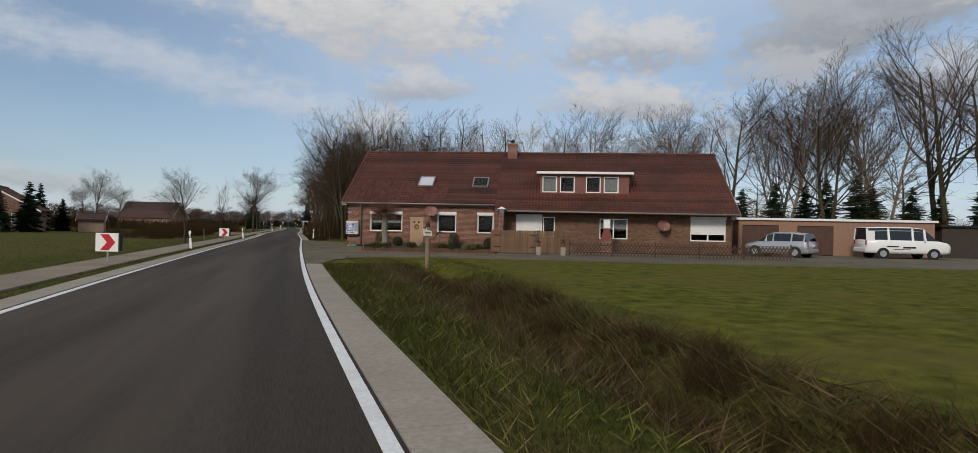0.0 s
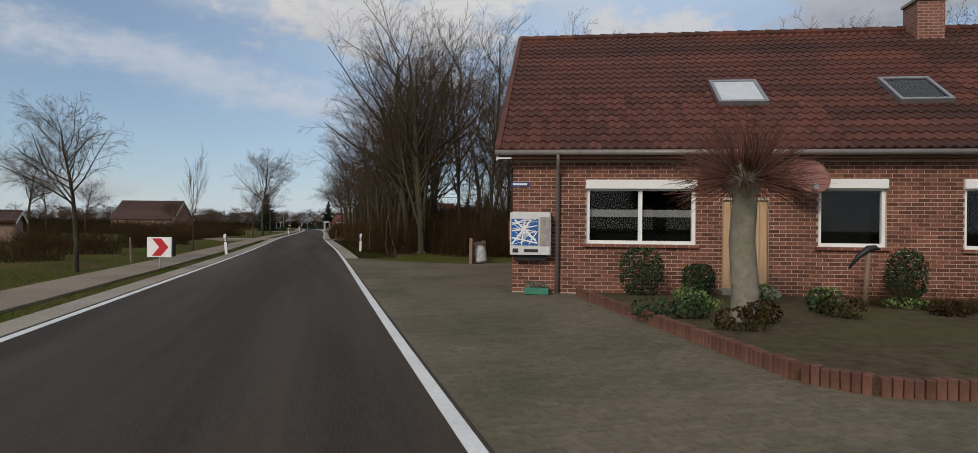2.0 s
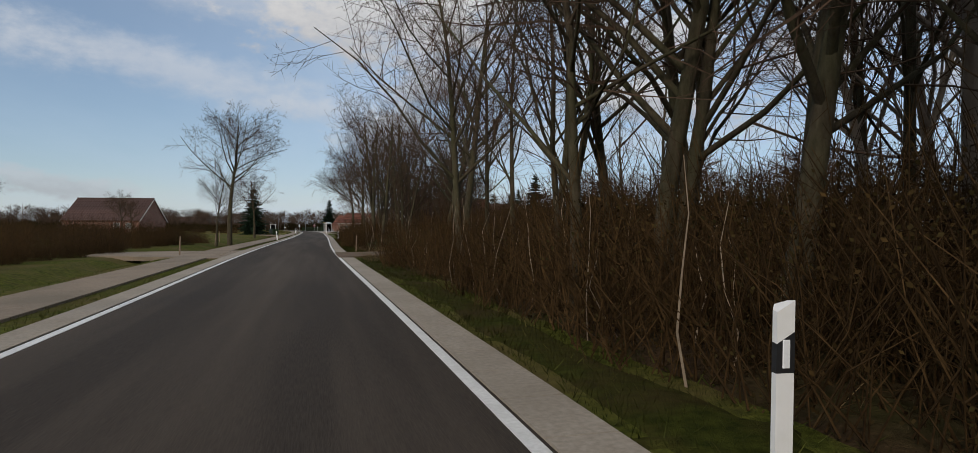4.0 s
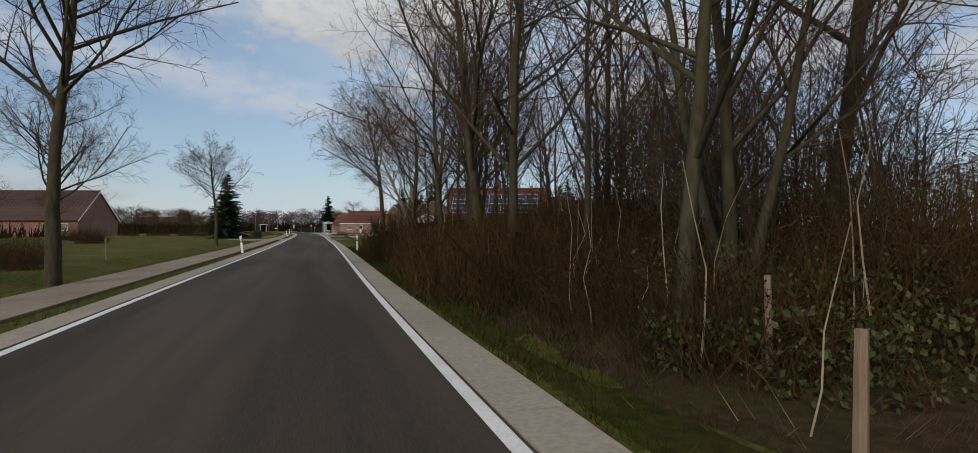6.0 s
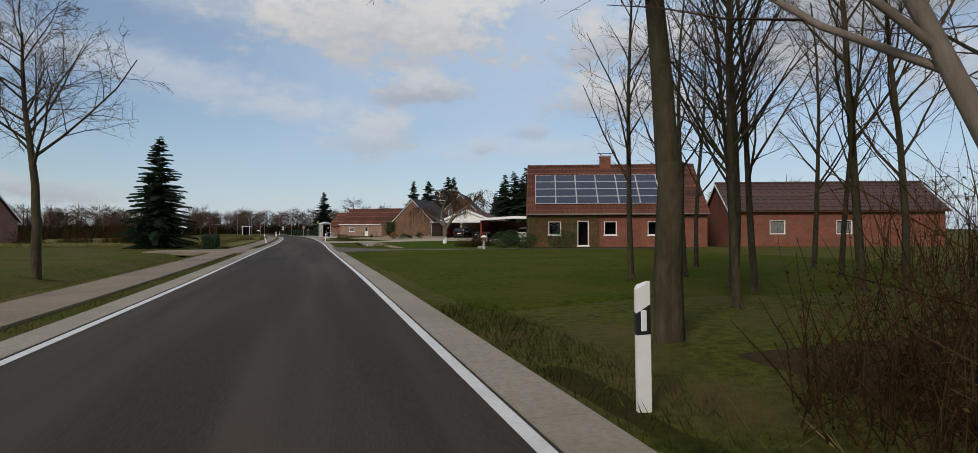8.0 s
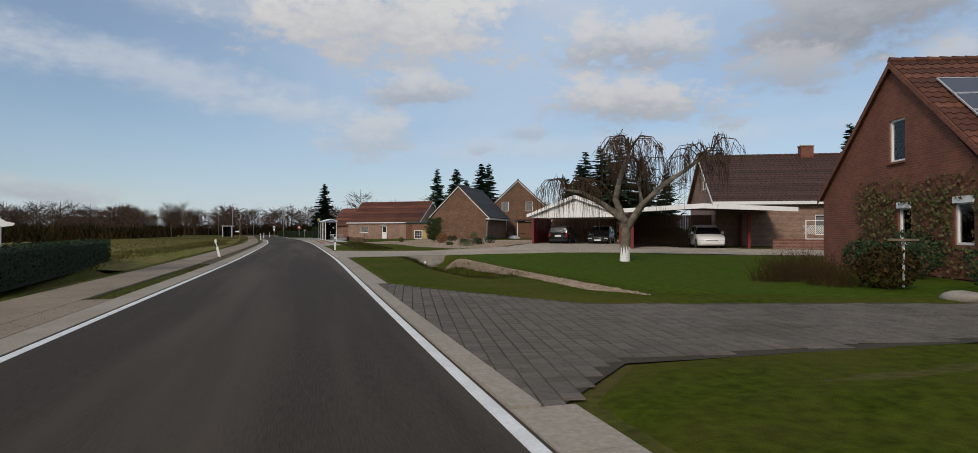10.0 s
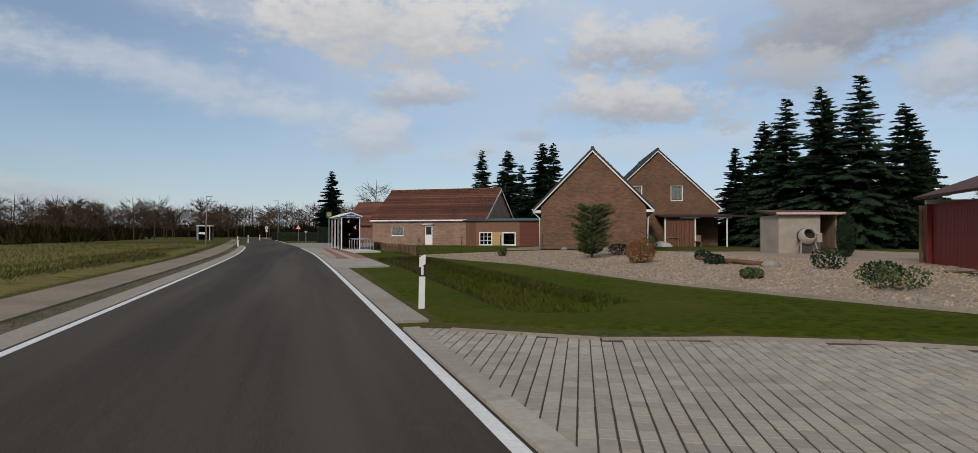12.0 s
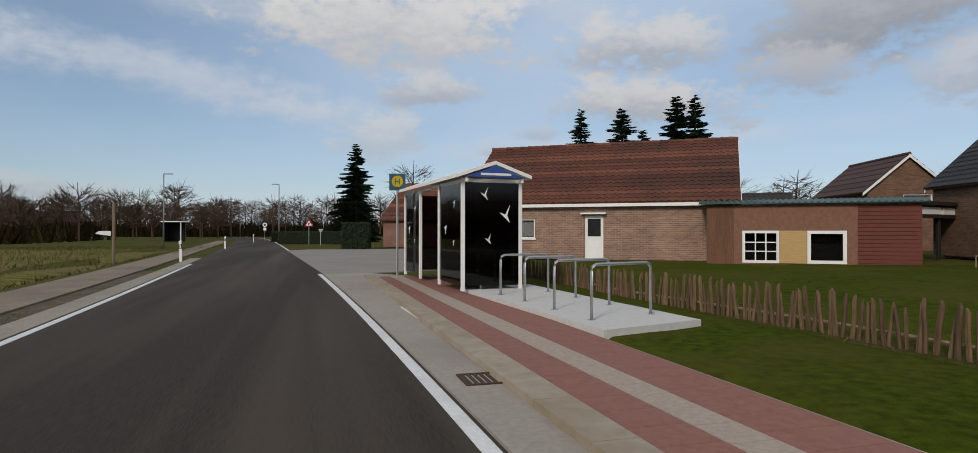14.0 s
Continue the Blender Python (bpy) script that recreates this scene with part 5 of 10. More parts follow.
GB.part("terrace_fascia", Mesh().box(4.6, 12.6, -3.33, -3.304, 2.28, 2.42), BLACK)
for i in range(11):
    GB.part("screen_board", Mesh().box(5.0 + 0.2 * i, 5.18 + 0.2 * i, -2.9, -2.87, 0, 2.2), WOOD_BROWN)
for x, w in ((6.0, 1.5), (8.6, 1.3)):
    GB.part("strip_lamp", Mesh().bbox(x, x + w, -3.2, -3.1, 2.2, 2.28, 0.01), WHITE)
lb = thing("leaning_board", GB.ob.matrix_world @ pose(12.3, -3.9, 0, -7, 5, 20), "white board leaning on the terrace post", "board")
make("board", Mesh().bbox(-0.16, 0.16, -0.03, 0.03, 0, 2.1, 0.01), WHITE, lb)

# -- low brick house with the red roof, beside the bus stop --
LOW = House("low_brick_house", 6.5, 267.3, -36, "low pale-brick house with a red pantile roof", z=0.1)
lf = [(2.15, 3.5, 0.95, 1.85), (5.85, 6.7, 0.05, 2.0)]
LOW.wall(0, 12.3, 0, 0.3, 0, 2.5, lf, BRICK_TAN)
LOW.gable(0, 0.3, 0.3, 8.6, 5.6, 2.5, [], BRICK_TAN)
LOW.gable(12.0, 0.3, 0.3, 8.6, 5.6, 2.5, [], BRICK_TAN)
LOW.wall(0.3, 12.0, 8.3, 8.6, 0, 2.5, [], BRICK_TAN)
LOW.part("floor", Mesh().box(0.3, 12, 0.3, 8.3, -0.1, 0.05), FLOORM)
LOW.pitched(-0.15, 12.45, -0.3, 8.9, 2.55, 5.72, TILE_ORANGE)
LOW.part("fascia", Mesh().box(-0.1, 12.4, -0.30, -0.27, 2.38, 2.52), WHITE)
LOW.window(2.15, 0.95, 1.35, 0.9, curtain=0.8, fw=0.06, sill=WHITE)
dr = LOW.part("door", Mesh().bbox(5.85, 6.7, 0.06, 0.12, 0.05, 2.0, 0.01), WHITE, "white door with a dark pane")
LOW.part("pane", Mesh().box(5.98, 6.57, 0.045, 0.058, 1.05, 1.85), surf("door_pane", (0.02, 0.022, 0.025), (0.03, 0.032, 0.035), 3, 0.08, 0), parent=dr)
LOW.part("door_hood", Mesh().bbox(5.7, 6.85, -0.25, 0.02, 2.05, 2.12, 0.01), WHITE)
ANX = House("annex_shed", 14.15, 258.9, -36, "low annex with a red timber end and salvaged windows", "shed", z=0.06)
ANX.wall(0, 1.0, 0.1, 0.25, 0, 2.35, [], WOOD_BROWN)
ANX.wall(1.0, 5.2, 0.1, 0.25, 0, 2.35, [(1.3, 2.6, 0.12, 1.35), (3.55, 4.85, 0.12, 1.35)], surf("panel_brown", (0.17, 0.085, 0.055), (0.23, 0.12, 0.08), 8, 0.8, 0.3, 50))
ANX.part("yellow_boards", Mesh().box(2.62, 3.53, 0.06, 0.098, 0.12, 1.35), surf("yellow_boards", (0.42, 0.28, 0.11), (0.52, 0.36, 0.16), 8, 0.8, 0.3, 60, stretch=(.4, .4, 6)))
ANX.window(1.3, 0.12, 1.3, 1.23, y=0.03, cols=3, rows=3, fw=0.1)
ANX.window(3.55, 0.12, 1.3, 1.23, y=0.03, fw=0.12)
rb = thing_part(ANX, "red_timber_wall")
REDT = (surf("red_timber", (0.11, 0.03, 0.02), (0.155, 0.046, 0.032), 7, 0.7, 0.2, 40, stretch=(.5, .5, 4)))
for i in range(16):
    make("board", Mesh().box(5.2, 7.2, 0.10 + 0.012 * (i % 2), 0.16, 0.02 + i * 0.145, 0.155 + i * 0.145), REDT, rb)
ANX.wall(0, 7.2, 1.95, 2.1, 0, 2.35, [], WOOD_BROWN)
ANX.wall(7.08, 7.2, 0.2, 1.95, 0, 2.35, [], WOOD_BROWN, along="y")
ANX.wall(0, 0.12, 0.26, 1.95, 0, 2.35, [], WOOD_BROWN, along="y")
GREENM = surf("green_sheet", (0.03, 0.075, 0.06), (0.05, 0.10, 0.08), 6, 0.45, 0.05, 30, metal=0.3)
mb = Mesh()
for i in range(36):
    x = -0.3 + i * 0.215
    mb.add([(x, -0.15, 2.38), (x + 0.11, -0.15, 2.44), (x + 0.215, -0.15, 2.38), (x, 2.15, 2.60), (x + 0.11, 2.15, 2.66), (x + 0.215, 2.15, 2.60), (x, -0.15, 2.37), (x + 0.215, -0.15, 2.37), (x, 2.15, 2.59), (x + 0.215, 2.15, 2.59)],
           [(0, 1, 4, 3), (1, 2, 5, 4), (0, 6, 7, 2, 1), (3, 4, 5, 9, 8), (6, 8, 9, 7)])
ANX.part("sheet_roof", mb, GREENM, "green corrugated sheet roof", weld=True)

# -- houses further off --


def plain_house(name, x, y, turn, l, d, zw, zr, wall, roof, label, wins=(), z=0.0, trim=WHITE, turned=False):
    h = House(name, x, y, turn, label, z=z)
    h.wall(0, l, 0, 0.3, 0, zw, [w[:4] for w in wins], wall)
    h.wall(0, l, d - 0.3, d, 0, zw, [], wall)
    if turned:
        h.wall(0, 0.3, 0.3, d - 0.3, 0, zw, [], wall, along="y")
        h.wall(l - 0.3, l, 0.3, d - 0.3, 0, zw, [], wall, along="y")
        h.gable(0.002, 0.296, 0, l, zr - 0.15, zw, [], wall, z0=zw, across=True)
        h.gable(d - 0.298, 0.296, 0, l, zr - 0.15, zw, [], wall, z0=zw, across=True)
        h.pitched(-0.2, d + 0.2, -0.4, l + 0.4, zw - 0.1, zr, roof, trim=trim, turned=True, tw=0.6, course=0.6)
    else:
        h.gable(0, 0.3, 0.3, d - 0.3, zr - 0.15, zw, [], wall)
        h.gable(l - 0.3, 0.3, 0.3, d - 0.3, zr - 0.15, zw, [], wall)
        h.pitched(-0.2, l + 0.2, -0.4, d + 0.4, zw - 0.1, zr, roof, trim=trim, tw=0.6, course=0.6)
    for w in wins:
        h.window(w[0], w[2], w[1] - w[0], w[3] - w[2], curtain=0.8)
    return h


plain_house("far_house", -38, 84, 10, 9, 9, 2.5, 5.3, BRICK_RED, TILE_ORANGE, "distant red-brick house with a red roof", ((6.5, 7.6, 0.9, 2.1),), turned=True)
plain_house("brick_outbuilding", -24.5, 84, 10, 2.6, 2.6, 1.6, 2.2, BRICK_TAN, TILE_BROWN, "small pale brick outbuilding", ())
plain_house("far_house", -51.5, 211.5, -14, 16, 11, 2.6, 7.4, BRICK_RED, TILE_BROWN, "distant brick house with a dark roof", ((10.5, 11.9, 0.9, 2.1), (13, 14.4, 0.9, 2.1)))
plain_house("far_house", 5.2, 292, -36, 11, 8, 2.4, 5.6, BRICK_RED, TILE_ORANGE, "brick house with a red roof behind the hedge", ())
plain_house("far_house", 34.4, 270.4, -22, 5, 8, 4.0, 6.4, BRICK_BROWN, TILE_BROWN, "narrow brick house with a brown roof and a pale window", ((2.2, 4.0, 2.9, 3.8),), turned=True)
plain_house("far_house", -86, 440, -16, 23, 9, 3.2, 6.8, surf("pink_plaster", (0.42, 0.27, 0.22), (0.5, 0.34, 0.28), 2, 0.9, 0.1, 20), TILE_BROWN, "distant low pink house with a dark roof", ((3, 5, 1, 2.2), (9, 11, 1, 2.2), (16, 18, 1, 2.2)))
plain_house("far_house", 46, 302, -36, 8, 7, 3.2, 5.9, BRICK_TAN, TILE_BLACK, "distant low house with a grey roof", ())
plain_house("far_house", 45, 262, -36, 9, 10, 3.2, 8.0, BRICK_TAN, TILE_BROWN, "distant brick house with a steep roof", ((3, 5, 1, 2.2),), turned=True)
plain_house("brick_outbuilding", 31.2, 173.2, -21, 16, 7, 2.9, 5.2, BRICK_RUST, TILE_BROWN, "low brick outbuilding with a brown roof behind the trees", ((3, 4.2, 1, 2.1), (8, 9.2, 1, 2.1)), trim=WHITE)
# black pergola between the annex and the gabled house
pg = thing("pergola", Matrix.Identity(4), "black timber pergola carport beside the brick house", "pergola")
PGB = surf("black_stain", (0.012, 0.011, 0.010), (0.022, 0.02, 0.018), 6, 0.7, 0.2, 40)
for x, y in ((21.6, 257.4), (25.6, 258.6), (24.0, 262.5), (28.2, 263.8), (29.8, 259.9)):
    make("post", Mesh().bbox(x - 0.07, x + 0.07, y - 0.07, y + 0.07, gz(x, y) - 0.05, 2.5, 0.01), PGB, pg)
make("roof", Mesh(pose(21.4, 257.2, 0, 0, 0, 17)).box(0, 8.8, -0.2, 5.6, 2.502, 2.66), PGB, pg)
make("beam", Mesh(pose(21.4, 257.2, 0, 0, 0, 17)).box(0, 8.8, -0.06, 0.06, 1.95, 2.1), PGB, pg)
for i in range(4):
    make("white_panel", Mesh(pose(21.4, 257.2, 0, 0, 0, 17)).box(0.15 + 2.2 * i, 2.2 + 2.2 * i, -0.03, 0.03, 2.12, 2.42), WHITE, pg)
# paved entrances that join the footpath on its far side
for a, b, w in ((93.5, 101.5, 7.0), (173.5, 181.5, 7.0)):
    e = [edge(y) - ROAD_W for y in (a, b)]
    slab("side_entrance", [(e[0] - 2.63, a), (e[1] - 2.63, b), (e[1] - w, b - 2.2), (e[0] - w, a + 2.2)], 0.012, 0.15, PATHM, "grey-brown paved entrance beside the footpath", "paving")
for a, b in ((92.6, 101.8), (172.6, 181.8)):
    strip("path_crossing", -ROAD_W - 1.215, -ROAD_W - 0.665, a, b, 0.017, 0.15, PATHM, "paved crossing between footpath and road", "paving", 1.0, 0.006)
# pale sand along the wall of the new house
gm = GA.ob.matrix_world.copy()
sand = [gm @ Vector(p) for p in ((-2.3, -0.9, 0), (-0.02, -0.9, 0), (-0.02, 9.5, 0), (-1.3, 10.0, 0), (-1.7, 6.0, 0), (-2.9, 2.0, 0))]
sx, sy = [p.x for p in sand], [p.y for p in sand]
sheet("sand_strip", [(p.x, p.y) for p in sand], min(sx), max(sx), min(sy), max(sy), 0.5, 0.06, surf("sand", (0.19, 0.14, 0.095), (0.29, 0.225, 0.16), 12, 0.95, 0.5, 40), "strip of pale sand beside the house wall", "sand")
# rough pasture past the footpath, and bare earth between path and road
PAST = surf("pasture_grass", (0.050, 0.052, 0.008), (0.20, 0.19, 0.045), 1.6, 0.95, 0.9, 30, spec=0.06, c=(0.17, 0.125, 0.055), cscale=0.16, cmix=0.85)
pl = [(edge(y) - ROAD_W - 3.7, y) for y in range(196, 300, 8)]
sheet("pasture", pl + [(-80, 292), (-80, 196)], -81, 2, 195, 293, 1.5, 0.03, PAST, "rough olive and straw-coloured pasture", "pasture")
strip("bare_earth", -ROAD_W - 1.15, -ROAD_W - 0.665, 196, 262, -0.004, 0.1, surf("verge_earth", (0.055, 0.038, 0.022), (0.15, 0.11, 0.065), 4, 0.95, 0.9, 25, c=(0.05, 0.055, 0.014), cscale=0.7, cmix=0.8), "trodden brown earth between path and road", "earth", 1.0, 0.0)


# ---- trees and plants ----
RNG = random.Random(7)


class Twigs:
    """Fast collector of tapering sticks and small leaves."""

    def __init__(self):
        self.v, self.f = [], []

    def stick(self, pts, r0, r1, n=3):
        k = len(self.v)
        m = len(pts) - 1
        for i, p in enumerate(pts):
            d = pts[min(i + 1, m)] - pts[max(i - 1, 0)]
            a = d.orthogonal().normalized()
            b = d.cross(a).normalized()
            r = r0 + (r1 - r0) * i / m
            for j in range(n):
                t = 2 * math.pi * j / n
                self.v.append(tuple(p + a * (r * math.cos(t)) + b * (r * math.sin(t))))
        for i in range(m):
            for j in range(n):
                self.f.append((k + i * n + j, k + i * n + (j + 1) % n, k + (i + 1) * n + (j + 1) % n, k + (i + 1) * n + j))

    def blade(self, p, d, w):
        k = len(self.v)
        a = d.orthogonal().normalized() * w
        self.v += [tuple(p - a), tuple(p + a), tuple(p + d)]
        self.f.append((k, k + 1, k + 2))

    def leaf(self, p, n, s):
        k = len(self.v)
        a = n.orthogonal().normalized()
        b = n.cross(a).normalized()
        self.v += [tuple(p - a * s), tuple(p + b * s * 0.6), tuple(p + a * s), tuple(p - b * s * 0.6)]
        self.f.append((k, k + 1, k + 2, k + 3))


def rand_dir(r):
    while True:
        v = Vector((r.uniform(-1, 1), r.uniform(-1, 1), r.uniform(-1, 1)))
        if 0.05 < v.length < 1:
            return v.normalized()


def grow(r, trunk, crown, p, d, rad, length, level, top, up, spread, kids, wob, reach=0.62):
    """One limb with its side limbs. Limbs down to the second order are wood, the rest is crown."""
    seg = 5 if level == 0 else (4 if level == 1 else 3 if level == 2 else 2)
    pts = [p.copy()]
    q, dd = p.copy(), d.copy()
    for i in range(seg):
        dd = (dd + rand_dir(r) * (wob * (0.45 if level == 0 else 1.0)) + Vector((0, 0, up))).normalized()
        q = q + dd * (length / seg)
        pts.append(q.copy())
    tip = rad * (0.25 if level == 0 else 0.3)
    if level >= 4:
        crown.blade(p, pts[-1] - p, max(rad * 0.8, 0.004))
    elif level == 3:
        crown.stick([p, pts[-1]], rad, 0.003, 3)
    else:
        (trunk if level < 2 else crown).stick(pts, rad, max(tip, 0.003), 7 if level == 0 else 5 if level == 1 else 3)
    if level >= top:
        return
    n = kids[level]
    for i in range(n):
        t = (0.28 if level == 0 else 0.2) + (0.98 - (0.28 if level == 0 else 0.2)) * (i + r.random() * 0.8) / n
        f = t * seg
        j = min(int(f), seg - 1)
        o = pts[j].lerp(pts[j + 1], f - j)
        ax = (pts[j + 1] - pts[j]).normalized()
        side = rand_dir(r)
        side = (side - ax * side.dot(ax)).normalized()
        nd = (ax * math.cos(spread) + side * math.sin(spread)).normalized()
        scale = (reach if level == 0 else 0.55) * (1.15 - 0.6 * t) * r.uniform(0.7, 1.15)
        grow(r, trunk, crown, o, nd, max(rad * (1 - 0.7 * t) * 0.5, 0.006), length * scale, level + 1, top, up * 0.9, spread, kids, wob, reach)


def tree(name, seed, label, h=10.0, rad=0.2, stems=1, clear=0.0, spread=0.75, up=0.10, kids=(15, 7, 5, 3), wob=0.16, bark=None, twig=None, top=4, category="tree", reach=0.62):
    r = random.Random(seed)
    tr, cr = Twigs(), Twigs()
    for s in range(stems):
        lean = rand_dir(r) * (0.32 if stems > 1 else 0.05)
        base = Vector((0.25 * r.uniform(-1, 1), 0.25 * r.uniform(-1, 1), -0.15)) if stems > 1 else Vector((0, 0, -0.15))
        k = h * (1 if s == 0 else r.uniform(0.75, 1.0))
        if clear:
            tr.stick([base, base + Vector((0.02, 0, clear * 0.5)), base + Vector((0, 0.03, clear + 0.15))], rad * 1.25, rad, 8)
            base = base + Vector((0, 0, clear))
        grow(r, tr, cr, base, (Vector((lean.x, lean.y, 1))).normalized(), rad * (1 if s == 0 else 0.8), (k - clear) * 0.86, 0, top, up, spread, kids, wob, reach)
        if not clear:
            for a in range(5):
                t = a * 1.257 + r.random()
                tr.stick([base + Vector((0, 0, 0.5)), base + Vector((math.cos(t) * rad * 1.1, math.sin(t) * rad * 1.1, 0.2)), base + Vector((math.cos(t) * rad * 2.0, math.sin(t) * rad * 2.0, 0.0))], rad * 0.5, rad * 0.25, 5)
    root = thing(name, Matrix.Identity(4), label, category)
    for nm, t, m in (("trunk", tr, bark or BARK), ("crown", cr, twig or TWIG)):
        mb = Mesh()
        mb.v, mb.f = t.v, t.f
        make(nm, mb, m, root, smooth=nm == "trunk")
    return root


def plant(template, x, y, s=1.0, turn=None, z=None, first=[]):
    """Sets a copy of a template on the ground; the template itself is the first one planted."""
    m = pose(x, y, gz(x, y) if z is None else z, 0, 0, RNG.uniform(0, 360) if turn is None else turn)
    if template not in first:
        first.append(template)
        template.matrix_world = m @ Matrix.Scale(s, 4)
        return template
    template.scale, keep = (s, s, s), template.scale.copy()
    ob = copy_thing(template, m)
    template.scale = keep
    return ob


OAK = [tree("bare_tree", 11 + i, "tall bare deciduous tree with spreading limbs and mossy bark", h=12.5, rad=0.19, stems=(1, 2, 2)[i], spread=0.78, up=0.07, kids=(14, 8, 5, 4), wob=0.24, reach=0.66) for i in range(3)]
ALDER = [tree("bare_tree", 31 + i, "slender bare tree with a straight trunk", h=12.5, rad=0.11, spread=0.7, up=0.08, kids=(17, 5, 4, 2), wob=0.16, reach=0.36) for i in range(3)]
STOOL = [tree("coppiced_tree", 131 + i, "many-stemmed bare tree with fine ascending twigs", h=11.0, rad=0.13, stems=4, spread=0.68, up=0.09, kids=(9, 6, 4, 3), wob=0.22, reach=0.56) for i in range(3)]
HAZEL = [tree("hazel_shrub", 181 + i, "tall hazel shrub of many thin bare stems", h=6.0, rad=0.05, stems=7, spread=0.72, up=0.10, kids=(8, 6, 4, 3), wob=0.26, reach=0.5, category="shrub") for i in range(2)]
WIDE = [tree("bare_tree", 161 + i, "bare roadside tree with wide arching limbs and fine twigs", h=10.0, rad=0.13, spread=0.98, up=0.06, kids=(13, 9, 6, 4), wob=0.24, reach=0.74) for i in range(2)]
STREET = [tree("street_tree", 51 + i, "young bare tree with a clear stem beside the path", h=8.0, rad=0.12, clear=1.7, spread=0.88, up=0.055, kids=(20, 10, 6, 4), wob=0.2, reach=0.72) for i in range(2)]
BIRCHB = surf("birch_bark", (0.5, 0.47, 0.42), (0.62, 0.6, 0.55), 5, 0.8, 0.4, 30, c=(0.1, 0.08, 0.06), cscale=3.0, cmix=0.8, stretch=(1, 1, 4))
PALEB = surf("pale_bark", (0.16, 0.13, 0.10), (0.24, 0.2, 0.16), 10, 0.9, 0.6, 40, stretch=(1, 1, 0.3))
BIRCH = [tree("bare_tree", 71 + i, "bare birch with fine drooping twigs", h=12, rad=0.14, stems=2, spread=0.7, up=0.06, kids=(18, 8, 6, 3), wob=0.2, bark=PALEB, reach=0.6) for i in range(2)]
THIN = tree("young_tree", 81, "thin young bare tree with upright twigs", h=5.6, rad=0.05, spread=0.35, up=0.16, kids=(9, 5, 3, 2), wob=0.1)


def thicket(seed, w=3.2, h=2.4, n=900, leaves=900, mat=None, name="bramble_thicket", label="dense leafless brown thicket of brambles and shoots", lmat=None, lsize=0.035):
    r = random.Random(seed)
    t, lf = Twigs(), Twigs()
    for i in range(n):
        a, q = r.uniform(0, 6.283), math.sqrt(r.random()) * w / 2
        p = Vector((q * math.cos(a), q * math.sin(a), -0.05))
        d = Vector((r.uniform(-0.5, 0.5), r.uniform(-0.5, 0.5), 1)).normalized()
        l = h * r.uniform(0.35, 1.05) * (1.1 - 0.5 * (q / (w / 2)) ** 2)
        pts = [p]
        for k in range(2):
            d = (d + rand_dir(r) * 0.4 + Vector((0, 0, -0.05 * k))).normalized()
            pts.append(pts[-1] + d * l / 2)
        t.stick(pts, r.uniform(0.006, 0.014), 0.003)
        for k in range(9):
            j = r.randrange(0, 2)
            o = pts[j].lerp(pts[j + 1], r.random())
            e = (rand_dir(r) + Vector((0, 0, 0.3))).normalized()
            t.blade(o, e * r.uniform(0.12, 0.42), 0.004)
    for i in range(leaves):
        a, q = r.uniform(0, 6.283), math.sqrt(r.random()) * w / 2
        lf.leaf(Vector((q * math.cos(a), q * math.sin(a), r.random() ** 1.4 * h * 0.62)), rand_dir(r), r.uniform(0.5, 1.3) * lsize)
    root = thing(name, Matrix.Identity(4), label, "shrub")
    for nm, k, m in (("stem_mass", t, mat or BRAMBLE), ("leaf_mass", lf, lmat or surf("dead_leaf", (0.015, 0.009, 0.003), (0.056, 0.034, 0.012), 3, 0.9, 0, spec=0.06, c=(0.03, 0.032, 0.011), cscale=0.5, cmix=0.6, island=0.45))):
        mb = Mesh()
        mb.v, mb.f = k.v, k.f
        make(nm, mb, m, root, kind="stuff")
    return root


BRAMBLE = surf("bramble_stem", (0.019, 0.0105, 0.004), (0.068, 0.040, 0.016), 4, 0.9, 0, spec=0.1, island=0.4)
THICK = [thicket(101 + i, w=3.6, h=(2.5, 2.2, 2.9)[i], n=330, leaves=2600, lsize=0.024) for i in range(3)]
NEEDLE = surf("needles", (0.010, 0.022, 0.012), (0.022, 0.042, 0.02), 4, 0.85, 0, spec=0.15, island=0.35)


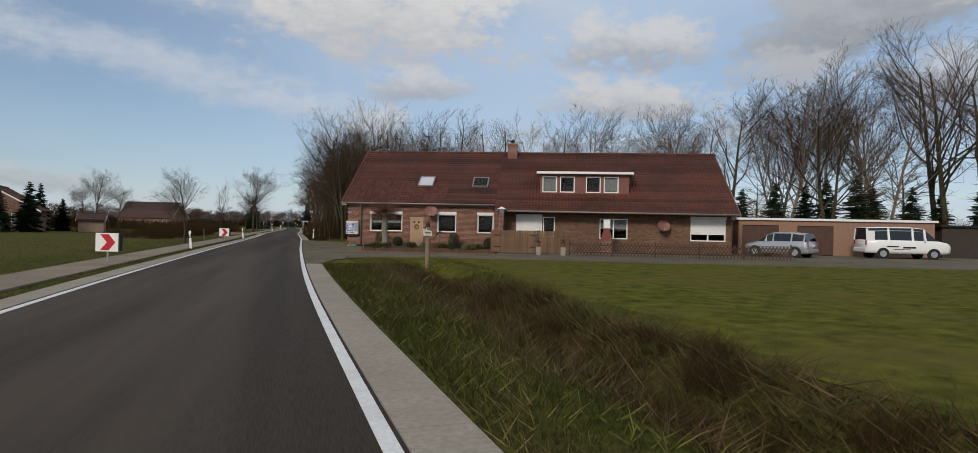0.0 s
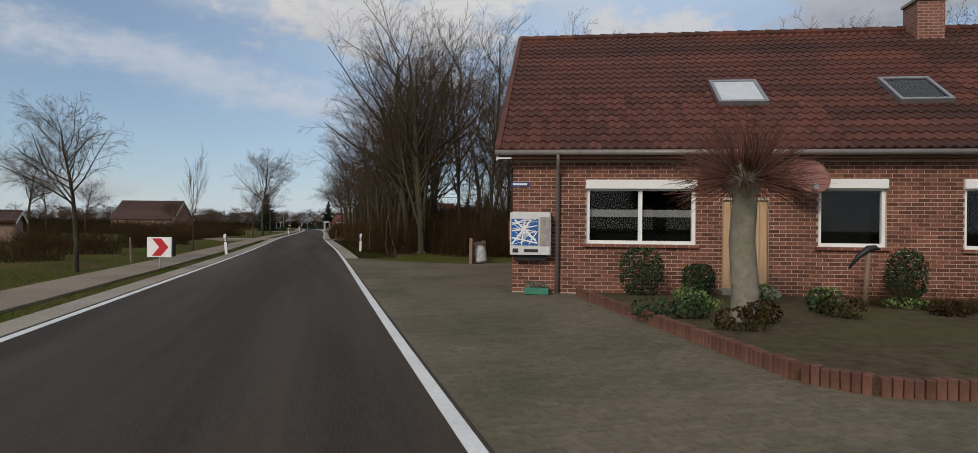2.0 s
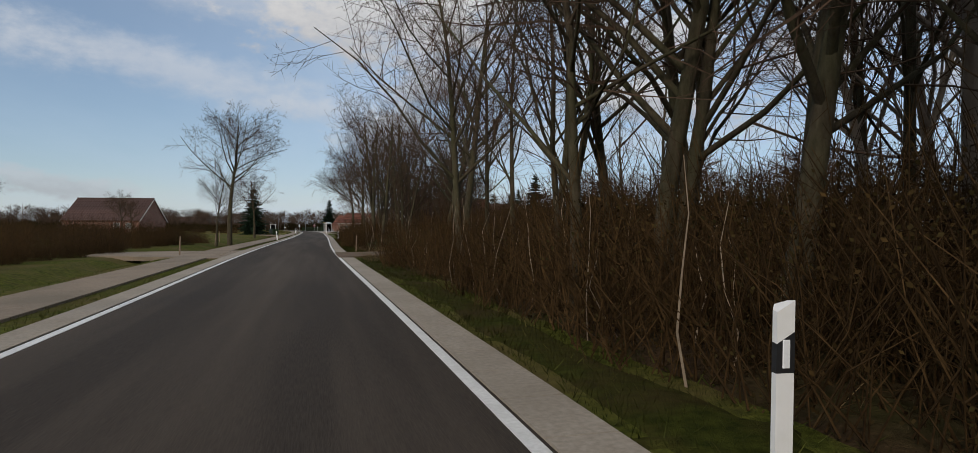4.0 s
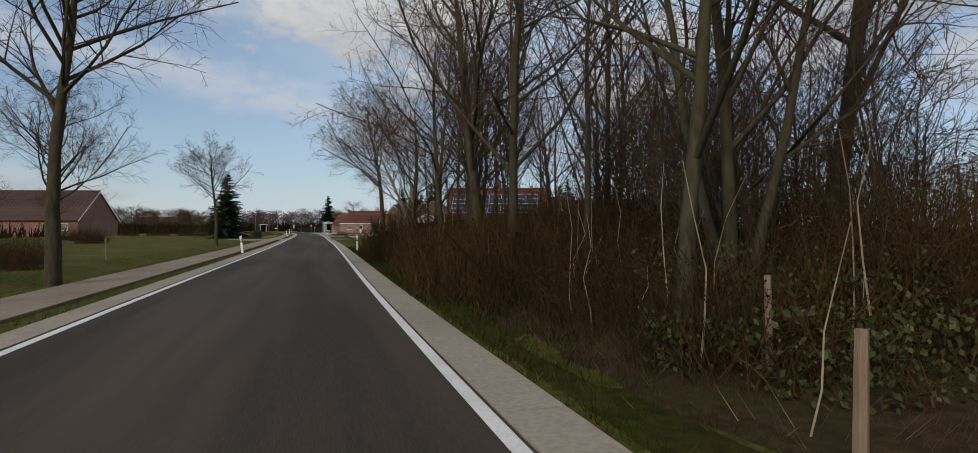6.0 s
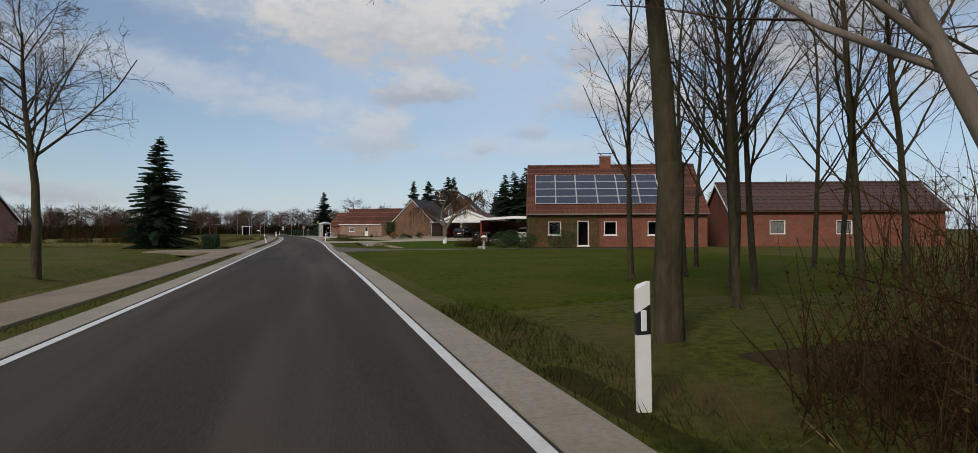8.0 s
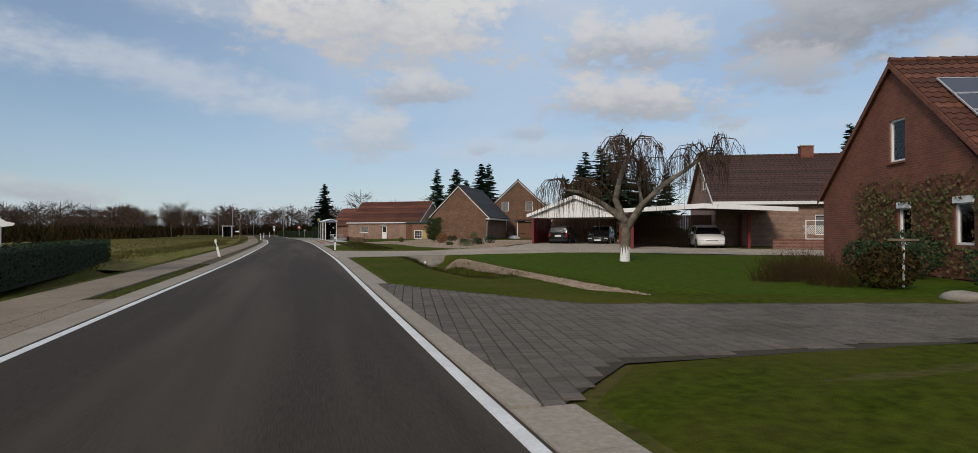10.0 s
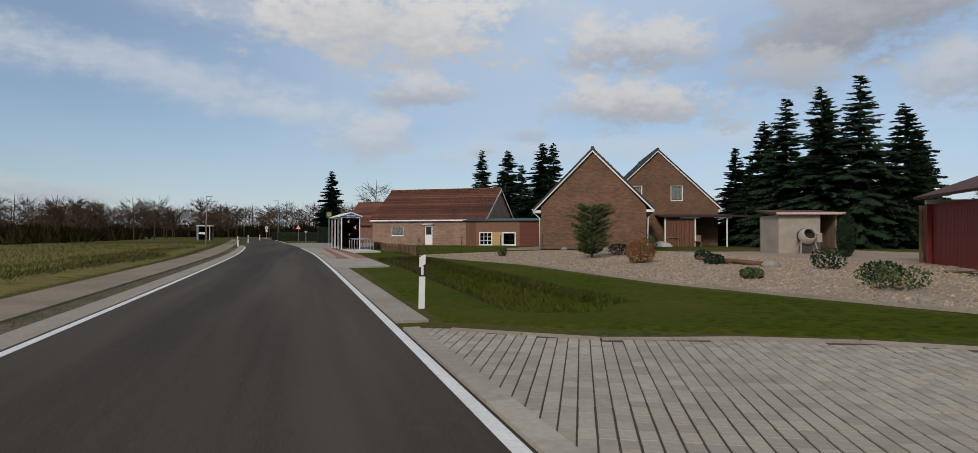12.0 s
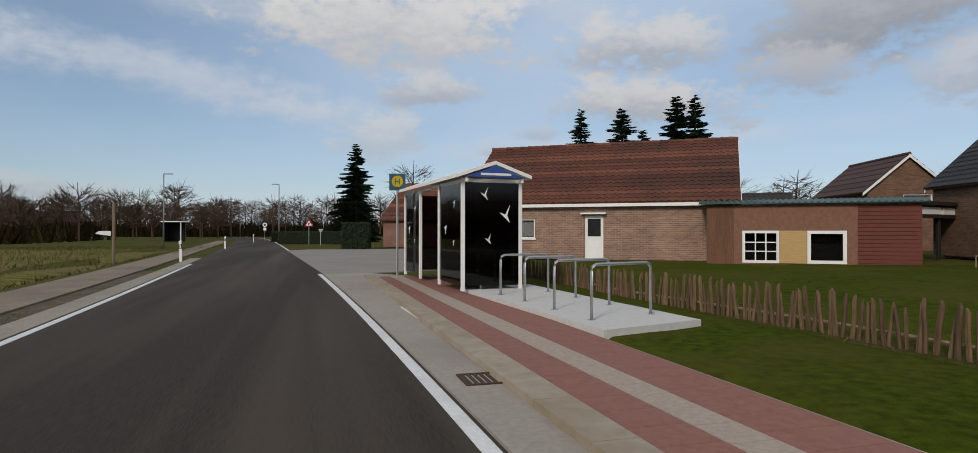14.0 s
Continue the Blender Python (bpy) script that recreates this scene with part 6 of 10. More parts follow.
def spruce(seed, h=10.0, w=2.2, label="dark green spruce with drooping branches", name="spruce", mat=None):
    r = random.Random(seed)
    tr, cr = Twigs(), Twigs()
    tr.stick([Vector((0, 0, -0.1)), Vector((0, 0, h * 0.5)), Vector((0, 0, h))], 0.02 * h, 0.02, 7)
    z = 0.06 * h
    while z < h * 0.985:
        f = 1 - z / h
        ln = w * (f ** 0.8) * r.uniform(0.75, 1.1) + 0.12
        for b in range(int(6 + 5 * f)):
            a = r.uniform(0, 6.283)
            d = Vector((math.cos(a), math.sin(a), 0.25 - 0.45 * f))
            l = ln * r.uniform(0.55, 1.2)
            o = Vector((0, 0, z + r.uniform(-0.25, 0.25)))
            end = o + d * l + Vector((0, 0, -0.12 * l))
            cr.stick([o, o + d * l * 0.5, end], 0.02, 0.006)
            side = Vector((-d.y, d.x, 0))
            m = int(7 + 7 * l)
            for k in range(m):
                t = (k + 0.6) / m
                q = o.lerp(end, t)
                s = 1 if k % 2 else -1
                nd = (side * s * r.uniform(0.5, 1) + d * 0.7 + Vector((0, 0, r.uniform(-0.5, 0.05)))).normalized()
                cr.blade(q, nd * (0.22 + 0.35 * l * (1.05 - t)) * r.uniform(0.7, 1.1), 0.06 + 0.035 * l)
            cr.blade(end - d * 0.2, d * 0.45, 0.05)
        z += 0.017 * h + 0.03
    root = thing(name, Matrix.Identity(4), label, "tree")
    for nm, k, m in (("trunk", tr, BARK), ("crown", cr, mat or NEEDLE)):
        mb = Mesh()
        mb.v, mb.f = k.v, k.f
        make(nm, mb, m, root)
    return root


SPRUCE = [spruce(201 + i, h=10.0, w=(2.6, 2.4, 3.4)[i]) for i in range(3)]

def clearing(x, y):
    """The thin part of the wood behind the field entrance."""
    return y > 99.5 and 0.47 < (x + 1.0) / (y - 87.7) < 0.74


# wood along the right side, with a gap for the field entrance
for x, y, k, s in ((3.9, 64.6, OAK[1], 0.95), (4.3, 61.0, OAK[0], 0.9), (6.8, 63.5, ALDER[0], 0.95), (9.0, 62.0, ALDER[1], 1.0), (5.0, 69.0, OAK[2], 1.0), (8.3, 70.5, ALDER[2], 1.05), (12.5, 64.0, ALDER[0], 1.1),
                   (6.63, 98.4, OAK[2], 0.95), (3.9, 114.7, OAK[0], 0.95), (7.6, 133.2, ALDER[0], 1.1), (8.8, 129.0, ALDER[2], 1.0), (4.6, 125.6, ALDER[1], 0.95), (6.5, 119.5, ALDER[2], 1.05),
                   (7.3, 142, ALDER[0], 0.8), (6.2, 140.5, ALDER[2], 0.7), (8.4, 143.5, ALDER[1], 0.85), (9.6, 145, ALDER[0], 0.8), (7.0, 145.5, ALDER[2], 0.75), (10.5, 142, ALDER[1], 0.9)):
    plant(k, x, y, s)
for i in range(14):
    y = 60 + 76 * (i + RNG.random()) / 14
    if 89.0 < y < 99.5:
        continue
    k, x = RNG.choice(OAK + ALDER + ALDER), RNG.uniform(7.5, 20)
    if not clearing(x, y):
        plant(ALDER[i % 3] if y > 116 else k, x, y, RNG.uniform(0.75, 1.1))
for i in range(6):
    plant(RNG.choice(ALDER + OAK), RNG.uniform(4.6, 7.0), 72 + 2.9 * i, RNG.uniform(0.8, 1.05))
for i in range(7):
    k = RNG.choice(ALDER + OAK)
    plant(ALDER[i % 3] if i > 3 else k, RNG.uniform(4.6, 8.0), 101 + 4.4 * i, RNG.uniform(0.8, 1.1))
for i in range(12):
    k, x = RNG.choice(ALDER + OAK + ALDER), RNG.uniform(6.5, 14)
    if not clearing(x, 107 + 2.3 * i):
        plant(ALDER[i % 3] if i > 3 else k, x, 107 + 2.3 * i, RNG.uniform(0.75, 1.05))
for x, y, k, s in ((7.6, 131.2, 0, 1.0), (10.1, 136.9, 0, 0.95), (12.5, 139.4, 0, 0.9), (16.0, 139.0, 0, 1.0)):
    plant(OAK[k], x, y, s)
plant(STREET[0], 3.55, 138.4, 1.3, turn=200)
# a pale trunk that leans towards the road
leaner = plant(BIRCH[0], 5.4, 135.1, 0.85, turn=0)
leaner.matrix_basis = pose(5.4, 135.1, gz(5.4, 135.1), 0, -12, 0) @ Matrix.Scale(0.85, 4)
# many-stemmed trees at the road's edge, their crowns over the carriageway
for x, y, k, s in ((4.6, 62.4, 0, 1.02), (5.6, 66.6, 1, 1.0), (4.9, 77.0, 0, 0.95), (4.8, 103.8, 2, 0.92), (4.9, 120.0, 2, 0.9)):
    plant(STOOL[k], x, y, s)
for i, (x, y, s) in enumerate(((5.6, 104.4, 0.8), (6.6, 108.0, 1.0), (7.6, 113.2, 1.0), (8.8, 111.6, 1.1), (10.4, 117.4, 1.15), (6.2, 106.4, 0.75), (12.0, 114.5, 1.2), (9.6, 107.6, 1.1), (8.0, 104.0, 0.9), (13.5, 119.5, 1.2), (10.5, 61.5, 1.0), (13.5, 60.5, 1.05), (16.5, 61.5, 1.1), (8.0, 62.5, 0.9))):
    plant(HAZEL[i % 2], x, y, s)
for i, (x, y) in enumerate(((3.5, 64.8), (3.4, 72.5), (3.6, 81.5), (3.2, 102.8), (3.3, 110.0), (3.5, 117.5), (3.6, 126.0))):
    plant(WIDE[i % 2], x, y, (1.0, 0.92, 1.05, 0.95, 1.0, 0.9, 0.85)[i], turn=70 * i)
# thicket belt at the foot of the wood
for i in range(30):
    y = 66.5 + 2.35 * i
    if 89.5 < y < 99.5:
        continue
    plant(RNG.choice(THICK), edge(y) + (2.75 if y > 99 else 3.3) + RNG.uniform(-0.2, 0.4), y, RNG.uniform(0.7, 1.12))
for i in range(30):
    y = 61.5 + 2.5 * i
    if 89.5 < y < 99.5:
        continue
    plant(RNG.choice(THICK), 6.2 + RNG.uniform(-0.5, 1.0), y + RNG.uniform(-0.5, 0.5), RNG.uniform(0.9, 1.35))
for x, y in ((5.4, 62.2), (7.6, 60.8), (9.6, 60.2), (11.8, 60), (14, 59), (16, 60), (18.5, 58.5), (4.2, 64.0), (21, 57), (12.5, 56.8), (14.4, 56.6)):
    plant(RNG.choice(THICK), x, y, RNG.uniform(0.85, 1.1))
for i in range(18):
    y = 60 + 4.2 * i
    if not 88 < y < 100:
        plant(RNG.choice(THICK), RNG.uniform(9.0, 12.5), y, RNG.uniform(1.2, 1.6))
for x, y, s in ((6.4, 95.9, 0.8), (7.2, 94.2, 0.9), (7.9, 96.6, 1.0), (6.1, 93.9, 0.7), (8.6, 93.6, 1.05), (5.6, 92.9, 0.5), (4.7, 90.2, 0.6), (5.9, 91.4, 0.75), (7.4, 91.6, 0.95), (7.9, 93.6, 1.0), (8.6, 95.4, 1.0), (5.3, 88.6, 0.7), (6.6, 89.4, 1.0), (9.4, 92.4, 1.15), (4.6, 87.0, 0.75)):
    plant(RNG.choice(THICK), x, y, s)
for x, y in ((9.3, 87.8), (9.6, 99.6), (10.5, 94), (10.2, 96.5), (12.5, 91), (12.2, 95.5), (13.5, 98), (11.5, 98.5)):
    plant(RNG.choice(THICK), x, y, 1.35)
plant(SPRUCE[0], 11.5, 97.0, 0.45)

# the floor of the wood and what grows between its trees
LITTER = surf("leaf_litter", (0.026, 0.016, 0.009), (0.075, 0.048, 0.026), 9, 0.95, 0.9, 40, spec=0.05, c=(0.035, 0.04, 0.010), cscale=0.5, cmix=0.6)
for ya, yb, o0, o1 in ((60.5, 91.0, 1.9, 1.6), (98.4, 122.0, 1.15, 1.35), (122.0, 137.5, 1.5, 2.6)):
    rim = [(edge(ya + (yb - ya) * i / 12) + o0 + (o1 - o0) * i / 12 + RNG.uniform(-0.15, 0.15), ya + (yb - ya) * i / 12) for i in range(13)]
    far_x = 30.0 if yb < 125 else 24.0
    sheet("wood_floor", [(far_x, ya), *rim, (far_x, yb)], 1, far_x, ya, yb, 0.8, 0.035, LITTER, "brown leaf litter under the bare trees", "leaf litter")

# verge grass between the concrete strip and the wood, shade put into its colour
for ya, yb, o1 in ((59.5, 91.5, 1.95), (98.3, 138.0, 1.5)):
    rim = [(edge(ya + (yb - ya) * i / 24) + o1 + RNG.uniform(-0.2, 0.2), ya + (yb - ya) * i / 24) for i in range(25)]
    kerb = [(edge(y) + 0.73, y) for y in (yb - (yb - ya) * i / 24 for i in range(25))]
    sheet("verge", rim + kerb, 0.4, 4.6, ya, yb, 0.4, 0.028, VERGE_SHADE, "dark green verge before the wood, shade put into its colour", "verge")

sheet("dead_grass", [(0.95, 89.5), (0.9, 92.55), (2.3, 92.95), (4.1, 93.8), (6.4, 94.4), (9.0, 94.6), (12.0, 90.5), (6.0, 88.0), (2.2, 88.6)], 0.5, 12, 87.5, 95, 0.5, 0.034, surf("dead_verge_grass", (0.04, 0.03, 0.012), (0.13, 0.095, 0.042), 5, 0.95, 1.0, 40, spec=0.05, c=(0.035, 0.042, 0.009), cscale=0.9, cmix=0.8), "brown trampled dead grass beside the field entrance", "grass")


def in_wood(x, y):
    """Where scrub grows: off the track, and short of the open garden past the wood."""
    return not (89.0 < y < 99.0 and x < 11.5) and (y < 123 or x > 1.2 + 0.605 * (y - 122.6))


def wood_scrub():
    r = random.Random(15)
    t, lf, sh_ = Twigs(), Twigs(), Twigs()
    for i in range(9500):
        y = r.uniform(60.5, 148)
        x = 5.5 + 24 * r.random() ** 1.25
        if not in_wood(x, y) or (y < 61.5 and x < 6.5):
            continue
        h = min((1.5 if y > 118 else 2.0) + 0.11 * (x - 5.5), 3.8) * r.uniform(0.55, 1.3)
        b = Vector((x, y, gz(x, y) - 0.05))
        m = b + Vector((r.gauss(0, 0.16), r.gauss(0, 0.16), h * 0.5))
        e = m + Vector((r.gauss(0, 0.28), r.gauss(0, 0.28), h * 0.5))
        t.stick([b, m, e], r.uniform(0.006, 0.016), 0.003)
        for k in range(7):
            o = b.lerp(m, r.random()) if k < 2 else m.lerp(e, r.random())
            d = (rand_dir(r) + Vector((0, 0, 0.55))).normalized()
            t.blade(o, d * r.uniform(0.25, 0.8), 0.007)
        for k in range(3):
            lf.leaf(b.lerp(e, r.random() ** 1.6) + rand_dir(r) * 0.3, rand_dir(r), r.uniform(0.03, 0.06))
    for i in range(150):
        y = r.uniform(61, 140)
        x = edge(y) + r.uniform(1.9, 5.0)
        if not in_wood(x, y) or 89 < y < 99.5:
            continue
        b = Vector((x, y, gz(x, y) - 0.05))
        h = r.uniform(0.9, 2.4)
        q = [b]
        for k in range(4):
            q.append(q[-1] + Vector((r.gauss(0, 0.09), r.gauss(0, 0.09), h / 4)))
        sh_.stick(q, r.uniform(0.008, 0.016), 0.004)
    for nm, k, mt, lab in (("wood_scrub", t, BRAMBLE, "tall tangled brown scrub between the trees"), ("withered_leaves", lf, MATS["dead_leaf"], "withered brown leaves hanging in the scrub"),
                           ("pale_shoots", sh_, surf("pale_shoot", (0.16, 0.12, 0.08), (0.27, 0.21, 0.15), 5, 0.9, 0, island=0.3), "thin pale shoots before the thicket")):
        mb = Mesh()
        mb.v, mb.f = k.v, k.f
        make(nm, mb, mt, label=lab, category="scrub", kind="stuff")


wood_scrub()
# brambles that keep their leaves beside the track, and a stake among them
for k, (x, y, rx, rz) in enumerate(((3.4, 100.6, 0.8, 0.55), (4.3, 101.8, 0.9, 0.7), (5.3, 100.4, 0.8, 0.6), (2.9, 102.0, 0.6, 0.4), (4.3, 103.8, 1.0, 0.95), (5.7, 102.3, 0.9, 0.9))):
    rb_ = thicket(140 + k, w=rx * 2.2, h=rz * 2, n=60, leaves=900, label="bramble bush with dark green leaves at the wood's edge", lsize=0.04,
                  lmat=surf("bramble_leaf", (0.02, 0.034, 0.008), (0.06, 0.075, 0.02), 4, 0.6, 0, spec=0.25, c=(0.07, 0.035, 0.012), cscale=1.0, cmix=0.6, island=0.4))
    rb_.matrix_world = pose(x, y, gz(x, y))

# trees behind the farmhouse and the garages
for i in range(16):
    plant(RNG.choice(ALDER + BIRCH), 10 + 2.4 * i + RNG.uniform(-1, 1), 75 - 0.9 * i + RNG.uniform(-6, 8), RNG.uniform(1.0, 1.35))
for x, y, s in ((41, 52, 1.2), (45, 49, 1.4), (49.5, 50, 1.35), (54, 46, 1.6), (58, 43, 1.6), (62, 47, 1.7), (52, 58, 1.5), (66, 40, 1.6), (37, 56, 1.15), (70, 48, 1.7), (60, 36, 1.5), (47, 46, 1.25), (56, 50, 1.5)):
    plant(RNG.choice(BIRCH + OAK[:2]), x, y, s)
for i in range(18):
    plant(RNG.choice(THICK), 31 + 2.2 * i, 49 - 0.55 * i + RNG.uniform(-1, 1), RNG.uniform(1.3, 1.9))
for x, y, s in ((46, 47.5, 0.6), (48, 47, 0.66), (50.5, 46, 0.7), (43, 48, 0.62), (55, 44, 0.6), (38, 50, 0.5), (40.5, 49.5, 0.56), (58, 43.5, 0.55), (52.5, 46, 0.62), (61, 42, 0.6), (35.5, 51, 0.45)):
    plant(SPRUCE[2], x, y, s)

for x, y, k, s in ((15.5, 72, 0, 1.3), (18.5, 74.5, 1, 1.35), (21, 71, 2, 1.22), (13.2, 76, 1, 1.2)):
    plant(ALDER[k], x, y, s)
# trees along the footpath
plant(STREET[0], -8.6, 55.6, 0.7)
plant(THIN, -7.6, 71.2, 0.95)
plant(STREET[1], -7.1, 113.9, 1.32)
plant(STREET[0], -8.6, 118.0, 0.75)
plant(STREET[1], -8.9, 154.5, 1.12)
plant(SPRUCE[1], -31, 92, 0.6)
plant(SPRUCE[2], -29.5, 95, 0.42)
for x, y, s in ((-27, 100, 1.0), (-31, 128, 0.9), (-40, 140, 1.0), (-24, 150, 0.7), (-33, 190, 0.8)):
    plant(RNG.choice(STREET), x, y, s)
for x, y, s in ((-14, 96, 0.55), (-17, 99, 0.6), (-12.5, 103, 0.5), (-19, 106, 0.65), (-15, 112, 0.6), (-13, 90, 0.45), (-22, 116, 0.7), (-10.5, 121, 0.45), (-12, 125, 0.55), (-15, 128, 0.6), (-19, 122, 0.6), (-24, 135, 0.7), (-28, 141, 0.8), (-33, 148, 0.8), (-20, 160, 0.6), (-24, 172, 0.7), (-28, 178, 0.7),
                (-11.5, 116, 0.7), (-13.5, 118.5, 0.8), (-16, 121, 0.85), (-12.5, 112.5, 0.65), (-18, 117, 0.8), (-21, 124, 0.9), (-16, 75, 0.4), (-20, 82, 0.5), (-25, 88, 0.6), (-37, 100, 0.8), (-42, 108, 0.8), (-30, 112, 0.7), (-18, 207, 0.7), (-21, 212, 0.8), (-26, 214, 0.8), (-30, 212, 0.7)):
    plant(RNG.choice(THICK), x, y, s * 1.25)

for i in range(17):
    plant(RNG.choice(THICK), -10.6 - RNG.random() * 3.5, 58 + 3.1 * i, RNG.uniform(0.5, 0.85))
for x, y, s in ((-30, 78, 0.45), (-28, 80, 0.55), (-32, 80, 0.5)):
    plant(SPRUCE[2], x, y, s)
for i in range(9):
    plant(RNG.choice(THICK), -17 - 2.2 * i, 128 + RNG.uniform(-4, 4), RNG.uniform(0.7, 1.0))
BROAD = [spruce(75 + i, h=10.0, w=3.3, label="broad dark green spruce with dense drooping boughs") for i in range(2)]
# spruces behind the houses
for x, y, s, k in ((27.9, 301.4, 1.46, 0), (31.6, 299, 1.44, 2), (36.3, 295.8, 1.53, 2), (37.5, 294.2, 1.52, 0), (33.5, 297.8, 1.2, 2), (38, 241, 1.1, 0), (45.5, 239.6, 0.92, 0), (47.4, 230.9, 1.07, 2), (44.5, 207, 0.95, 0), (4.6, 318, 1.22, 2), (49, 214, 1.1, 0)):
    plant(SPRUCE[k], x, y, s)


for k, (x, y, s) in enumerate(((37.5, 237.5, 1.22), (35.8, 239.2, 1.16), (34.8, 241.6, 1.12), (35.3, 244.5, 1.0), (34.9, 247.5, 0.82), (39.6, 235.8, 1.0), (33.9, 244.2, 0.72), (-11.8, 186.5, 0.88))):
    plant(BROAD[k % 2], x, y, s)

# far woods, past counting: one object
def far_woods():
    r = random.Random(5)
    t = Twigs()
    def one(x, y, h):
        base = Vector((x, y, -0.1))
        t.stick([base, base + Vector((0, 0, h * 0.5)), base + Vector((r.uniform(-.4, .4), 0, h * 0.95))], 0.02 * h, 0.03, 4)
        w = h * r.uniform(0.2, 0.34)
        for k in range(50):
            z = h * (0.28 + 0.68 * r.random())
            f = math.sin(math.pi * min(1, max(0.08, (z / h - 0.15) / 0.9))) ** 0.7
            a = r.uniform(0, 6.283)
            o = base + Vector((0, 0, z * 0.82))
            d = Vector((math.cos(a) * w * f, math.sin(a) * w * f, r.uniform(0.12, 0.3) * h * f * 0.7))
            t.stick([o, o + d], 0.035, 0.01)
            for q in range(5):
                e = (d.normalized() + rand_dir(r) * 0.7).normalized()
                t.blade(o + d * r.uniform(0.3, 1.0), e * r.uniform(0.08, 0.2) * h, 0.05)
    spots = []
    for i in range(210):
        x = -150 + 0.95 * i
        y = 430 + 30 * math.sin(i * 0.37) + r.uniform(-25, 25)
        spots.append((x, y, r.uniform(7.5, 13)))
    for i in range(60):
        spots.append((-160 + 2.0 * i, 300 + 60 * math.sin(i) * 0.2 + i * 0.6, r.uniform(4.2, 7)))
    for i in range(40):
        spots.append((-75 + r.uniform(-45, 20), 190 + r.uniform(-20, 130), r.uniform(3.6, 5.8)))
    for i in range(26):
        spots.append((-34 + r.uniform(-12, 18), 345 + r.uniform(-25, 40), r.uniform(6, 9.2)))
    for i in range(40):
        spots.append((60 + r.uniform(-12, 50), 60 + 6.5 * i, r.uniform(8, 13)))
    for i in range(30):
        spots.append((25 + r.uniform(0, 45), 96 + r.uniform(-6, 60), r.uniform(8, 12)))
    for i in range(24):
        spots.append((10 + 4 * i, 340 + r.uniform(-14, 14), r.uniform(8, 13)))
    for x, y, h in spots:
        one(x, y, h)
    mb = Mesh()
    mb.v, mb.f = t.v, t.f
    make("far_woods", mb, TWIG, label="distant belt of bare brown woods", category="woods", kind="stuff")
    # low scrub below the far trees
    s = Twigs()
    for i in range(26000):
        k = r.random()
        if k < 0.5:
            x, y = r.uniform(-160, 45), 420 + r.uniform(-30, 30)
        elif k < 0.8:
            x, y = r.uniform(-150, -30), 285 + r.uniform(-30, 60)
        else:
            x, y = r.uniform(-95, -38), r.uniform(95, 260)
        hh = r.uniform(1.2, 5.0) if k < 0.5 else r.uniform(0.8, 2.8)
        s.blade(Vector((x, y, -0.1)), Vector((r.uniform(-1, 1), r.uniform(-1, 1), hh)), 0.28 if k < 0.8 else 0.16)
    mb = Mesh()
    mb.v, mb.f = s.v, s.f
    make("far_scrub", mb, MATS["dead_leaf"], label="distant dark brown scrub", category="scrub", kind="stuff")


far_woods()


def grass_belt(name, spots, mat, label, hmin, hmax, w=0.006, lean=0.35, seed=3):
    r = random.Random(seed)
    t = Twigs()
    for x0, x1, y0, y1, n, rel in spots:
        for i in range(n):
            y = r.uniform(y0, y1)
            x = r.uniform(x0, x1) + (edge(y) if rel else 0)
            t.blade(Vector((x, y, gz(x, y) - 0.01)), Vector((r.gauss(0, lean), r.gauss(0, lean), 1)) * r.uniform(hmin, hmax), w)
    mb = Mesh()
    mb.v, mb.f = t.v, t.f
    return make(name, mb, mat, label=label, category="grass", kind="stuff")


BLADE = surf("grass_blade", (0.04, 0.055, 0.008), (0.095, 0.11, 0.02), 2, 0.9, 0, spec=0.1, c=(0.13, 0.095, 0.04), cscale=0.5, cmix=0.5, island=0.35)
STRAW = surf("dry_stalk", (0.12, 0.08, 0.035), (0.26, 0.185, 0.095), 2, 0.9, 0, spec=0.1, island=0.35)
grass_belt("verge_grass", [(0.82, 3.2, -4, 23, 9000, 1), (0.78, 1.2, -4, 23, 5000, 1), (2.0, 14, 22.5, 28.5, 5000, 0), (-ROAD_W - 1.2, -ROAD_W - 0.73, -4, 250, 12000, 1), (-ROAD_W - 3.6, -ROAD_W - 2.64, -4, 250, 8000, 1), (3, 16, -3, 26, 14000, 0)], BLADE, "short uneven verge grass", 0.03, 0.10)
# first of these belts: blades darkened to match the shade put into the verge
grass_belt("rank_grass", [(0.76, 2.4, 59, 92, 9000, 1), (0.76, 1.9, 98, 143, 13000, 1)], surf("shaded_blade", (0.02, 0.03, 0.004), (0.062, 0.072, 0.013), 2, 0.9, 0, spec=0.06, c=(0.10, 0.07, 0.03), cscale=0.9, cmix=0.6, island=0.4), "verge grass blades darkened for the shade before the wood", 0.04, 0.16, 0.008, 0.45, 41)
grass_belt("ditch_weeds", [(4.1, 6.1, 185, 199, 9000, 0), (3.3, 5.6, 213.5, 236, 9000, 0), (4.3, 6.0, 213.5, 237, 12000, 0)], surf("ditch_weed", (0.03, 0.034, 0.006), (0.10, 0.085, 0.022), 2, 0.9, 0, spec=0.08, island=0.4), "rough dark weeds on the ditch banks", 0.05, 0.2, w=0.012, lean=0.5, seed=8)
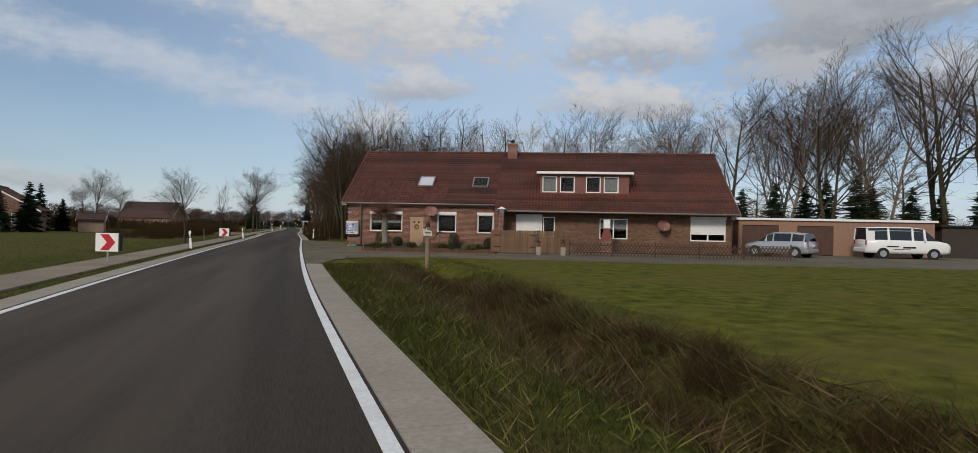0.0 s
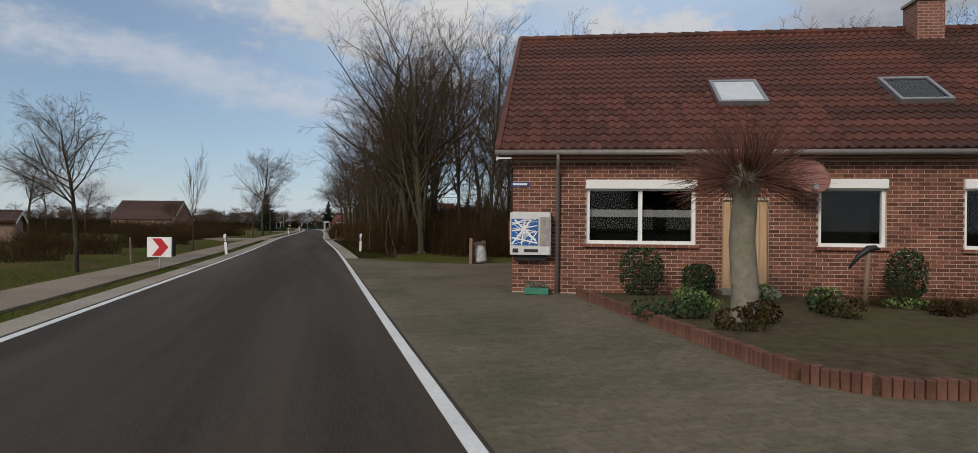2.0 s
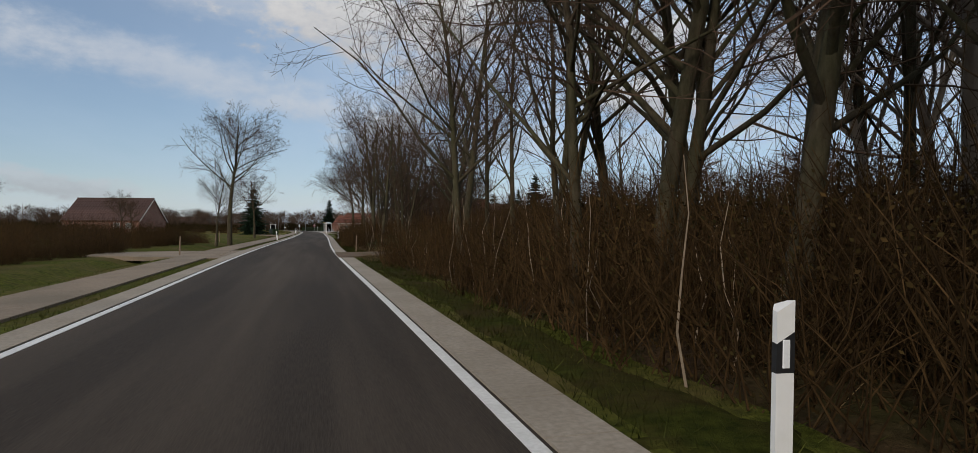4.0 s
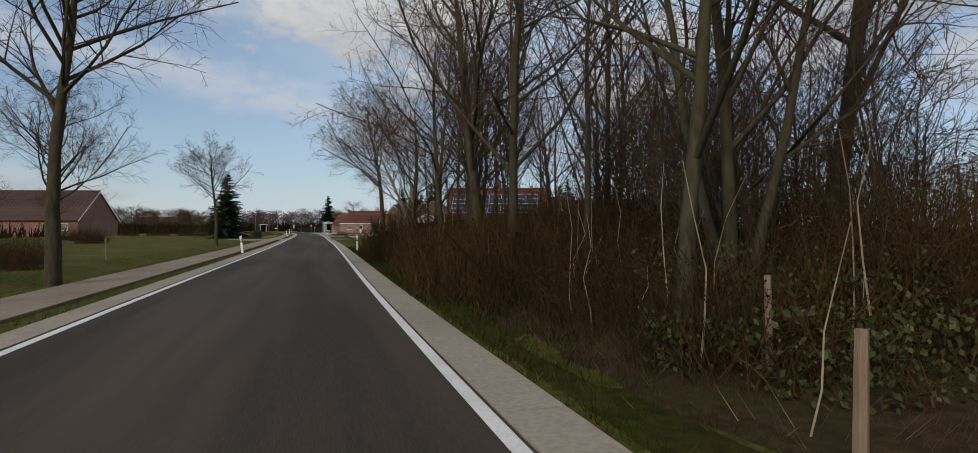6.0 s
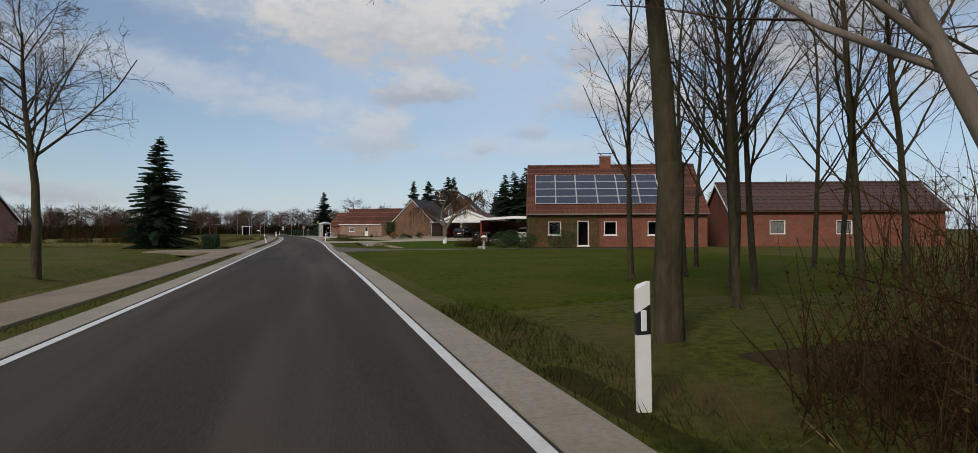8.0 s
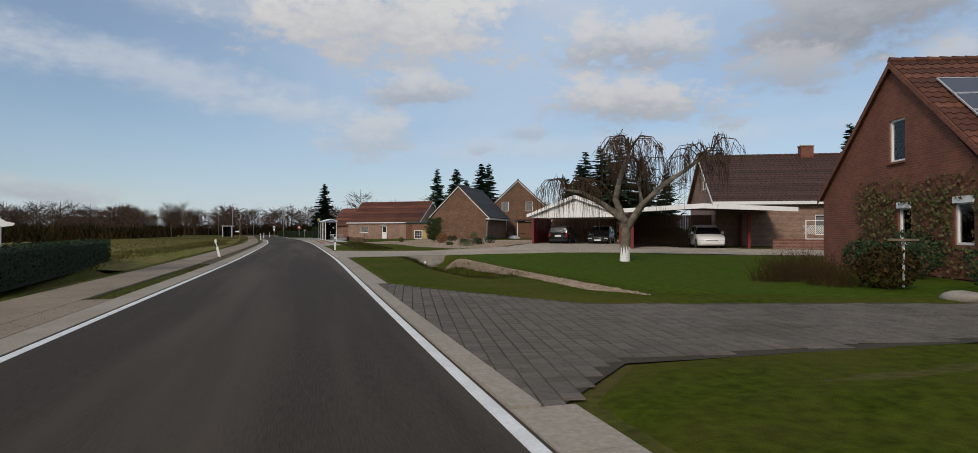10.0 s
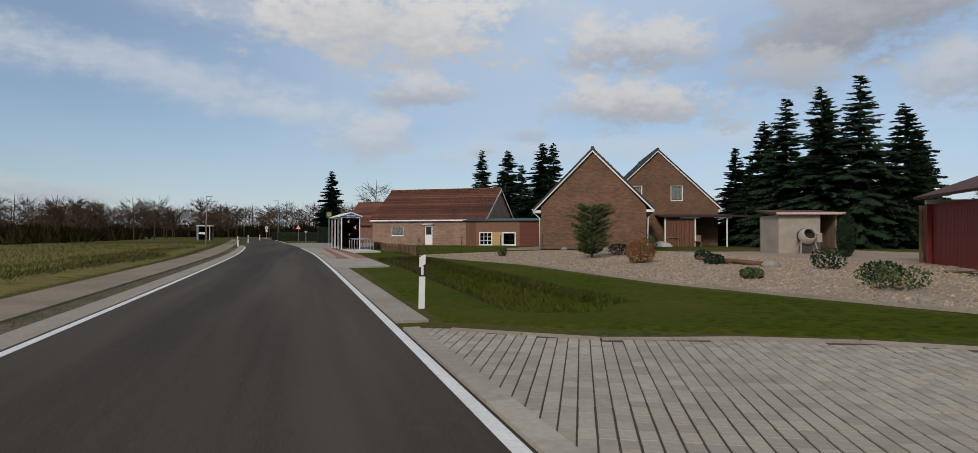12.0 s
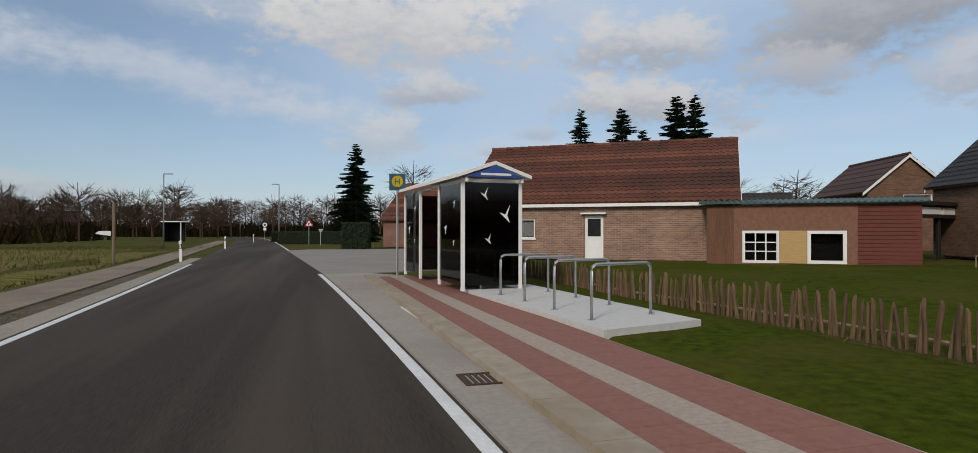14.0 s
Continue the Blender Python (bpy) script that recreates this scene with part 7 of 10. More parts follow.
grass_belt("dry_stalks", [(2.6, 5.0, -3, 20, 6500, 0), (5.75, 6.9, 240.6, 256.5, 3500, 0), (2.4, 3.6, 60, 92, 700, 1), (1.5, 2.6, 98.4, 138, 2600, 1), (1.7, 3.0, 101.5, 105.5, 1500, 1), (1.2, 6.5, 88.5, 92.8, 2600, 0), (2.5, 6.5, 97.6, 99.6, 1500, 0), (3.2, 4.9, 213, 230, 1600, 0), (-15, -9, 10, 70, 2500, 0), (-22, -7.8, 205, 300, 5000, 0)], STRAW, "dry pale stalks and dead grass", 0.08, 0.42, 0.005, 0.35, 9)
for i in range(34):
    y = -2 + 0.68 * i
    plant(THICK[i % 3], 4.1 + 0.01 * y + RNG.uniform(-0.8, 0.9), y, RNG.uniform(0.10, 0.24))
grass_belt("pasture_tufts", [(-30, -8.5, 190, 300, 16000, 0), (-12, -8.3, 186, 262, 6000, 0)], surf("pasture_blade", (0.06, 0.06, 0.012), (0.19, 0.17, 0.05), 0.5, 0.95, 0, spec=0.05, c=(0.07, 0.05, 0.02), cscale=0.2, cmix=0.8, island=0.4), "rough tufts of olive and straw grass", 0.06, 0.24, 0.02, 0.5, 42)
grass_belt("ditch_mat", [(3.0, 5.1, -3, 21, 22000, 0)], surf("ditch_dead_grass", (0.03, 0.02, 0.010), (0.12, 0.08, 0.035), 1.5, 0.95, 0, spec=0.05, c=(0.04, 0.045, 0.012), cscale=0.8, cmix=0.7, island=0.45), "matted brown dead grass in the ditch", 0.08, 0.34, 0.012, 0.75, 31)
grass_belt("verge_tufts", [(0.78, 3.1, -3, 23, 24000, 1), (2.2, 6.5, 14, 27, 9000, 0)], surf("tuft_blade", (0.035, 0.045, 0.007), (0.12, 0.115, 0.03), 1.2, 0.95, 0, spec=0.06, c=(0.15, 0.105, 0.05), cscale=0.9, cmix=0.75, island=0.4), "rough olive tufts on the verge", 0.05, 0.19, 0.009, 0.55, 32)
grass_belt("meadow_grass", [(4.9, 26, -2, 26, 50000, 0)], surf("meadow_blade", (0.05, 0.06, 0.008), (0.14, 0.14, 0.022), 0.6, 0.95, 0, spec=0.06, c=(0.13, 0.10, 0.035), cscale=0.35, cmix=0.7, island=0.35), "olive-green grass of the meadow", 0.04, 0.13, 0.011, 0.5, 33)
grass_belt("tall_stalks", [(3.2, 5.0, 1.5, 17, 150, 0)], STRAW, "tall bent dry stalks standing in the ditch", 0.45, 1.0, 0.010, 0.32, 34)
for x, y, k in ((10.5, 141, 0), (13, 145, 1), (9.2, 146.5, 2), (12, 150, 0), (15, 148, 2), (8.2, 142.5, 1)):
    plant(ALDER[k], x, y, RNG.uniform(0.7, 0.9))


# ---- roadside things ----
def post_thing(x, y, lean=0.0, toward=0.0):
    """A roadside marker post: tapered white body, slanted top, dark band and reflector."""
    root = thing("marker_post", pose(x, y, max(gz(x, y), -0.05), 0, lean, toward), "white plastic roadside marker post with a black band", "marker post", "marker posts along the road")
    sec = lambda s: [(-0.06 * s, -0.03 * s), (0.06 * s, -0.03 * s), (0.05 * s, 0.02 * s), (0.0, 0.07 * s), (-0.05 * s, 0.02 * s)]
    def slab_z(z0, z1, s=1.0, tilt=0.0):
        m = Mesh()
        n = 5
        m.add([(a, b, z0) for a, b in sec(s)] + [(a, b, z1 + tilt * a) for a, b in sec(s)], [tuple(range(n - 1, -1, -1)), tuple(range(n, 2 * n))] + [(i, (i + 1) % n, n + (i + 1) % n, n + i) for i in range(n)])
        return m
    make("body", slab_z(-0.1, 0.98, 1.0, 0.55), WHITE, root)
    make("black_band", slab_z(0.60, 0.80, 1.03, 0.55), BLACK, root)
    make("reflector", Mesh().bbox(-0.025, 0.025, -0.040, -0.0315, 0.63, 0.79, 0.004), surf("reflector", (0.7, 0.72, 0.74), (0.8, 0.82, 0.84), 60, 0.15, 0.1, 200), root)
    return root


for x, y, ln in ((1.70, 65.6, 1), (1.72, 135.9, -1), (1.78, 214.2, 1), (-5.35, 36.9, -4), (-4.75, 63.2, -5), (-4.75, 134.0, -7), (-4.75, 203.6, -13), (-6.5, 269.2, -2), (-7.2, 290.0, 0), (-7.5, 318.0, 0), (-5.2, 327.0, 0)):
    post_thing(x, y, ln)
RED = surf("sign_red", (0.42, 0.015, 0.02), (0.5, 0.02, 0.026), 6, 0.4, 0.02, 40)


def chevron(x, y, turn, w=0.75, h=0.62):
    root = thing("chevron_sign", pose(x, y, gz(x, y), 0, 0, turn), "white bend marker board with a red arrow", "road sign", "bend signs along the footpath")
    make("post", Mesh().tube([(0, 0.05, -0.2), (0, 0.05, 0.98)], 0.03, 8), STEEL, root)
    b = make("board", Mesh().bbox(-w / 2, w / 2, -0.015, 0.012, 0.40, 0.40 + h, 0.004), WHITE, root)
    z = 0.40
    make("arrow", Mesh().wallprism([(-0.22, z + 0.04), (0.06, z + 0.04), (0.28, z + h / 2), (0.06, z + h - 0.04), (-0.22, z + h - 0.04), (0.0, z + h / 2)], -0.022, -0.017), RED, b)
    make("edge_plate", Mesh().bbox(w / 2 + 0.01, w / 2 + 0.05, -0.02, 0.16, 0.42, 0.38 + h, 0.004), BLACK, root)
    return root


chevron(-5.95, 23.6, -14)
chevron(-5.3, 52.4, -14)

root = thing("wooden_post", pose(5.27, 24.95, gz(5.27, 24.95), 0, 0.5, 12) @ Matrix.Scale(1.16, 4), "weathered wooden post carrying a white animal-shaped board", "post")
make("shaft", Mesh().tube([(0, 0, -0.2), (0.012, 0, 0.5), (0.0, 0.01, 1.0), (0.01, 0, 1.5)], [0.085, 0.078, 0.072, 0.066], 9), WOOD, root)
make("top_lantern", Mesh().lathe([(0.06, 1.5), (0.075, 1.53), (0.07, 1.62), (0.045, 1.68), (0.02, 1.7)], 10), BLACK, root)
board = make("animal_board", Mesh().wallprism([(-0.24, 1.46), (-0.225, 1.35), (-0.235, 1.31), (-0.205, 1.27), (-0.215, 1.21), (-0.16, 1.195), (-0.08, 1.21), (0.02, 1.205), (0.10, 1.19), (0.13, 1.22), (0.11, 1.30), (0.115, 1.36), (0.06, 1.385), (-0.06, 1.40), (-0.085, 1.41), (-0.09, 1.475), (-0.125, 1.44), (-0.19, 1.435)], -0.105, -0.088), surf("board_white", (0.62, 0.60, 0.55), (0.72, 0.70, 0.66), 9, 0.7, 0.2, 60, c=(0.42, 0.38, 0.3), cscale=6, cmix=0.4), root)
make("lettering_bar", Mesh().box(-0.15, 0.06, -0.110, -0.106, 1.285, 1.325), BLACK, board)
make("marking", Mesh().box(-0.20, -0.165, -0.110, -0.106, 1.405, 1.415).box(-0.145, -0.11, -0.110, -0.106, 1.405, 1.415).box(-0.165, -0.145, -0.110, -0.106, 1.375, 1.385), BLACK, board)

REDCLAY = surf("red_clay", (0.16, 0.045, 0.03), (0.2, 0.06, 0.042), 6, 0.8, 0.2, 50)
# ---- farmhouse front ----
FM = FARM.ob.matrix_world.copy()
BED = [(4.58, 42.88), (3.74, 35.81), (4.01, 35.24), (6.52, 34.14), (10.72, 32.87), (13.55, 39.51)]
bed = make("flower_bed", Mesh().prism(BED, -0.1, 0.09), SOIL, label="raised brown flower bed in front of the house", category="flower bed", kind="structure")
edging = thing("bed_edging", Matrix.Identity(4), "row of upright edging bricks around the flower bed", "edging", kind="structure")
EDGEB = surf("edging_brick", (0.10, 0.045, 0.03), (0.17, 0.08, 0.055), 9, 0.9, 0.3, 80, rnd=0.22)
unit = None
for (ax, ay), (bx, by) in zip(BED[:5], BED[1:5]):
    l = math.hypot(bx - ax, by - ay)
    for i in range(int(l / 0.085)):
        t = (i + 0.5) * 0.085 / l
        if unit is None:
            unit = ob = make("edging_brick", Mesh().bbox(-0.037, 0.037, -0.055, 0.055, -0.1, 0.17, 0.008), EDGEB, edging)
        else:
            ob = new("edging_brick", unit.data)
            ob.parent = edging
        ob.matrix_basis = pose(ax + t * (bx - ax), ay + t * (by - ay), RNG.uniform(-0.012, 0.012), 0, RNG.uniform(-2, 2), math.degrees(math.atan2(by - ay, bx - ax)))

# vending machine on the wall
vm = thing("vending_machine", FM @ pose(-0.03, -0.30, 0.83), "white wall vending machine with a blue picture front", "vending machine")
make("housing", Mesh().bbox(0, 0.86, 0, 0.297, 0, 0.90, 0.025), surf("machine_white", (0.55, 0.55, 0.55), (0.63, 0.63, 0.62), 8, 0.45, 0.03, 60), vm)
make("front_panel", Mesh().box(0.03, 0.60, -0.012, -0.003, 0.20, 0.76), surf("picture_blue", (0.015, 0.09, 0.30), (0.03, 0.15, 0.42), 3, 0.25, 0, spec=0.6), vm)
rs = random.Random(3)
STROKES = [(rs.uniform(0.04, 0.3), rs.uniform(0.21, 0.75), rs.uniform(0.3, 0.59), rs.uniform(0.21, 0.75), rs.uniform(0.006, 0.014)) for _ in range(18)]
for i, (xa, za, xb, zb, w) in enumerate(((0.04, 0.22, 0.45, 0.74, 0.03), (0.1, 0.74, 0.55, 0.3, 0.035), (0.04, 0.5, 0.58, 0.62, 0.02), (0.25, 0.21, 0.32, 0.74, 0.025), (0.04, 0.36, 0.58, 0.25, 0.03), (0.4, 0.22, 0.58, 0.5, 0.02), (0.05, 0.64, 0.3, 0.74, 0.02), *STROKES)):
    d = Vector((xb - xa, 0, zb - za)).normalized()
    n = Vector((-d.z, 0, d.x)) * w / 2
    y = -0.0145 - 0.0004 * i
    a, b = Vector((xa, y, za)), Vector((xb, y, zb))
    make("picture_stroke", Mesh().add([a - n, b - n, b + n, a + n], [(0, 1, 2, 3)]), WHITE, vm)
make("selection_panel", Mesh().bbox(0.63, 0.83, -0.02, -0.002, 0.2, 0.80, 0.006), surf("machine_grey", (0.22, 0.2, 0.19), (0.4, 0.36, 0.33), 9, 0.4, 0, spec=0.5), vm)
make("tray", Mesh().bbox(0.06, 0.18, -0.02, -0.002, 0.05, 0.13, 0.005).bbox(0.3, 0.6, -0.016, -0.002, 0.06, 0.12, 0.005), BLACK, vm)
make("red_grip", Mesh().bbox(-0.03, -0.002, 0.04, 0.08, 0.3, 0.7, 0.006), RED, vm)
make("bracket", Mesh().box(0.1, 0.76, 0.12, 0.296, -0.12, -0.003), BLACK, vm)
cr = thing("flower_crate", FM @ pose(0.3, -0.45, 0.012), "green plastic crate with small plants", "crate")
CRG = surf("crate_green", (0.03, 0.16, 0.10), (0.05, 0.22, 0.14), 5, 0.5, 0.02, 40)
make("crate", Mesh().box(0, 0.5, 0, 0.02, 0, 0.14).box(0, 0.5, 0.28, 0.3, 0, 0.14).box(0, 0.02, 0.02, 0.28, 0, 0.14).box(0.48, 0.5, 0.02, 0.28, 0, 0.14).box(0.02, 0.48, 0.02, 0.28, 0, 0.015), CRG, cr, weld=True)
lf = Twigs()
for i in range(160):
    lf.leaf(Vector((RNG.uniform(0.03, 0.47), RNG.uniform(0.03, 0.27), RNG.uniform(0.08, 0.24))), rand_dir(RNG), RNG.uniform(0.02, 0.04))
mb = Mesh()
mb.v, mb.f = lf.v, lf.f
make("plant", mb, surf("leaf_mixed", (0.03, 0.07, 0.02), (0.25, 0.22, 0.2), 20, 0.8, 0, island=0.5), cr, kind="stuff")

BOXLEAF = surf("box_leaf", (0.012, 0.028, 0.010), (0.03, 0.055, 0.018), 6, 0.8, 0, spec=0.25, island=0.45)


def leaf_body(name, m, rx, ry, rz, label, mat, n=1500, size=0.03, category="shrub", seed=1, power=2.0, zc=None):
    """A clipped or rounded shrub: short stem, many small leaves in and on a rounded body."""
    r = random.Random(seed)
    root = thing(name, m, label, category)
    t, st = Twigs(), Twigs()
    zc = rz if zc is None else zc
    for i in range(n):
        d = rand_dir(r)
        k = (abs(d.x) ** power + abs(d.y) ** power + abs(d.z) ** power) ** (-1 / power)
        s = r.uniform(0.82, 1.03) if r.random() < 0.8 else r.uniform(0.3, 0.9)
        p = Vector((d.x * rx, d.y * ry, d.z * rz)) * (k * s)
        t.leaf(p + Vector((0, 0, zc)), (d + rand_dir(r) * 0.9).normalized(), size * r.uniform(0.6, 1.3))
    st.stick([Vector((0, 0, -0.05)), Vector((0.02, 0, zc)), Vector((0, 0.02, zc + rz * 0.6))], 0.03, 0.01)
    for nm, k, mm in (("stem", st, BARK), ("foliage", t, mat)):
        mb = Mesh()
        mb.v, mb.f = k.v, k.f
        make(nm, mb, mm, root, kind="stuff" if nm == "foliage" else "")
    return root


for k, (u, v, rx, rz, nm) in enumerate(((2.65, -0.75, 0.42, 0.47, "clipped dark green box bush"), (3.75, -0.8, 0.30, 0.32, "small clipped green box bush"), (7.55, -0.8, 0.36, 0.50, "rounded dark green box bush"), (9.9, -0.9, 0.34, 0.34, "rounded dark green box bush"))):
    leaf_body("box_bush", FM @ pose(u, v, 0.08), rx, rx, rz, nm + " beside the house wall", BOXLEAF, 1600, 0.032, seed=20 + k, power=3.0 if k < 2 else 2.2)
# pollarded tree
r = random.Random(77)
pt, pc = Twigs(), Twigs()
pt.stick([Vector((0, 0, -0.1)), Vector((0.02, 0, 0.5)), Vector((-0.03, 0.02, 1.2)), Vector((0, 0, 1.8)), Vector((0, 0, 2.05))], 0.2, 0.165, 12)
for i in range(9):
    a = i * 0.7
    pt.stick([Vector((0, 0, 1.75)), Vector((0.22 * math.cos(a), 0.28 * math.sin(a), 2.1 + 0.1 * (i % 3)))], 0.12, 0.1, 7)
for i in range(1100):
    d = rand_dir(r)
    if d.z < -0.55:
        continue
    o = Vector((d.x * 0.33, d.y * 0.33, 2.1 + 0.2 * d.z))
    mid = o + d * r.uniform(0.25, 0.45) + Vector((0, 0, 0.05))
    end = mid + (d + rand_dir(r) * 0.35).normalized() * r.uniform(0.2, 0.5)
    pc.stick([o, mid, end], 0.006, 0.002)
root = thing("pollarded_tree", pose(5.36, 38.74, 0.05), "pollarded tree with a knobbly trunk and a ball of red-brown shoots", "tree")
for nm, k, m in (("trunk", pt, surf("pollard_bark", (0.16, 0.14, 0.11), (0.27, 0.24, 0.19), 7, 0.95, 1.0, 20, c=(0.13, 0.14, 0.07), cscale=2, cmix=0.6)), ("crown", pc, surf("red_shoots", (0.085, 0.035, 0.025), (0.14, 0.06, 0.04), 3, 0.85, 0, island=0.3))):
    mb = Mesh()
    mb.v, mb.f = k.v, k.f
    make(nm, mb, m, root, smooth=nm == "trunk")
# low plants in the bed
for i in range(20):
    u, v = RNG.uniform(1.6, 10.0), RNG.uniform(-5.6, -1.2)
    p = FM @ Vector((u, v, 0.08))
    if within(BED)(p.x, p.y):
        leaf_body("bed_plant", pose(p.x, p.y, 0.07), RNG.uniform(0.18, 0.45), RNG.uniform(0.18, 0.4), RNG.uniform(0.1, 0.22), "low straggly plant in the flower bed", RNG.choice((BOXLEAF, surf("bed_green", (0.07, 0.12, 0.03), (0.13, 0.18, 0.06), 6, 0.85, 0, island=0.4), MATS["dead_leaf"])), 260, 0.035, seed=60 + i)
for i in range(6):
    p = FM @ Vector((6.8 + 0.7 * i, -1.8 - 0.5 * (i % 3), 0))
    plant(THICK[i % 3], p.x, p.y, 0.24, z=0.05)
st = thing("bird_stake", FM @ pose(6.6, -1.3, 0.08, 0, 3, 0), "wooden garden stake with a carved bird", "garden ornament")
make("stake", Mesh().tube([(0, 0, -0.1), (0, 0, 0.95)], 0.045, 8), WOOD, st)
make("bird", Mesh().tube([(-0.32, 0, 0.62), (-0.16, 0, 0.86), (0.0, 0, 1.0), (0.12, 0, 1.03), (0.2, 0, 1.0)], [0.02, 0.05, 0.07, 0.05, 0.01], 8), BLACK, st, smooth=True)
la = thing("wall_lantern", FM @ pose(10.76, -1.2, 2.45), "small lantern with a white pitched cap on the wall", "lantern")
make("cap", Mesh().add([(-0.32, -0.2, 0.22), (0.32, -0.2, 0.22), (0, -0.2, 0.4), (-0.32, 0.2, 0.22), (0.32, 0.2, 0.22), (0, 0.2, 0.4)], [(0, 1, 2), (5, 4, 3), (0, 3, 4, 1), (1, 4, 5, 2), (2, 5, 3, 0)]), WHITE, la)
make("case", Mesh().bbox(-0.16, 0.16, -0.14, 0.14, 0, 0.22, 0.01), surf("lantern_blue", (0.1, 0.13, 0.17), (0.16, 0.19, 0.23), 5, 0.5, 0), la)

# boarded fence and gate
fence = thing("board_fence", pose(10.76, 33.77, 0, 0, 0, -20.8), "tall brown board fence with iron strap hinges", "fence")
W4 = 4.1
unit = None
for i in range(29):
    if unit is None:
        unit = ob = make("board", Mesh().bbox(0.005, 0.136, 0, 0.024, 0.05, 1.32, 0.006), surf("fence_board", (0.12, 0.07, 0.04), (0.19, 0.115, 0.07), 8, 0.85, 0.4, 40, stretch=(4, 4, 0.4), rnd=0.2), fence)
    else:
        ob = new("board", unit.data)
        ob.parent = fence
    ob.matrix_basis = pose(i * 0.141, 0, RNG.uniform(-0.015, 0.015))
for x in (0.0, 1.35, 2.7, 4.05):
    make("fence_post", Mesh().bbox(x - 0.05, x + 0.05, 0.03, 0.13, -0.1, 1.36, 0.01), WOOD_BROWN, fence)
for x in (0.12, 2.2):
    for z in (0.35, 1.0):
        make("strap_hinge", Mesh().bbox(x, x + 0.42, -0.012, -0.002, z, z + 0.06, 0.003), BLACK, fence)
for z in (0.3, 1.05):
    make("rail", Mesh().bbox(0, W4, 0.026, 0.06, z, z + 0.09, 0.006), WOOD_BROWN, fence)
gr = thing("garden_fireplace", FM @ pose(17.5, -2.0, 0), "dark red garden fireplace with a white flue", "garden fireplace")
make("hearth", Mesh().bbox(-0.38, 0.38, -0.3, 0.3, 0, 0.75, 0.03), BRICK_RED, gr)
make("hood", Mesh().add([(-0.36, -0.28, 0.752), (0.36, -0.28, 0.752), (0.36, 0.28, 0.752), (-0.36, 0.28, 0.752), (-0.17, -0.15, 1.55), (0.17, -0.15, 1.55), (0.17, 0.15, 1.55), (-0.17, 0.15, 1.55)], [(3, 2, 1, 0), (4, 5, 6, 7), (0, 1, 5, 4), (1, 2, 6, 5), (2, 3, 7, 6), (3, 0, 4, 7)]), REDCLAY, gr)
make("flue", Mesh().bbox(-0.2, 0.2, -0.18, 0.18, 1.552, 2.1, 0.02), WHITE, gr)
# lattice fence
LATW = surf("lattice_wood", (0.05, 0.03, 0.022), (0.09, 0.055, 0.04), 8, 0.85, 0.3, 40, rnd=0.2)
lat = thing("lattice_fence", pose(14.40, 31.07, 0, 0, 0, -22.8), "dark brown crossed lattice fence before the house", "fence")
ua = ub = None
for i in range(64):
    x = 0.18 * i
    if ua is None:
        ua = a = make("slat", Mesh(pose(0, 0, 0.4, 0, 33)).bbox(-0.022, 0.022, 0, 0.018, -0.44, 0.42, 0.006), LATW, lat)
        ub = b = make("slat", Mesh(pose(0, 0.02, 0.4, 0, -33)).bbox(-0.022, 0.022, 0, 0.018, -0.44, 0.42, 0.006), LATW, lat)
    else:
        a, b = new("slat", ua.data), new("slat", ub.data)
        a.parent = b.parent = lat
    a.matrix_basis = b.matrix_basis = pose(x + 0.25, 0, 0)
for x in (0.0, 2.3, 4.6, 6.9, 9.2, 11.6):
    make("fence_post", Mesh().tube([(x, 0.06, -0.1), (x, 0.06, 0.85)], 0.04, 8), LATW, lat)
for z in (0.2, 0.6):
    make("rail", Mesh().tube([(0, 0.05, z), (11.7, 0.05, z)], 0.022, 6), LATW, lat)
for i, (x, y) in enumerate(((12.83, 31.73), (14.06, 31.18))):
    gp = thing("gate_pillar", pose(x, y, 0, 0, 0, -20), "low concrete gate pillar with a potted plant", "pillar")
    make("pillar", Mesh().bbox(-0.13, 0.13, -0.13, 0.13, -0.05, 0.45, 0.02), CONCRETE, gp)
    make("pot", Mesh().lathe([(0.08, 0.45), (0.12, 0.62), (0.13, 0.64), (0.11, 0.64)], 12), BRICK_RUST, gp)
    t = Twigs()
    for k in range(120):
        t.leaf(Vector((RNG.gauss(0, 0.09), RNG.gauss(0, 0.09), 0.66 + abs(RNG.gauss(0, 0.16)))), rand_dir(RNG), 0.03)
    mb = Mesh()
    mb.v, mb.f = t.v, t.f
    make("plant", mb, BOXLEAF, gp, kind="stuff")

# ---- vehicles ----
TYRE = surf("tyre", (0.012, 0.012, 0.012), (0.02, 0.02, 0.02), 20, 0.85, 0.2, 80)
CARGLASS = surf("car_glass", (0.008, 0.009, 0.01), (0.012, 0.013, 0.014), 2, 0.06, 0, spec=0.7)
LAMPC = surf("head_lamp", (0.5, 0.5, 0.5), (0.7, 0.7, 0.7), 30, 0.1, 0, spec=0.8)
LAMPR = surf("tail_lamp", (0.25, 0.008, 0.008), (0.32, 0.012, 0.012), 20, 0.15, 0, spec=0.7)


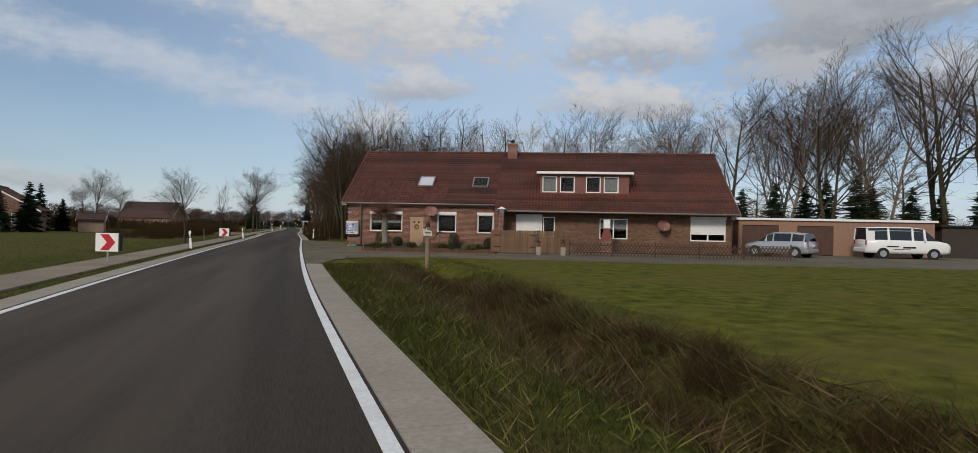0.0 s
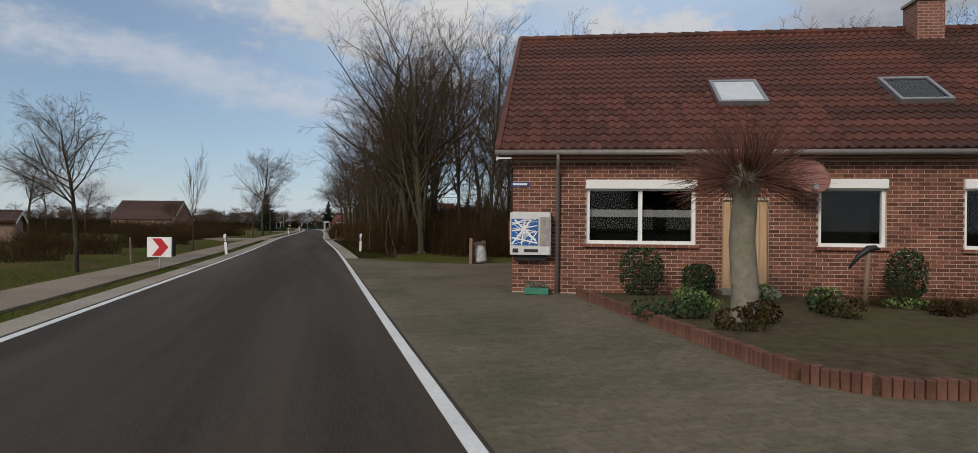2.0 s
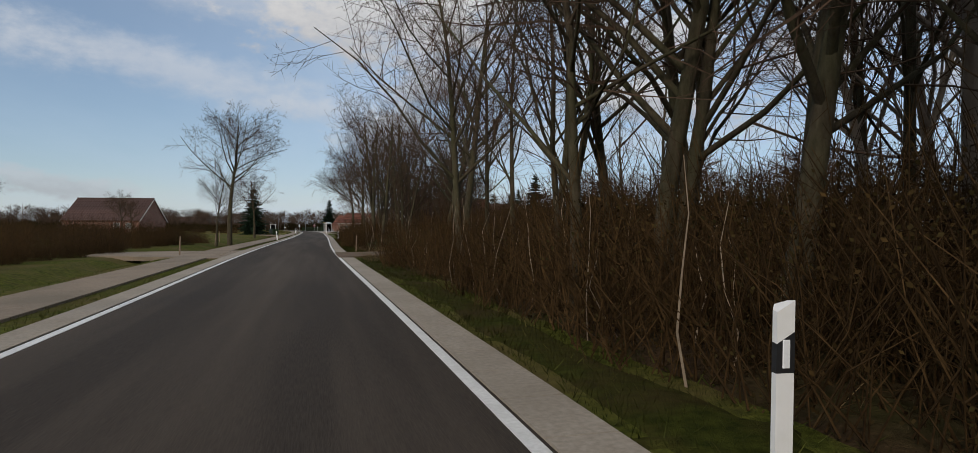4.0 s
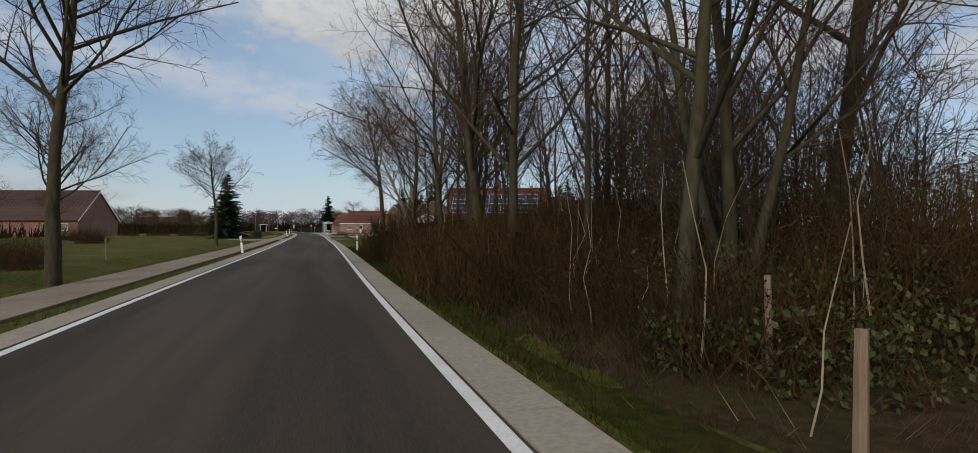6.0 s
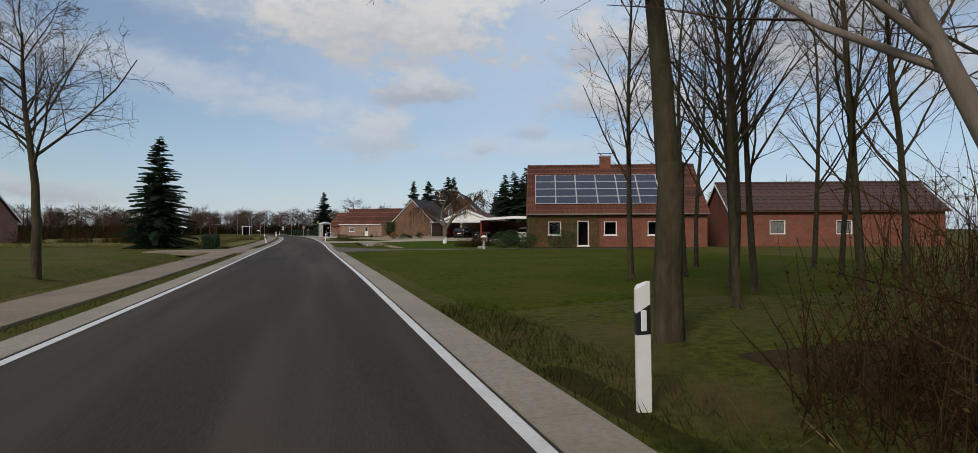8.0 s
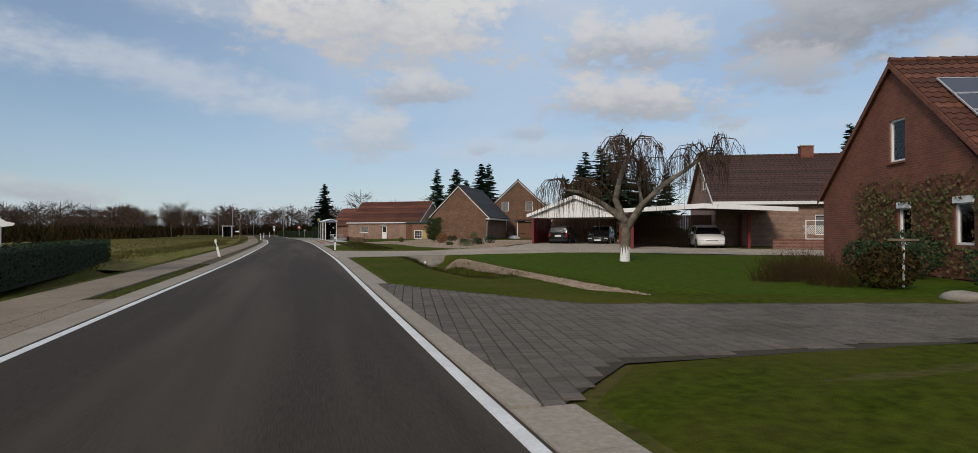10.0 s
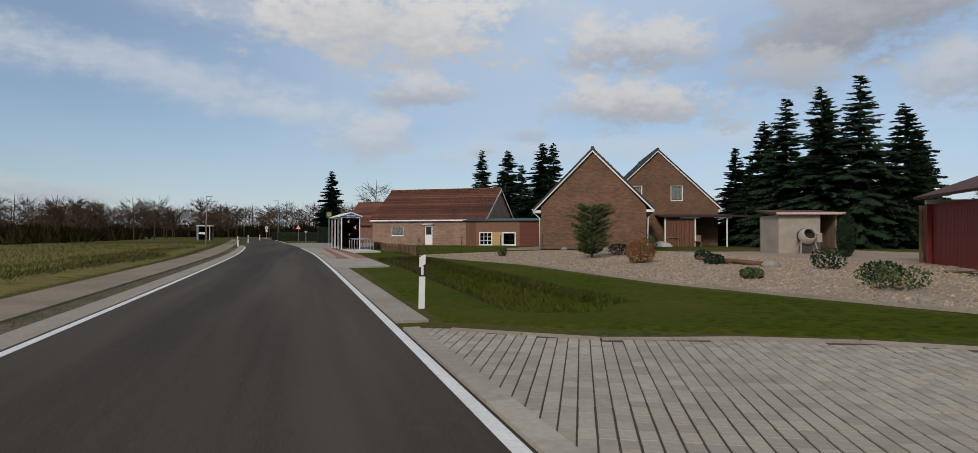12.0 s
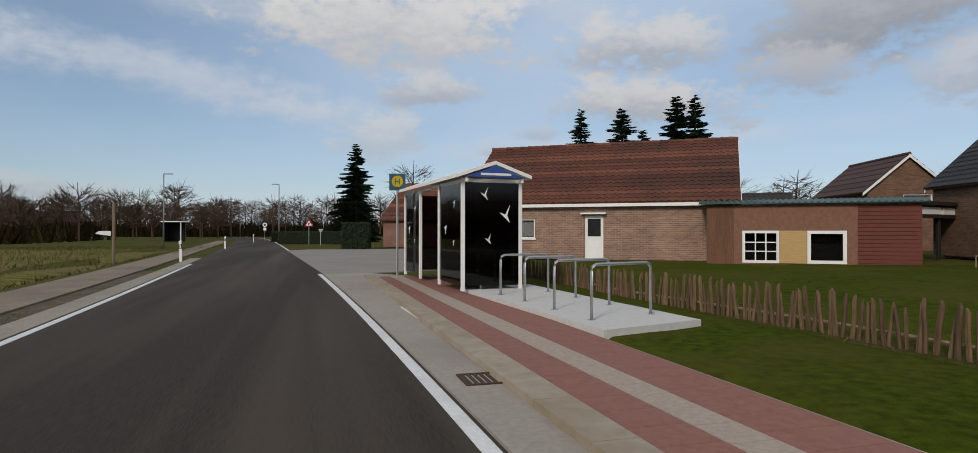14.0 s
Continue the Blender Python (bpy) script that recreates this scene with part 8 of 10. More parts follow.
def loft(rings):
    """Skin over rings of equal count."""
    m = Mesh()
    n = len(rings[0])
    vs = [p for r_ in rings for p in r_]
    fs = [tuple(range(n - 1, -1, -1)), tuple(range((len(rings) - 1) * n, len(rings) * n))]
    for i in range(len(rings) - 1):
        for k in range(n):
            fs.append((i * n + k, i * n + (k + 1) % n, (i + 1) * n + (k + 1) % n, (i + 1) * n + k))
    return m.add(vs, fs)


def car(name, m, label, paint, prof, width, wheels, glass_from, brow=0.075, pw=0.045):
    """A car that faces +y. prof: rows of y, low z, belt z, roof z (roof = belt where there is no cabin)."""
    root = thing(name, m, label, "car" if name != "minibus" else "minibus")
    w = width / 2
    body = []
    for y, z0, zb, zr in prof:
        e = 0.93 if y in (prof[0][0], prof[-1][0]) else 1.0
        body.append([(-w * 0.94 * e, y, z0), (-w * e, y, z0 + 0.16), (-w * e, y, zb - 0.12), (-w * 0.95 * e, y, zb), (-w * 0.3 * e, y, zb + 0.025), (w * 0.3 * e, y, zb + 0.025), (w * 0.95 * e, y, zb), (w * e, y, zb - 0.12), (w * e, y, z0 + 0.16), (w * 0.94 * e, y, z0)])
    b = make("body", loft(body), paint, root, smooth=True)
    cab = [(y, zb, zr) for y, z0, zb, zr in prof if zr > zb + 0.05]
    y0, y1 = cab[0][0], cab[-1][0]
    zb0, zb1 = cab[0][1], cab[-1][1]
    g = [[(-w * 0.94, y, zb - 0.02), (-w * 0.80, y, zr - 0.06), (-w * 0.7, y, zr), (w * 0.7, y, zr), (w * 0.80, y, zr - 0.06), (w * 0.94, y, zb - 0.02)] for y, zb, zr in cab]
    gl, gr = glass_from
    make("cabin_glass", loft([[(-w * 0.93, y0 - gl, zb0 - 0.02), (-w * 0.86, y0 - gl + 0.02, zb0 + 0.01), (-w * 0.8, y0 - gl + 0.02, zb0 + 0.02), (w * 0.8, y0 - gl + 0.02, zb0 + 0.02), (w * 0.86, y0 - gl + 0.02, zb0 + 0.01), (w * 0.93, y0 - gl, zb0 - 0.02)]] + g +
                             [[(-w * 0.93, y1 + gr, zb1 - 0.02), (-w * 0.86, y1 + gr - 0.02, zb1 + 0.01), (-w * 0.8, y1 + gr - 0.02, zb1 + 0.02), (w * 0.8, y1 + gr - 0.02, zb1 + 0.02), (w * 0.86, y1 + gr - 0.02, zb1 + 0.01), (w * 0.93, y1 + gr, zb1 - 0.02)]]), CARGLASS, root, smooth=False)
    roof = []
    for y, zb, zr in cab:
        k = 0.815 + (brow - 0.075) * 0.19
        roof.append([(-w * k, y, zr - brow), (-w * 0.74, y, zr + 0.004), (-w * 0.3, y, zr + 0.035), (w * 0.3, y, zr + 0.035), (w * 0.74, y, zr + 0.004), (w * k, y, zr - brow), (w * 0.6, y, zr - 0.03), (-w * 0.6, y, zr - 0.03)])
    make("roof_panel", loft(roof), paint, root, smooth=True)
    for s in (-1, 1):
        yy = [y0 - gl * 0.55] + [y for y, _, _ in cab] + [y1 + gr * 0.5]
        for k, (y, zb, zr) in enumerate(cab):
            make("pillar", Mesh().add([(s * (w * 0.945 + 0.004), y - pw, zb - 0.01), (s * (w * 0.945 + 0.004), y + pw, zb - 0.01), (s * (w * 0.805 + 0.006), y + pw * 0.8, zr - 0.06), (s * (w * 0.805 + 0.006), y - pw * 0.8, zr - 0.06),
                                       (s * w * 0.90, y - pw, zb - 0.01), (s * w * 0.90, y + pw, zb - 0.01), (s * w * 0.77, y + pw * 0.8, zr - 0.06), (s * w * 0.77, y - pw * 0.8, zr - 0.06)], [(0, 1, 2, 3), (7, 6, 5, 4), (0, 4, 5, 1), (1, 5, 6, 2), (2, 6, 7, 3), (3, 7, 4, 0)]), paint, root)
        make("mirror", Mesh().bbox(min(s * (w + 0.03), s * (w + 0.19)), max(s * (w + 0.03), s * (w + 0.19)), y1 - 0.12, y1 - 0.02, zb1 + 0.0, zb1 + 0.14, 0.02), paint, root)
    yl, yf = prof[0][0], prof[-1][0]
    zl, zf = prof[0][2], prof[-1][2]
    for s in (-1, 1):
        xa, xb = sorted((s * w * 0.55, s * w * 0.9))
        make("headlight", Mesh().bbox(xa, xb, yf - 0.10, yf + 0.015, zf - 0.20, zf - 0.06, 0.02), LAMPC, root)
        xa, xb = sorted((s * w * 0.74, s * w * 0.92))
        make("tail_light", Mesh().bbox(xa, xb, yl - 0.015, yl + 0.1, zl - 0.28, zl + 0.0, 0.02), LAMPR, root)
    make("front_bumper", Mesh().bbox(-w * 0.88, w * 0.88, yf - 0.1, yf + 0.05, prof[-1][1] + 0.02, prof[-1][1] + 0.24, 0.04), BLACK if name == "minibus" else paint, root)
    make("rear_bumper", Mesh().bbox(-w * 0.9, w * 0.9, yl - 0.05, yl + 0.1, prof[0][1] + 0.02, prof[0][1] + 0.24, 0.04), paint, root)
    make("grille", Mesh().bbox(-w * 0.45, w * 0.45, yf - 0.06, yf + 0.022, zf - 0.2, zf - 0.1, 0.01), BLACK, root)
    make("number_plate", Mesh().bbox(-0.26, 0.26, yf + 0.052, yf + 0.062, prof[-1][1] + 0.06, prof[-1][1] + 0.17, 0.003), WHITE, root)
    make("number_plate", Mesh().bbox(-0.26, 0.26, yl - 0.03, yl - 0.018, zl - 0.26, zl - 0.15, 0.003), WHITE, root)
    for y in wheels:
        for s in (-1, 1):
            x0 = s * (w - 0.085)
            t = Mesh(pose(x0, y, 0.31, 0, 90)).lathe([(0.18, -0.1), (0.28, -0.105), (0.31, -0.08), (0.31, 0.08), (0.28, 0.105), (0.18, 0.1)], 20)
            wh = make("wheel", t, TYRE, root, smooth=True)
            make("rim", Mesh(pose(x0 + s * 0.099, y, 0.31, 0, 90)).lathe([(0.03, -0.008), (0.2, -0.012), (0.2, 0.012), (0.03, 0.008)], 16), STEEL, wh)
            make("wheel_arch", Mesh(pose(x0 + s * 0.052, y, 0.31, 0, 90)).lathe([(0.30, -0.045), (0.37, -0.045), (0.37, 0.045), (0.30, 0.045)], 20), BLACK, root)
    return root


def paintwork(name, a, b, metal=0.3):
    return surf(name, a, b, 8, 0.25, 0, metal=metal, spec=0.6)


HATCH = ((-1.95, 0.3, 0.95, 0.95), (-1.75, 0.22, 1.0, 1.42), (-1.0, 0.2, 0.98, 1.5), (0.1, 0.2, 0.97, 1.5), (0.55, 0.2, 0.96, 1.36), (1.1, 0.2, 0.92, 0.92), (1.7, 0.22, 0.8, 0.8), (1.95, 0.3, 0.66, 0.66))
VAN = ((-2.45, 0.40, 1.12, 1.12), (-2.40, 0.34, 1.16, 1.92), (-1.15, 0.32, 1.16, 1.96), (0.25, 0.32, 1.15, 1.96), (0.95, 0.32, 1.14, 1.90), (1.72, 0.32, 1.13, 1.13), (2.2, 0.34, 1.02, 1.02), (2.42, 0.38, 0.90, 0.90))
car("hatchback", pose(29.15, 31.87, 0, 0, 0, 24), "silver hatchback parked before the garages", paintwork("silver_paint", (0.42, 0.44, 0.45), (0.5, 0.52, 0.53), 0.6), HATCH, 1.7, (-1.25, 1.22), (0.12, 0.5))
van = car("minibus", pose(36.98, 30.14, 0, 0, 0, -114), "white minibus with dark lettering bars parked before the garages", paintwork("van_white", (0.74, 0.74, 0.73), (0.8, 0.8, 0.79), 0.0), VAN, 1.9, (-1.5, 1.45), (0.04, 0.75), brow=0.24, pw=0.075)
make("nose_panel", Mesh().bbox(-0.86, 0.86, 2.36, 2.50, 0.40, 0.74, 0.05), BLACK, van)
make("rear_quarter", Mesh().bbox(0.86, 0.925, -2.40, -1.98, 1.14, 1.72, 0.03), MATS["van_white"], van)
for x in (0.955,):
    make("side_bar", Mesh().box(x, x + 0.004, -1.3, -0.6, 0.72, 0.80).box(x, x + 0.004, -0.35, 0.4, 0.66, 0.76).box(x, x + 0.004, -0.9, 0.1, 0.56, 0.60), BLACK, van)
AM, BM = CPA.ob.matrix_world.copy(), CPB.ob.matrix_world.copy()
BLK = paintwork("black_paint", (0.012, 0.012, 0.013), (0.018, 0.018, 0.02), 0.2)
car("hatchback", AM @ pose(1.9, 3.1, 0), "black hatchback parked under the carport", BLK, HATCH, 1.68, (-1.25, 1.22), (0.12, 0.5))
car("hatchback", AM @ pose(5.2, 2.6, 0, 0, 0, 180), "black car parked nose out under the carport", BLK, HATCH, 1.72, (-1.25, 1.22), (0.12, 0.5))
car("hatchback", BM @ pose(5.0, 2.9, 0, 0, 0, 180), "white small car parked under the carport", MATS["van_white"], HATCH, 1.66, (-1.25, 1.22), (0.12, 0.5))

# ---- beyond the farmhouse ----
pf = thing("picket_fence", pose(5.2, 54.4, 0, 0, 0, 68), "short weathered wooden fence beside the yard", "fence")
unit = None
for i in range(22):
    if unit is None:
        unit = ob = make("picket", Mesh().bbox(-0.055, 0.055, 0, 0.022, 0, 0.78, 0.01), surf("picket_wood", (0.17, 0.13, 0.09), (0.26, 0.2, 0.14), 8, 0.9, 0.4, 40, rnd=0.2), pf)
    else:
        ob = new("picket", unit.data)
        ob.parent = pf
    ob.matrix_basis = pose(0.3 + i * 0.19, 0, RNG.uniform(0, 0.05), 0, RNG.uniform(-3, 3))
for z in (0.2, 0.6):
    make("rail", Mesh().bbox(0.1, 4.5, 0.024, 0.06, z, z + 0.07, 0.005), WOOD, pf)
for x, h in ((0.0, 0.98), (0.28, 0.92)):
    make("fence_post", Mesh().bbox(x - 0.06, x + 0.06, 0.0, 0.12, -0.1, h, 0.012), WOOD, pf)
sk = thing("sack", pose(5.65, 54.75, 0.012, 0, 0, 20), "white plastic sack leaning beside the fence", "sack")
sackm = Mesh().lathe([(0.05, 0), (0.26, 0.015), (0.29, 0.12), (0.27, 0.25), (0.28, 0.38), (0.24, 0.5), (0.2, 0.6), (0.13, 0.66), (0.03, 0.67)], 14)
sackm.v = [(x * (1 + 0.2 * noise.noise(Vector((x * 6, y * 6, z * 7)))), y * 0.55 * (1 + 0.25 * noise.noise(Vector((x * 7, y * 7, z * 5 + 4)))) + 0.22 * z, z) for x, y, z in sackm.v]
make("bag", sackm, surf("sack_white", (0.5, 0.5, 0.5), (0.68, 0.68, 0.67), 7, 0.5, 0.9, 9, c=(0.2, 0.2, 0.2), cscale=5, cmix=0.6), sk, smooth=True)
mbx = thing("mail_box", pose(6.83, 97.5, gz(6.83, 97.5), 0, 0, 10), "black letter box with a pale label on a post", "letter box")
make("post", Mesh().tube([(-0.2, 0, -0.1), (-0.2, 0, 0.95)], 0.03, 7), WOOD, mbx)
make("box", Mesh().bbox(-0.2, 0.2, -0.13, 0.13, 0.62, 0.98, 0.02), BLACK, mbx)
make("label_plate", Mesh().box(-0.16, 0.1, -0.138, -0.132, 0.74, 0.86), WHITE, mbx)
make("lid", Mesh().bbox(-0.23, 0.23, -0.16, 0.16, 0.982, 1.015, 0.008), BLACK, mbx)
for x, y in ((1.40, 98.6), (3.1, 101.2), (-7.4, 57.6), (-7.2, 96.0), (-9.0, 120.0), (-9.6, 127)):
    wp = thing("fence_stake", pose(x, y, gz(x, y), 0, RNG.uniform(-4, 4), 0), "thin weathered fence stake at the field edge", "stake")
    make("stake", Mesh().tube([(0, 0, -0.1), (0, 0, 0.95)], [0.04, 0.032], 6), WOOD, wp)

# ---- left of the road ----
hd = thing("clipped_hedge", pose(-7.25, 183.0, 0, 0, 0, 6), "clipped dark hedge beside the footpath", "hedge")
r = random.Random(44)
t, core = Twigs(), Mesh()
# solid near-black box within the leaves, painting in the hedge's inner shade
core.bbox(-0.95, -0.12, 0.1, 17.4, -0.1, 0.92, 0.06)
for i in range(7000):
    k = r.random()
    if k < 0.55:
        p, n = Vector((r.gauss(-0.03, 0.04), r.uniform(0, 17.5), r.uniform(0, 1.0))), Vector((1, 0, 0))
    elif k < 0.8:
        p, n = Vector((r.uniform(-1.05, 0), r.uniform(0, 17.5), r.gauss(0.99, 0.035))), Vector((0, 0, 1))
    else:
        p, n = Vector((r.uniform(-1.05, 0), r.choice((0, 17.5)) + r.gauss(0, 0.04), r.uniform(0, 1.0))), Vector((0, 1, 0))
    t.leaf(p, (n + rand_dir(r) * 0.8).normalized(), r.uniform(0.025, 0.05))
mb = Mesh()
mb.v, mb.f = t.v, t.f
make("foliage", mb, BOXLEAF, hd, kind="stuff")
make("branch_core", core, surf("hedge_inner_shade", (0.008, 0.014, 0.006), (0.014, 0.02, 0.009), 9, 0.95, 0.8, 20), hd)
bs = thing("bird_board", pose(-11.9, 196.5, 0, 0, 0, -5), "white bird-shaped board on a pole", "garden ornament")
make("pole", Mesh().tube([(0, 0, -0.1), (0, 0, 1.6)], 0.025, 7), STEEL, bs)
make("board", Mesh().wallprism([(-0.35, 1.62), (0.1, 1.58), (0.42, 1.62), (0.5, 1.72), (0.2, 1.78), (0.0, 1.9), (-0.05, 2.05), (-0.2, 2.08), (-0.22, 1.95), (-0.4, 1.85)], -0.012, 0.012), WHITE, bs)
LAMPG = surf("lamp_grey", (0.2, 0.21, 0.22), (0.26, 0.27, 0.28), 5, 0.5, 0, metal=0.5)
for x, y, s in ((-13.5, 299.5, 1), (-4.2, 310.0, -1), (-20.5, 338, 1), (-14.6, 372, -1)):
    lp = thing("street_lamp", pose(x, y, -0.02, 0, 0, 0 if s > 0 else 180), "slender grey street lamp with a flat head", "street lamp", "street lamps")
    make("pole", Mesh().tube([(0, 0, -0.2), (0, 0, 3.0), (0, 0, 6.5)], [0.075, 0.06, 0.045], 10), LAMPG, lp, smooth=True)
    make("head", Mesh().bbox(0.0, 0.75, -0.09, 0.09, 6.47, 6.55, 0.02), LAMPG, lp)


def pole_sign(x, y, h, kind, label):
    sg = thing("road_sign", pose(x, y, gz(x, y), 0, 0, -4), label, "road sign")
    make("pole", Mesh().tube([(0, 0, -0.2), (0, 0, h)], 0.03, 8), STEEL, sg)
    if kind == "triangle":
        make("plate", Mesh().wallprism([(-0.45, h - 0.75), (0.45, h - 0.75), (0, h + 0.02)], -0.05, -0.035), RED, sg)
        make("field", Mesh().wallprism([(-0.29, h - 0.66), (0.29, h - 0.66), (0, h - 0.17)], -0.058, -0.053), WHITE, sg)
        make("symbol", Mesh().wallprism([(-0.1, h - 0.6), (0.0, h - 0.6), (0.12, h - 0.42), (0.02, h - 0.34), (-0.06, h - 0.42)], -0.064, -0.060), BLACK, sg)
    elif kind == "round":
        make("plate", Mesh(pose(0, -0.04, h - 0.28, 90)).lathe([(0.02, 0), (0.3, 0), (0.3, 0.015), (0.02, 0.015)], 22), WHITE, sg)
        make("field", Mesh(pose(0, -0.06, h - 0.28, 90)).lathe([(0.01, 0), (0.15, 0), (0.15, 0.006), (0.01, 0.006)], 16), BLACK, sg)
        make("plate", Mesh(pose(0, -0.04, h - 0.85, 90)).lathe([(0.02, 0), (0.22, 0), (0.22, 0.015), (0.02, 0.015)], 22), WHITE, sg)
    else:
        make("plate", Mesh().wallprism([(-0.25, h), (0.25, h), (0, h - 0.42)], 0.035, 0.05), STEEL, sg)
    return sg


pole_sign(-1.0, 302.0, 2.6, "triangle", "triangular red and white warning sign on a pole")
pole_sign(-6.9, 328.0, 2.5, "round", "two round white signs on a pole")
pole_sign(0.1, 300.5, 1.6, "back", "small give-way sign seen from behind")
wpole = thing("timber_pole", pose(-9.6, 270.5, 0), "brown timber pole with a small white arrow board", "sign pole")
make("pole", Mesh().tube([(0, 0, -0.2), (0, 0, 2.7)], 0.06, 8), WOOD, wpole)
make("arrow_board", Mesh().wallprism([(-0.75, 1.25), (-0.1, 1.15), (-0.1, 1.38), (-0.6, 1.38)], -0.08, -0.062), WHITE, wpole)
ls = thing("far_bus_shelter", pose(-17.4, 318, 0, 0, 0, -8), "dark bus shelter with a white frame across the road", "bus shelter")
for x in (0, 1.9):
    make("frame_post", Mesh().bbox(x, x + 0.1, 0, 0.1, 0, 2.4, 0.01), WHITE, ls)
make("roof", Mesh().bbox(-0.2, 2.2, -0.2, 1.6, 2.4, 2.52, 0.02), WHITE, ls)
make("back_panel", Mesh().box(0, 2.0, 1.35, 1.4, 0.1, 2.38), DARK, ls)
make("side_panel", Mesh().box(0.02, 0.06, 0.12, 1.34, 0.1, 2.38), DARK, ls)

# ---- garden of the solar house ----
SM = SOL.ob.matrix_world.copy()
IVY = surf("ivy_leaf", (0.045, 0.055, 0.012), (0.11, 0.105, 0.03), 4, 0.7, 0, spec=0.3, c=(0.12, 0.07, 0.03), cscale=1.2, cmix=0.7, island=0.4)
t = Twigs()
r = random.Random(9)
for i in range(6500):
    k = r.random()
    if k < 0.5:
        y, z = r.uniform(0.0, 7.2), r.random() ** 0.8 * (2.75 + 0.35 * math.sin(y_ * 2.1) if (y_ := r.uniform(0, 7)) else 2.7)
        if any(a - 0.05 < y < b + 0.05 and z0 - 0.05 < z < z1 + 0.1 for a, b, z0, z1 in ss):
            continue
        p, n = Vector((-abs(r.gauss(0.04, 0.07)), y, z)), Vector((-1, 0, 0.2))
    else:
        x, z = r.uniform(0.0, 5.6), r.random() ** 0.8 * 2.5
        if any(a - 0.05 < x < b + 0.05 and z0 - 0.05 < z < z1 + 0.1 for a, b, z0, z1 in sf):
            continue
        p, n = Vector((x, -abs(r.gauss(0.05, 0.09)), z)), Vector((0, -1, 0.2))
    t.leaf(p, (n + rand_dir(r) * 0.7).normalized(), r.uniform(0.04, 0.085))
mb = Mesh(SM)
for q in t.v:
    mb.v.append(tuple(SM @ Vector(q)))
mb.f = t.f
make("wall_ivy", mb, IVY, label="green-brown ivy climbing the house walls", category="ivy", kind="stuff")
for k, (x, y, rx, rz) in enumerate(((13.6, 176.6, 1.0, 0.65), (15.2, 176.0, 0.9, 0.6), (15.6, 180.6, 0.8, 0.7), (12.4, 178.6, 0.7, 0.5), (16.4, 182.8, 0.7, 0.55), (17.5, 174.5, 1.1, 0.7))):
    leaf_body("garden_shrub", pose(x, y, 0.0), rx, rx * 0.9, rz, "dense dark green shrub beside the brick house", BOXLEAF if k != 3 else MATS["dead_leaf"], 1500, 0.05, seed=300 + k)
for x, y, s in ((12.0, 179.6, 0.42), (11.6, 181.2, 0.36), (13.0, 181.4, 0.45), (14.0, 183, 0.5)):
    plant(RNG.choice(THICK), x, y, s)
fb = thing("bird_table", pose(11.4, 174.2, gz(11.4, 174.2)), "wooden bird table with a white pitched roof", "bird table")
make("post", Mesh().tube([(0, 0, -0.1), (0, 0, 0.62)], [0.09, 0.07], 8), BIRCHB, fb)
make("tray", Mesh().bbox(-0.18, 0.18, -0.14, 0.14, 0.62, 0.67, 0.01), WOOD, fb)
make("house", Mesh().bbox(-0.11, 0.11, -0.08, 0.08, 0.67, 0.9, 0.01), WOOD_BROWN, fb)
make("roof", Mesh().add([(-0.22, -0.18, 0.88), (0.22, -0.18, 0.88), (0.22, 0.18, 0.88), (-0.22, 0.18, 0.88), (0, 0, 1.06)], [(3, 2, 1, 0), (0, 1, 4), (1, 2, 4), (2, 3, 4), (3, 0, 4)]), WHITE, fb)
wpst = thing("garden_stake", pose(12.9, 178.6, gz(12.9, 178.6)), "white garden stake with a small tray", "garden ornament")
make("stake", Mesh().tube([(0, 0, -0.1), (0, 0, 1.15)], 0.03, 7), WHITE, wpst)
make("tray", Mesh().bbox(-0.25, 0.25, -0.2, 0.2, 1.15, 1.2, 0.01), WOOD, wpst)


def rock(x, y, s, seed, label="rounded grey-brown garden boulder", flat=0.6):
    r = random.Random(seed)
    bm_ = bmesh.new()
    bmesh.ops.create_icosphere(bm_, subdivisions=2, radius=1)
    for v in bm_.verts:
        k = 1 + 0.28 * noise.noise(v.co * 1.3 + Vector((seed, 0, 0)))
        v.co = Vector((v.co.x * s * k, v.co.y * s * 0.8 * k, v.co.z * s * flat * k))
    data = bpy.data.meshes.new("rock")
    bm_.to_mesh(data)
    bm_.free()
    data.polygons.foreach_set("use_smooth", [True] * len(data.polygons))
    data.materials.append(surf("boulder", (0.2, 0.175, 0.15), (0.32, 0.28, 0.24), 5, 0.9, 0.6, 20))
    ob = new("rock", data)
    ob.matrix_world = pose(x, y, gz(x, y) + s * flat * 0.45, 0, 0, r.uniform(0, 360))
    return tagged(ob, label, "rock")


rock(11.9, 176.5, 0.45, 3, flat=0.35)
for i, (x, y, s) in enumerate(((10.2, 211.0, 0.16), (11.8, 213.4, 0.14), (13.8, 219.0, 0.3), (15.2, 221.5, 0.25), (9.4, 221.0, 0.13), (10.6, 230.5, 0.12), (13.0, 216.4, 0.16), (15.8, 226.0, 0.3), (12.1, 219.8, 0.12))):
    rock(x, y, s, 10 + i)

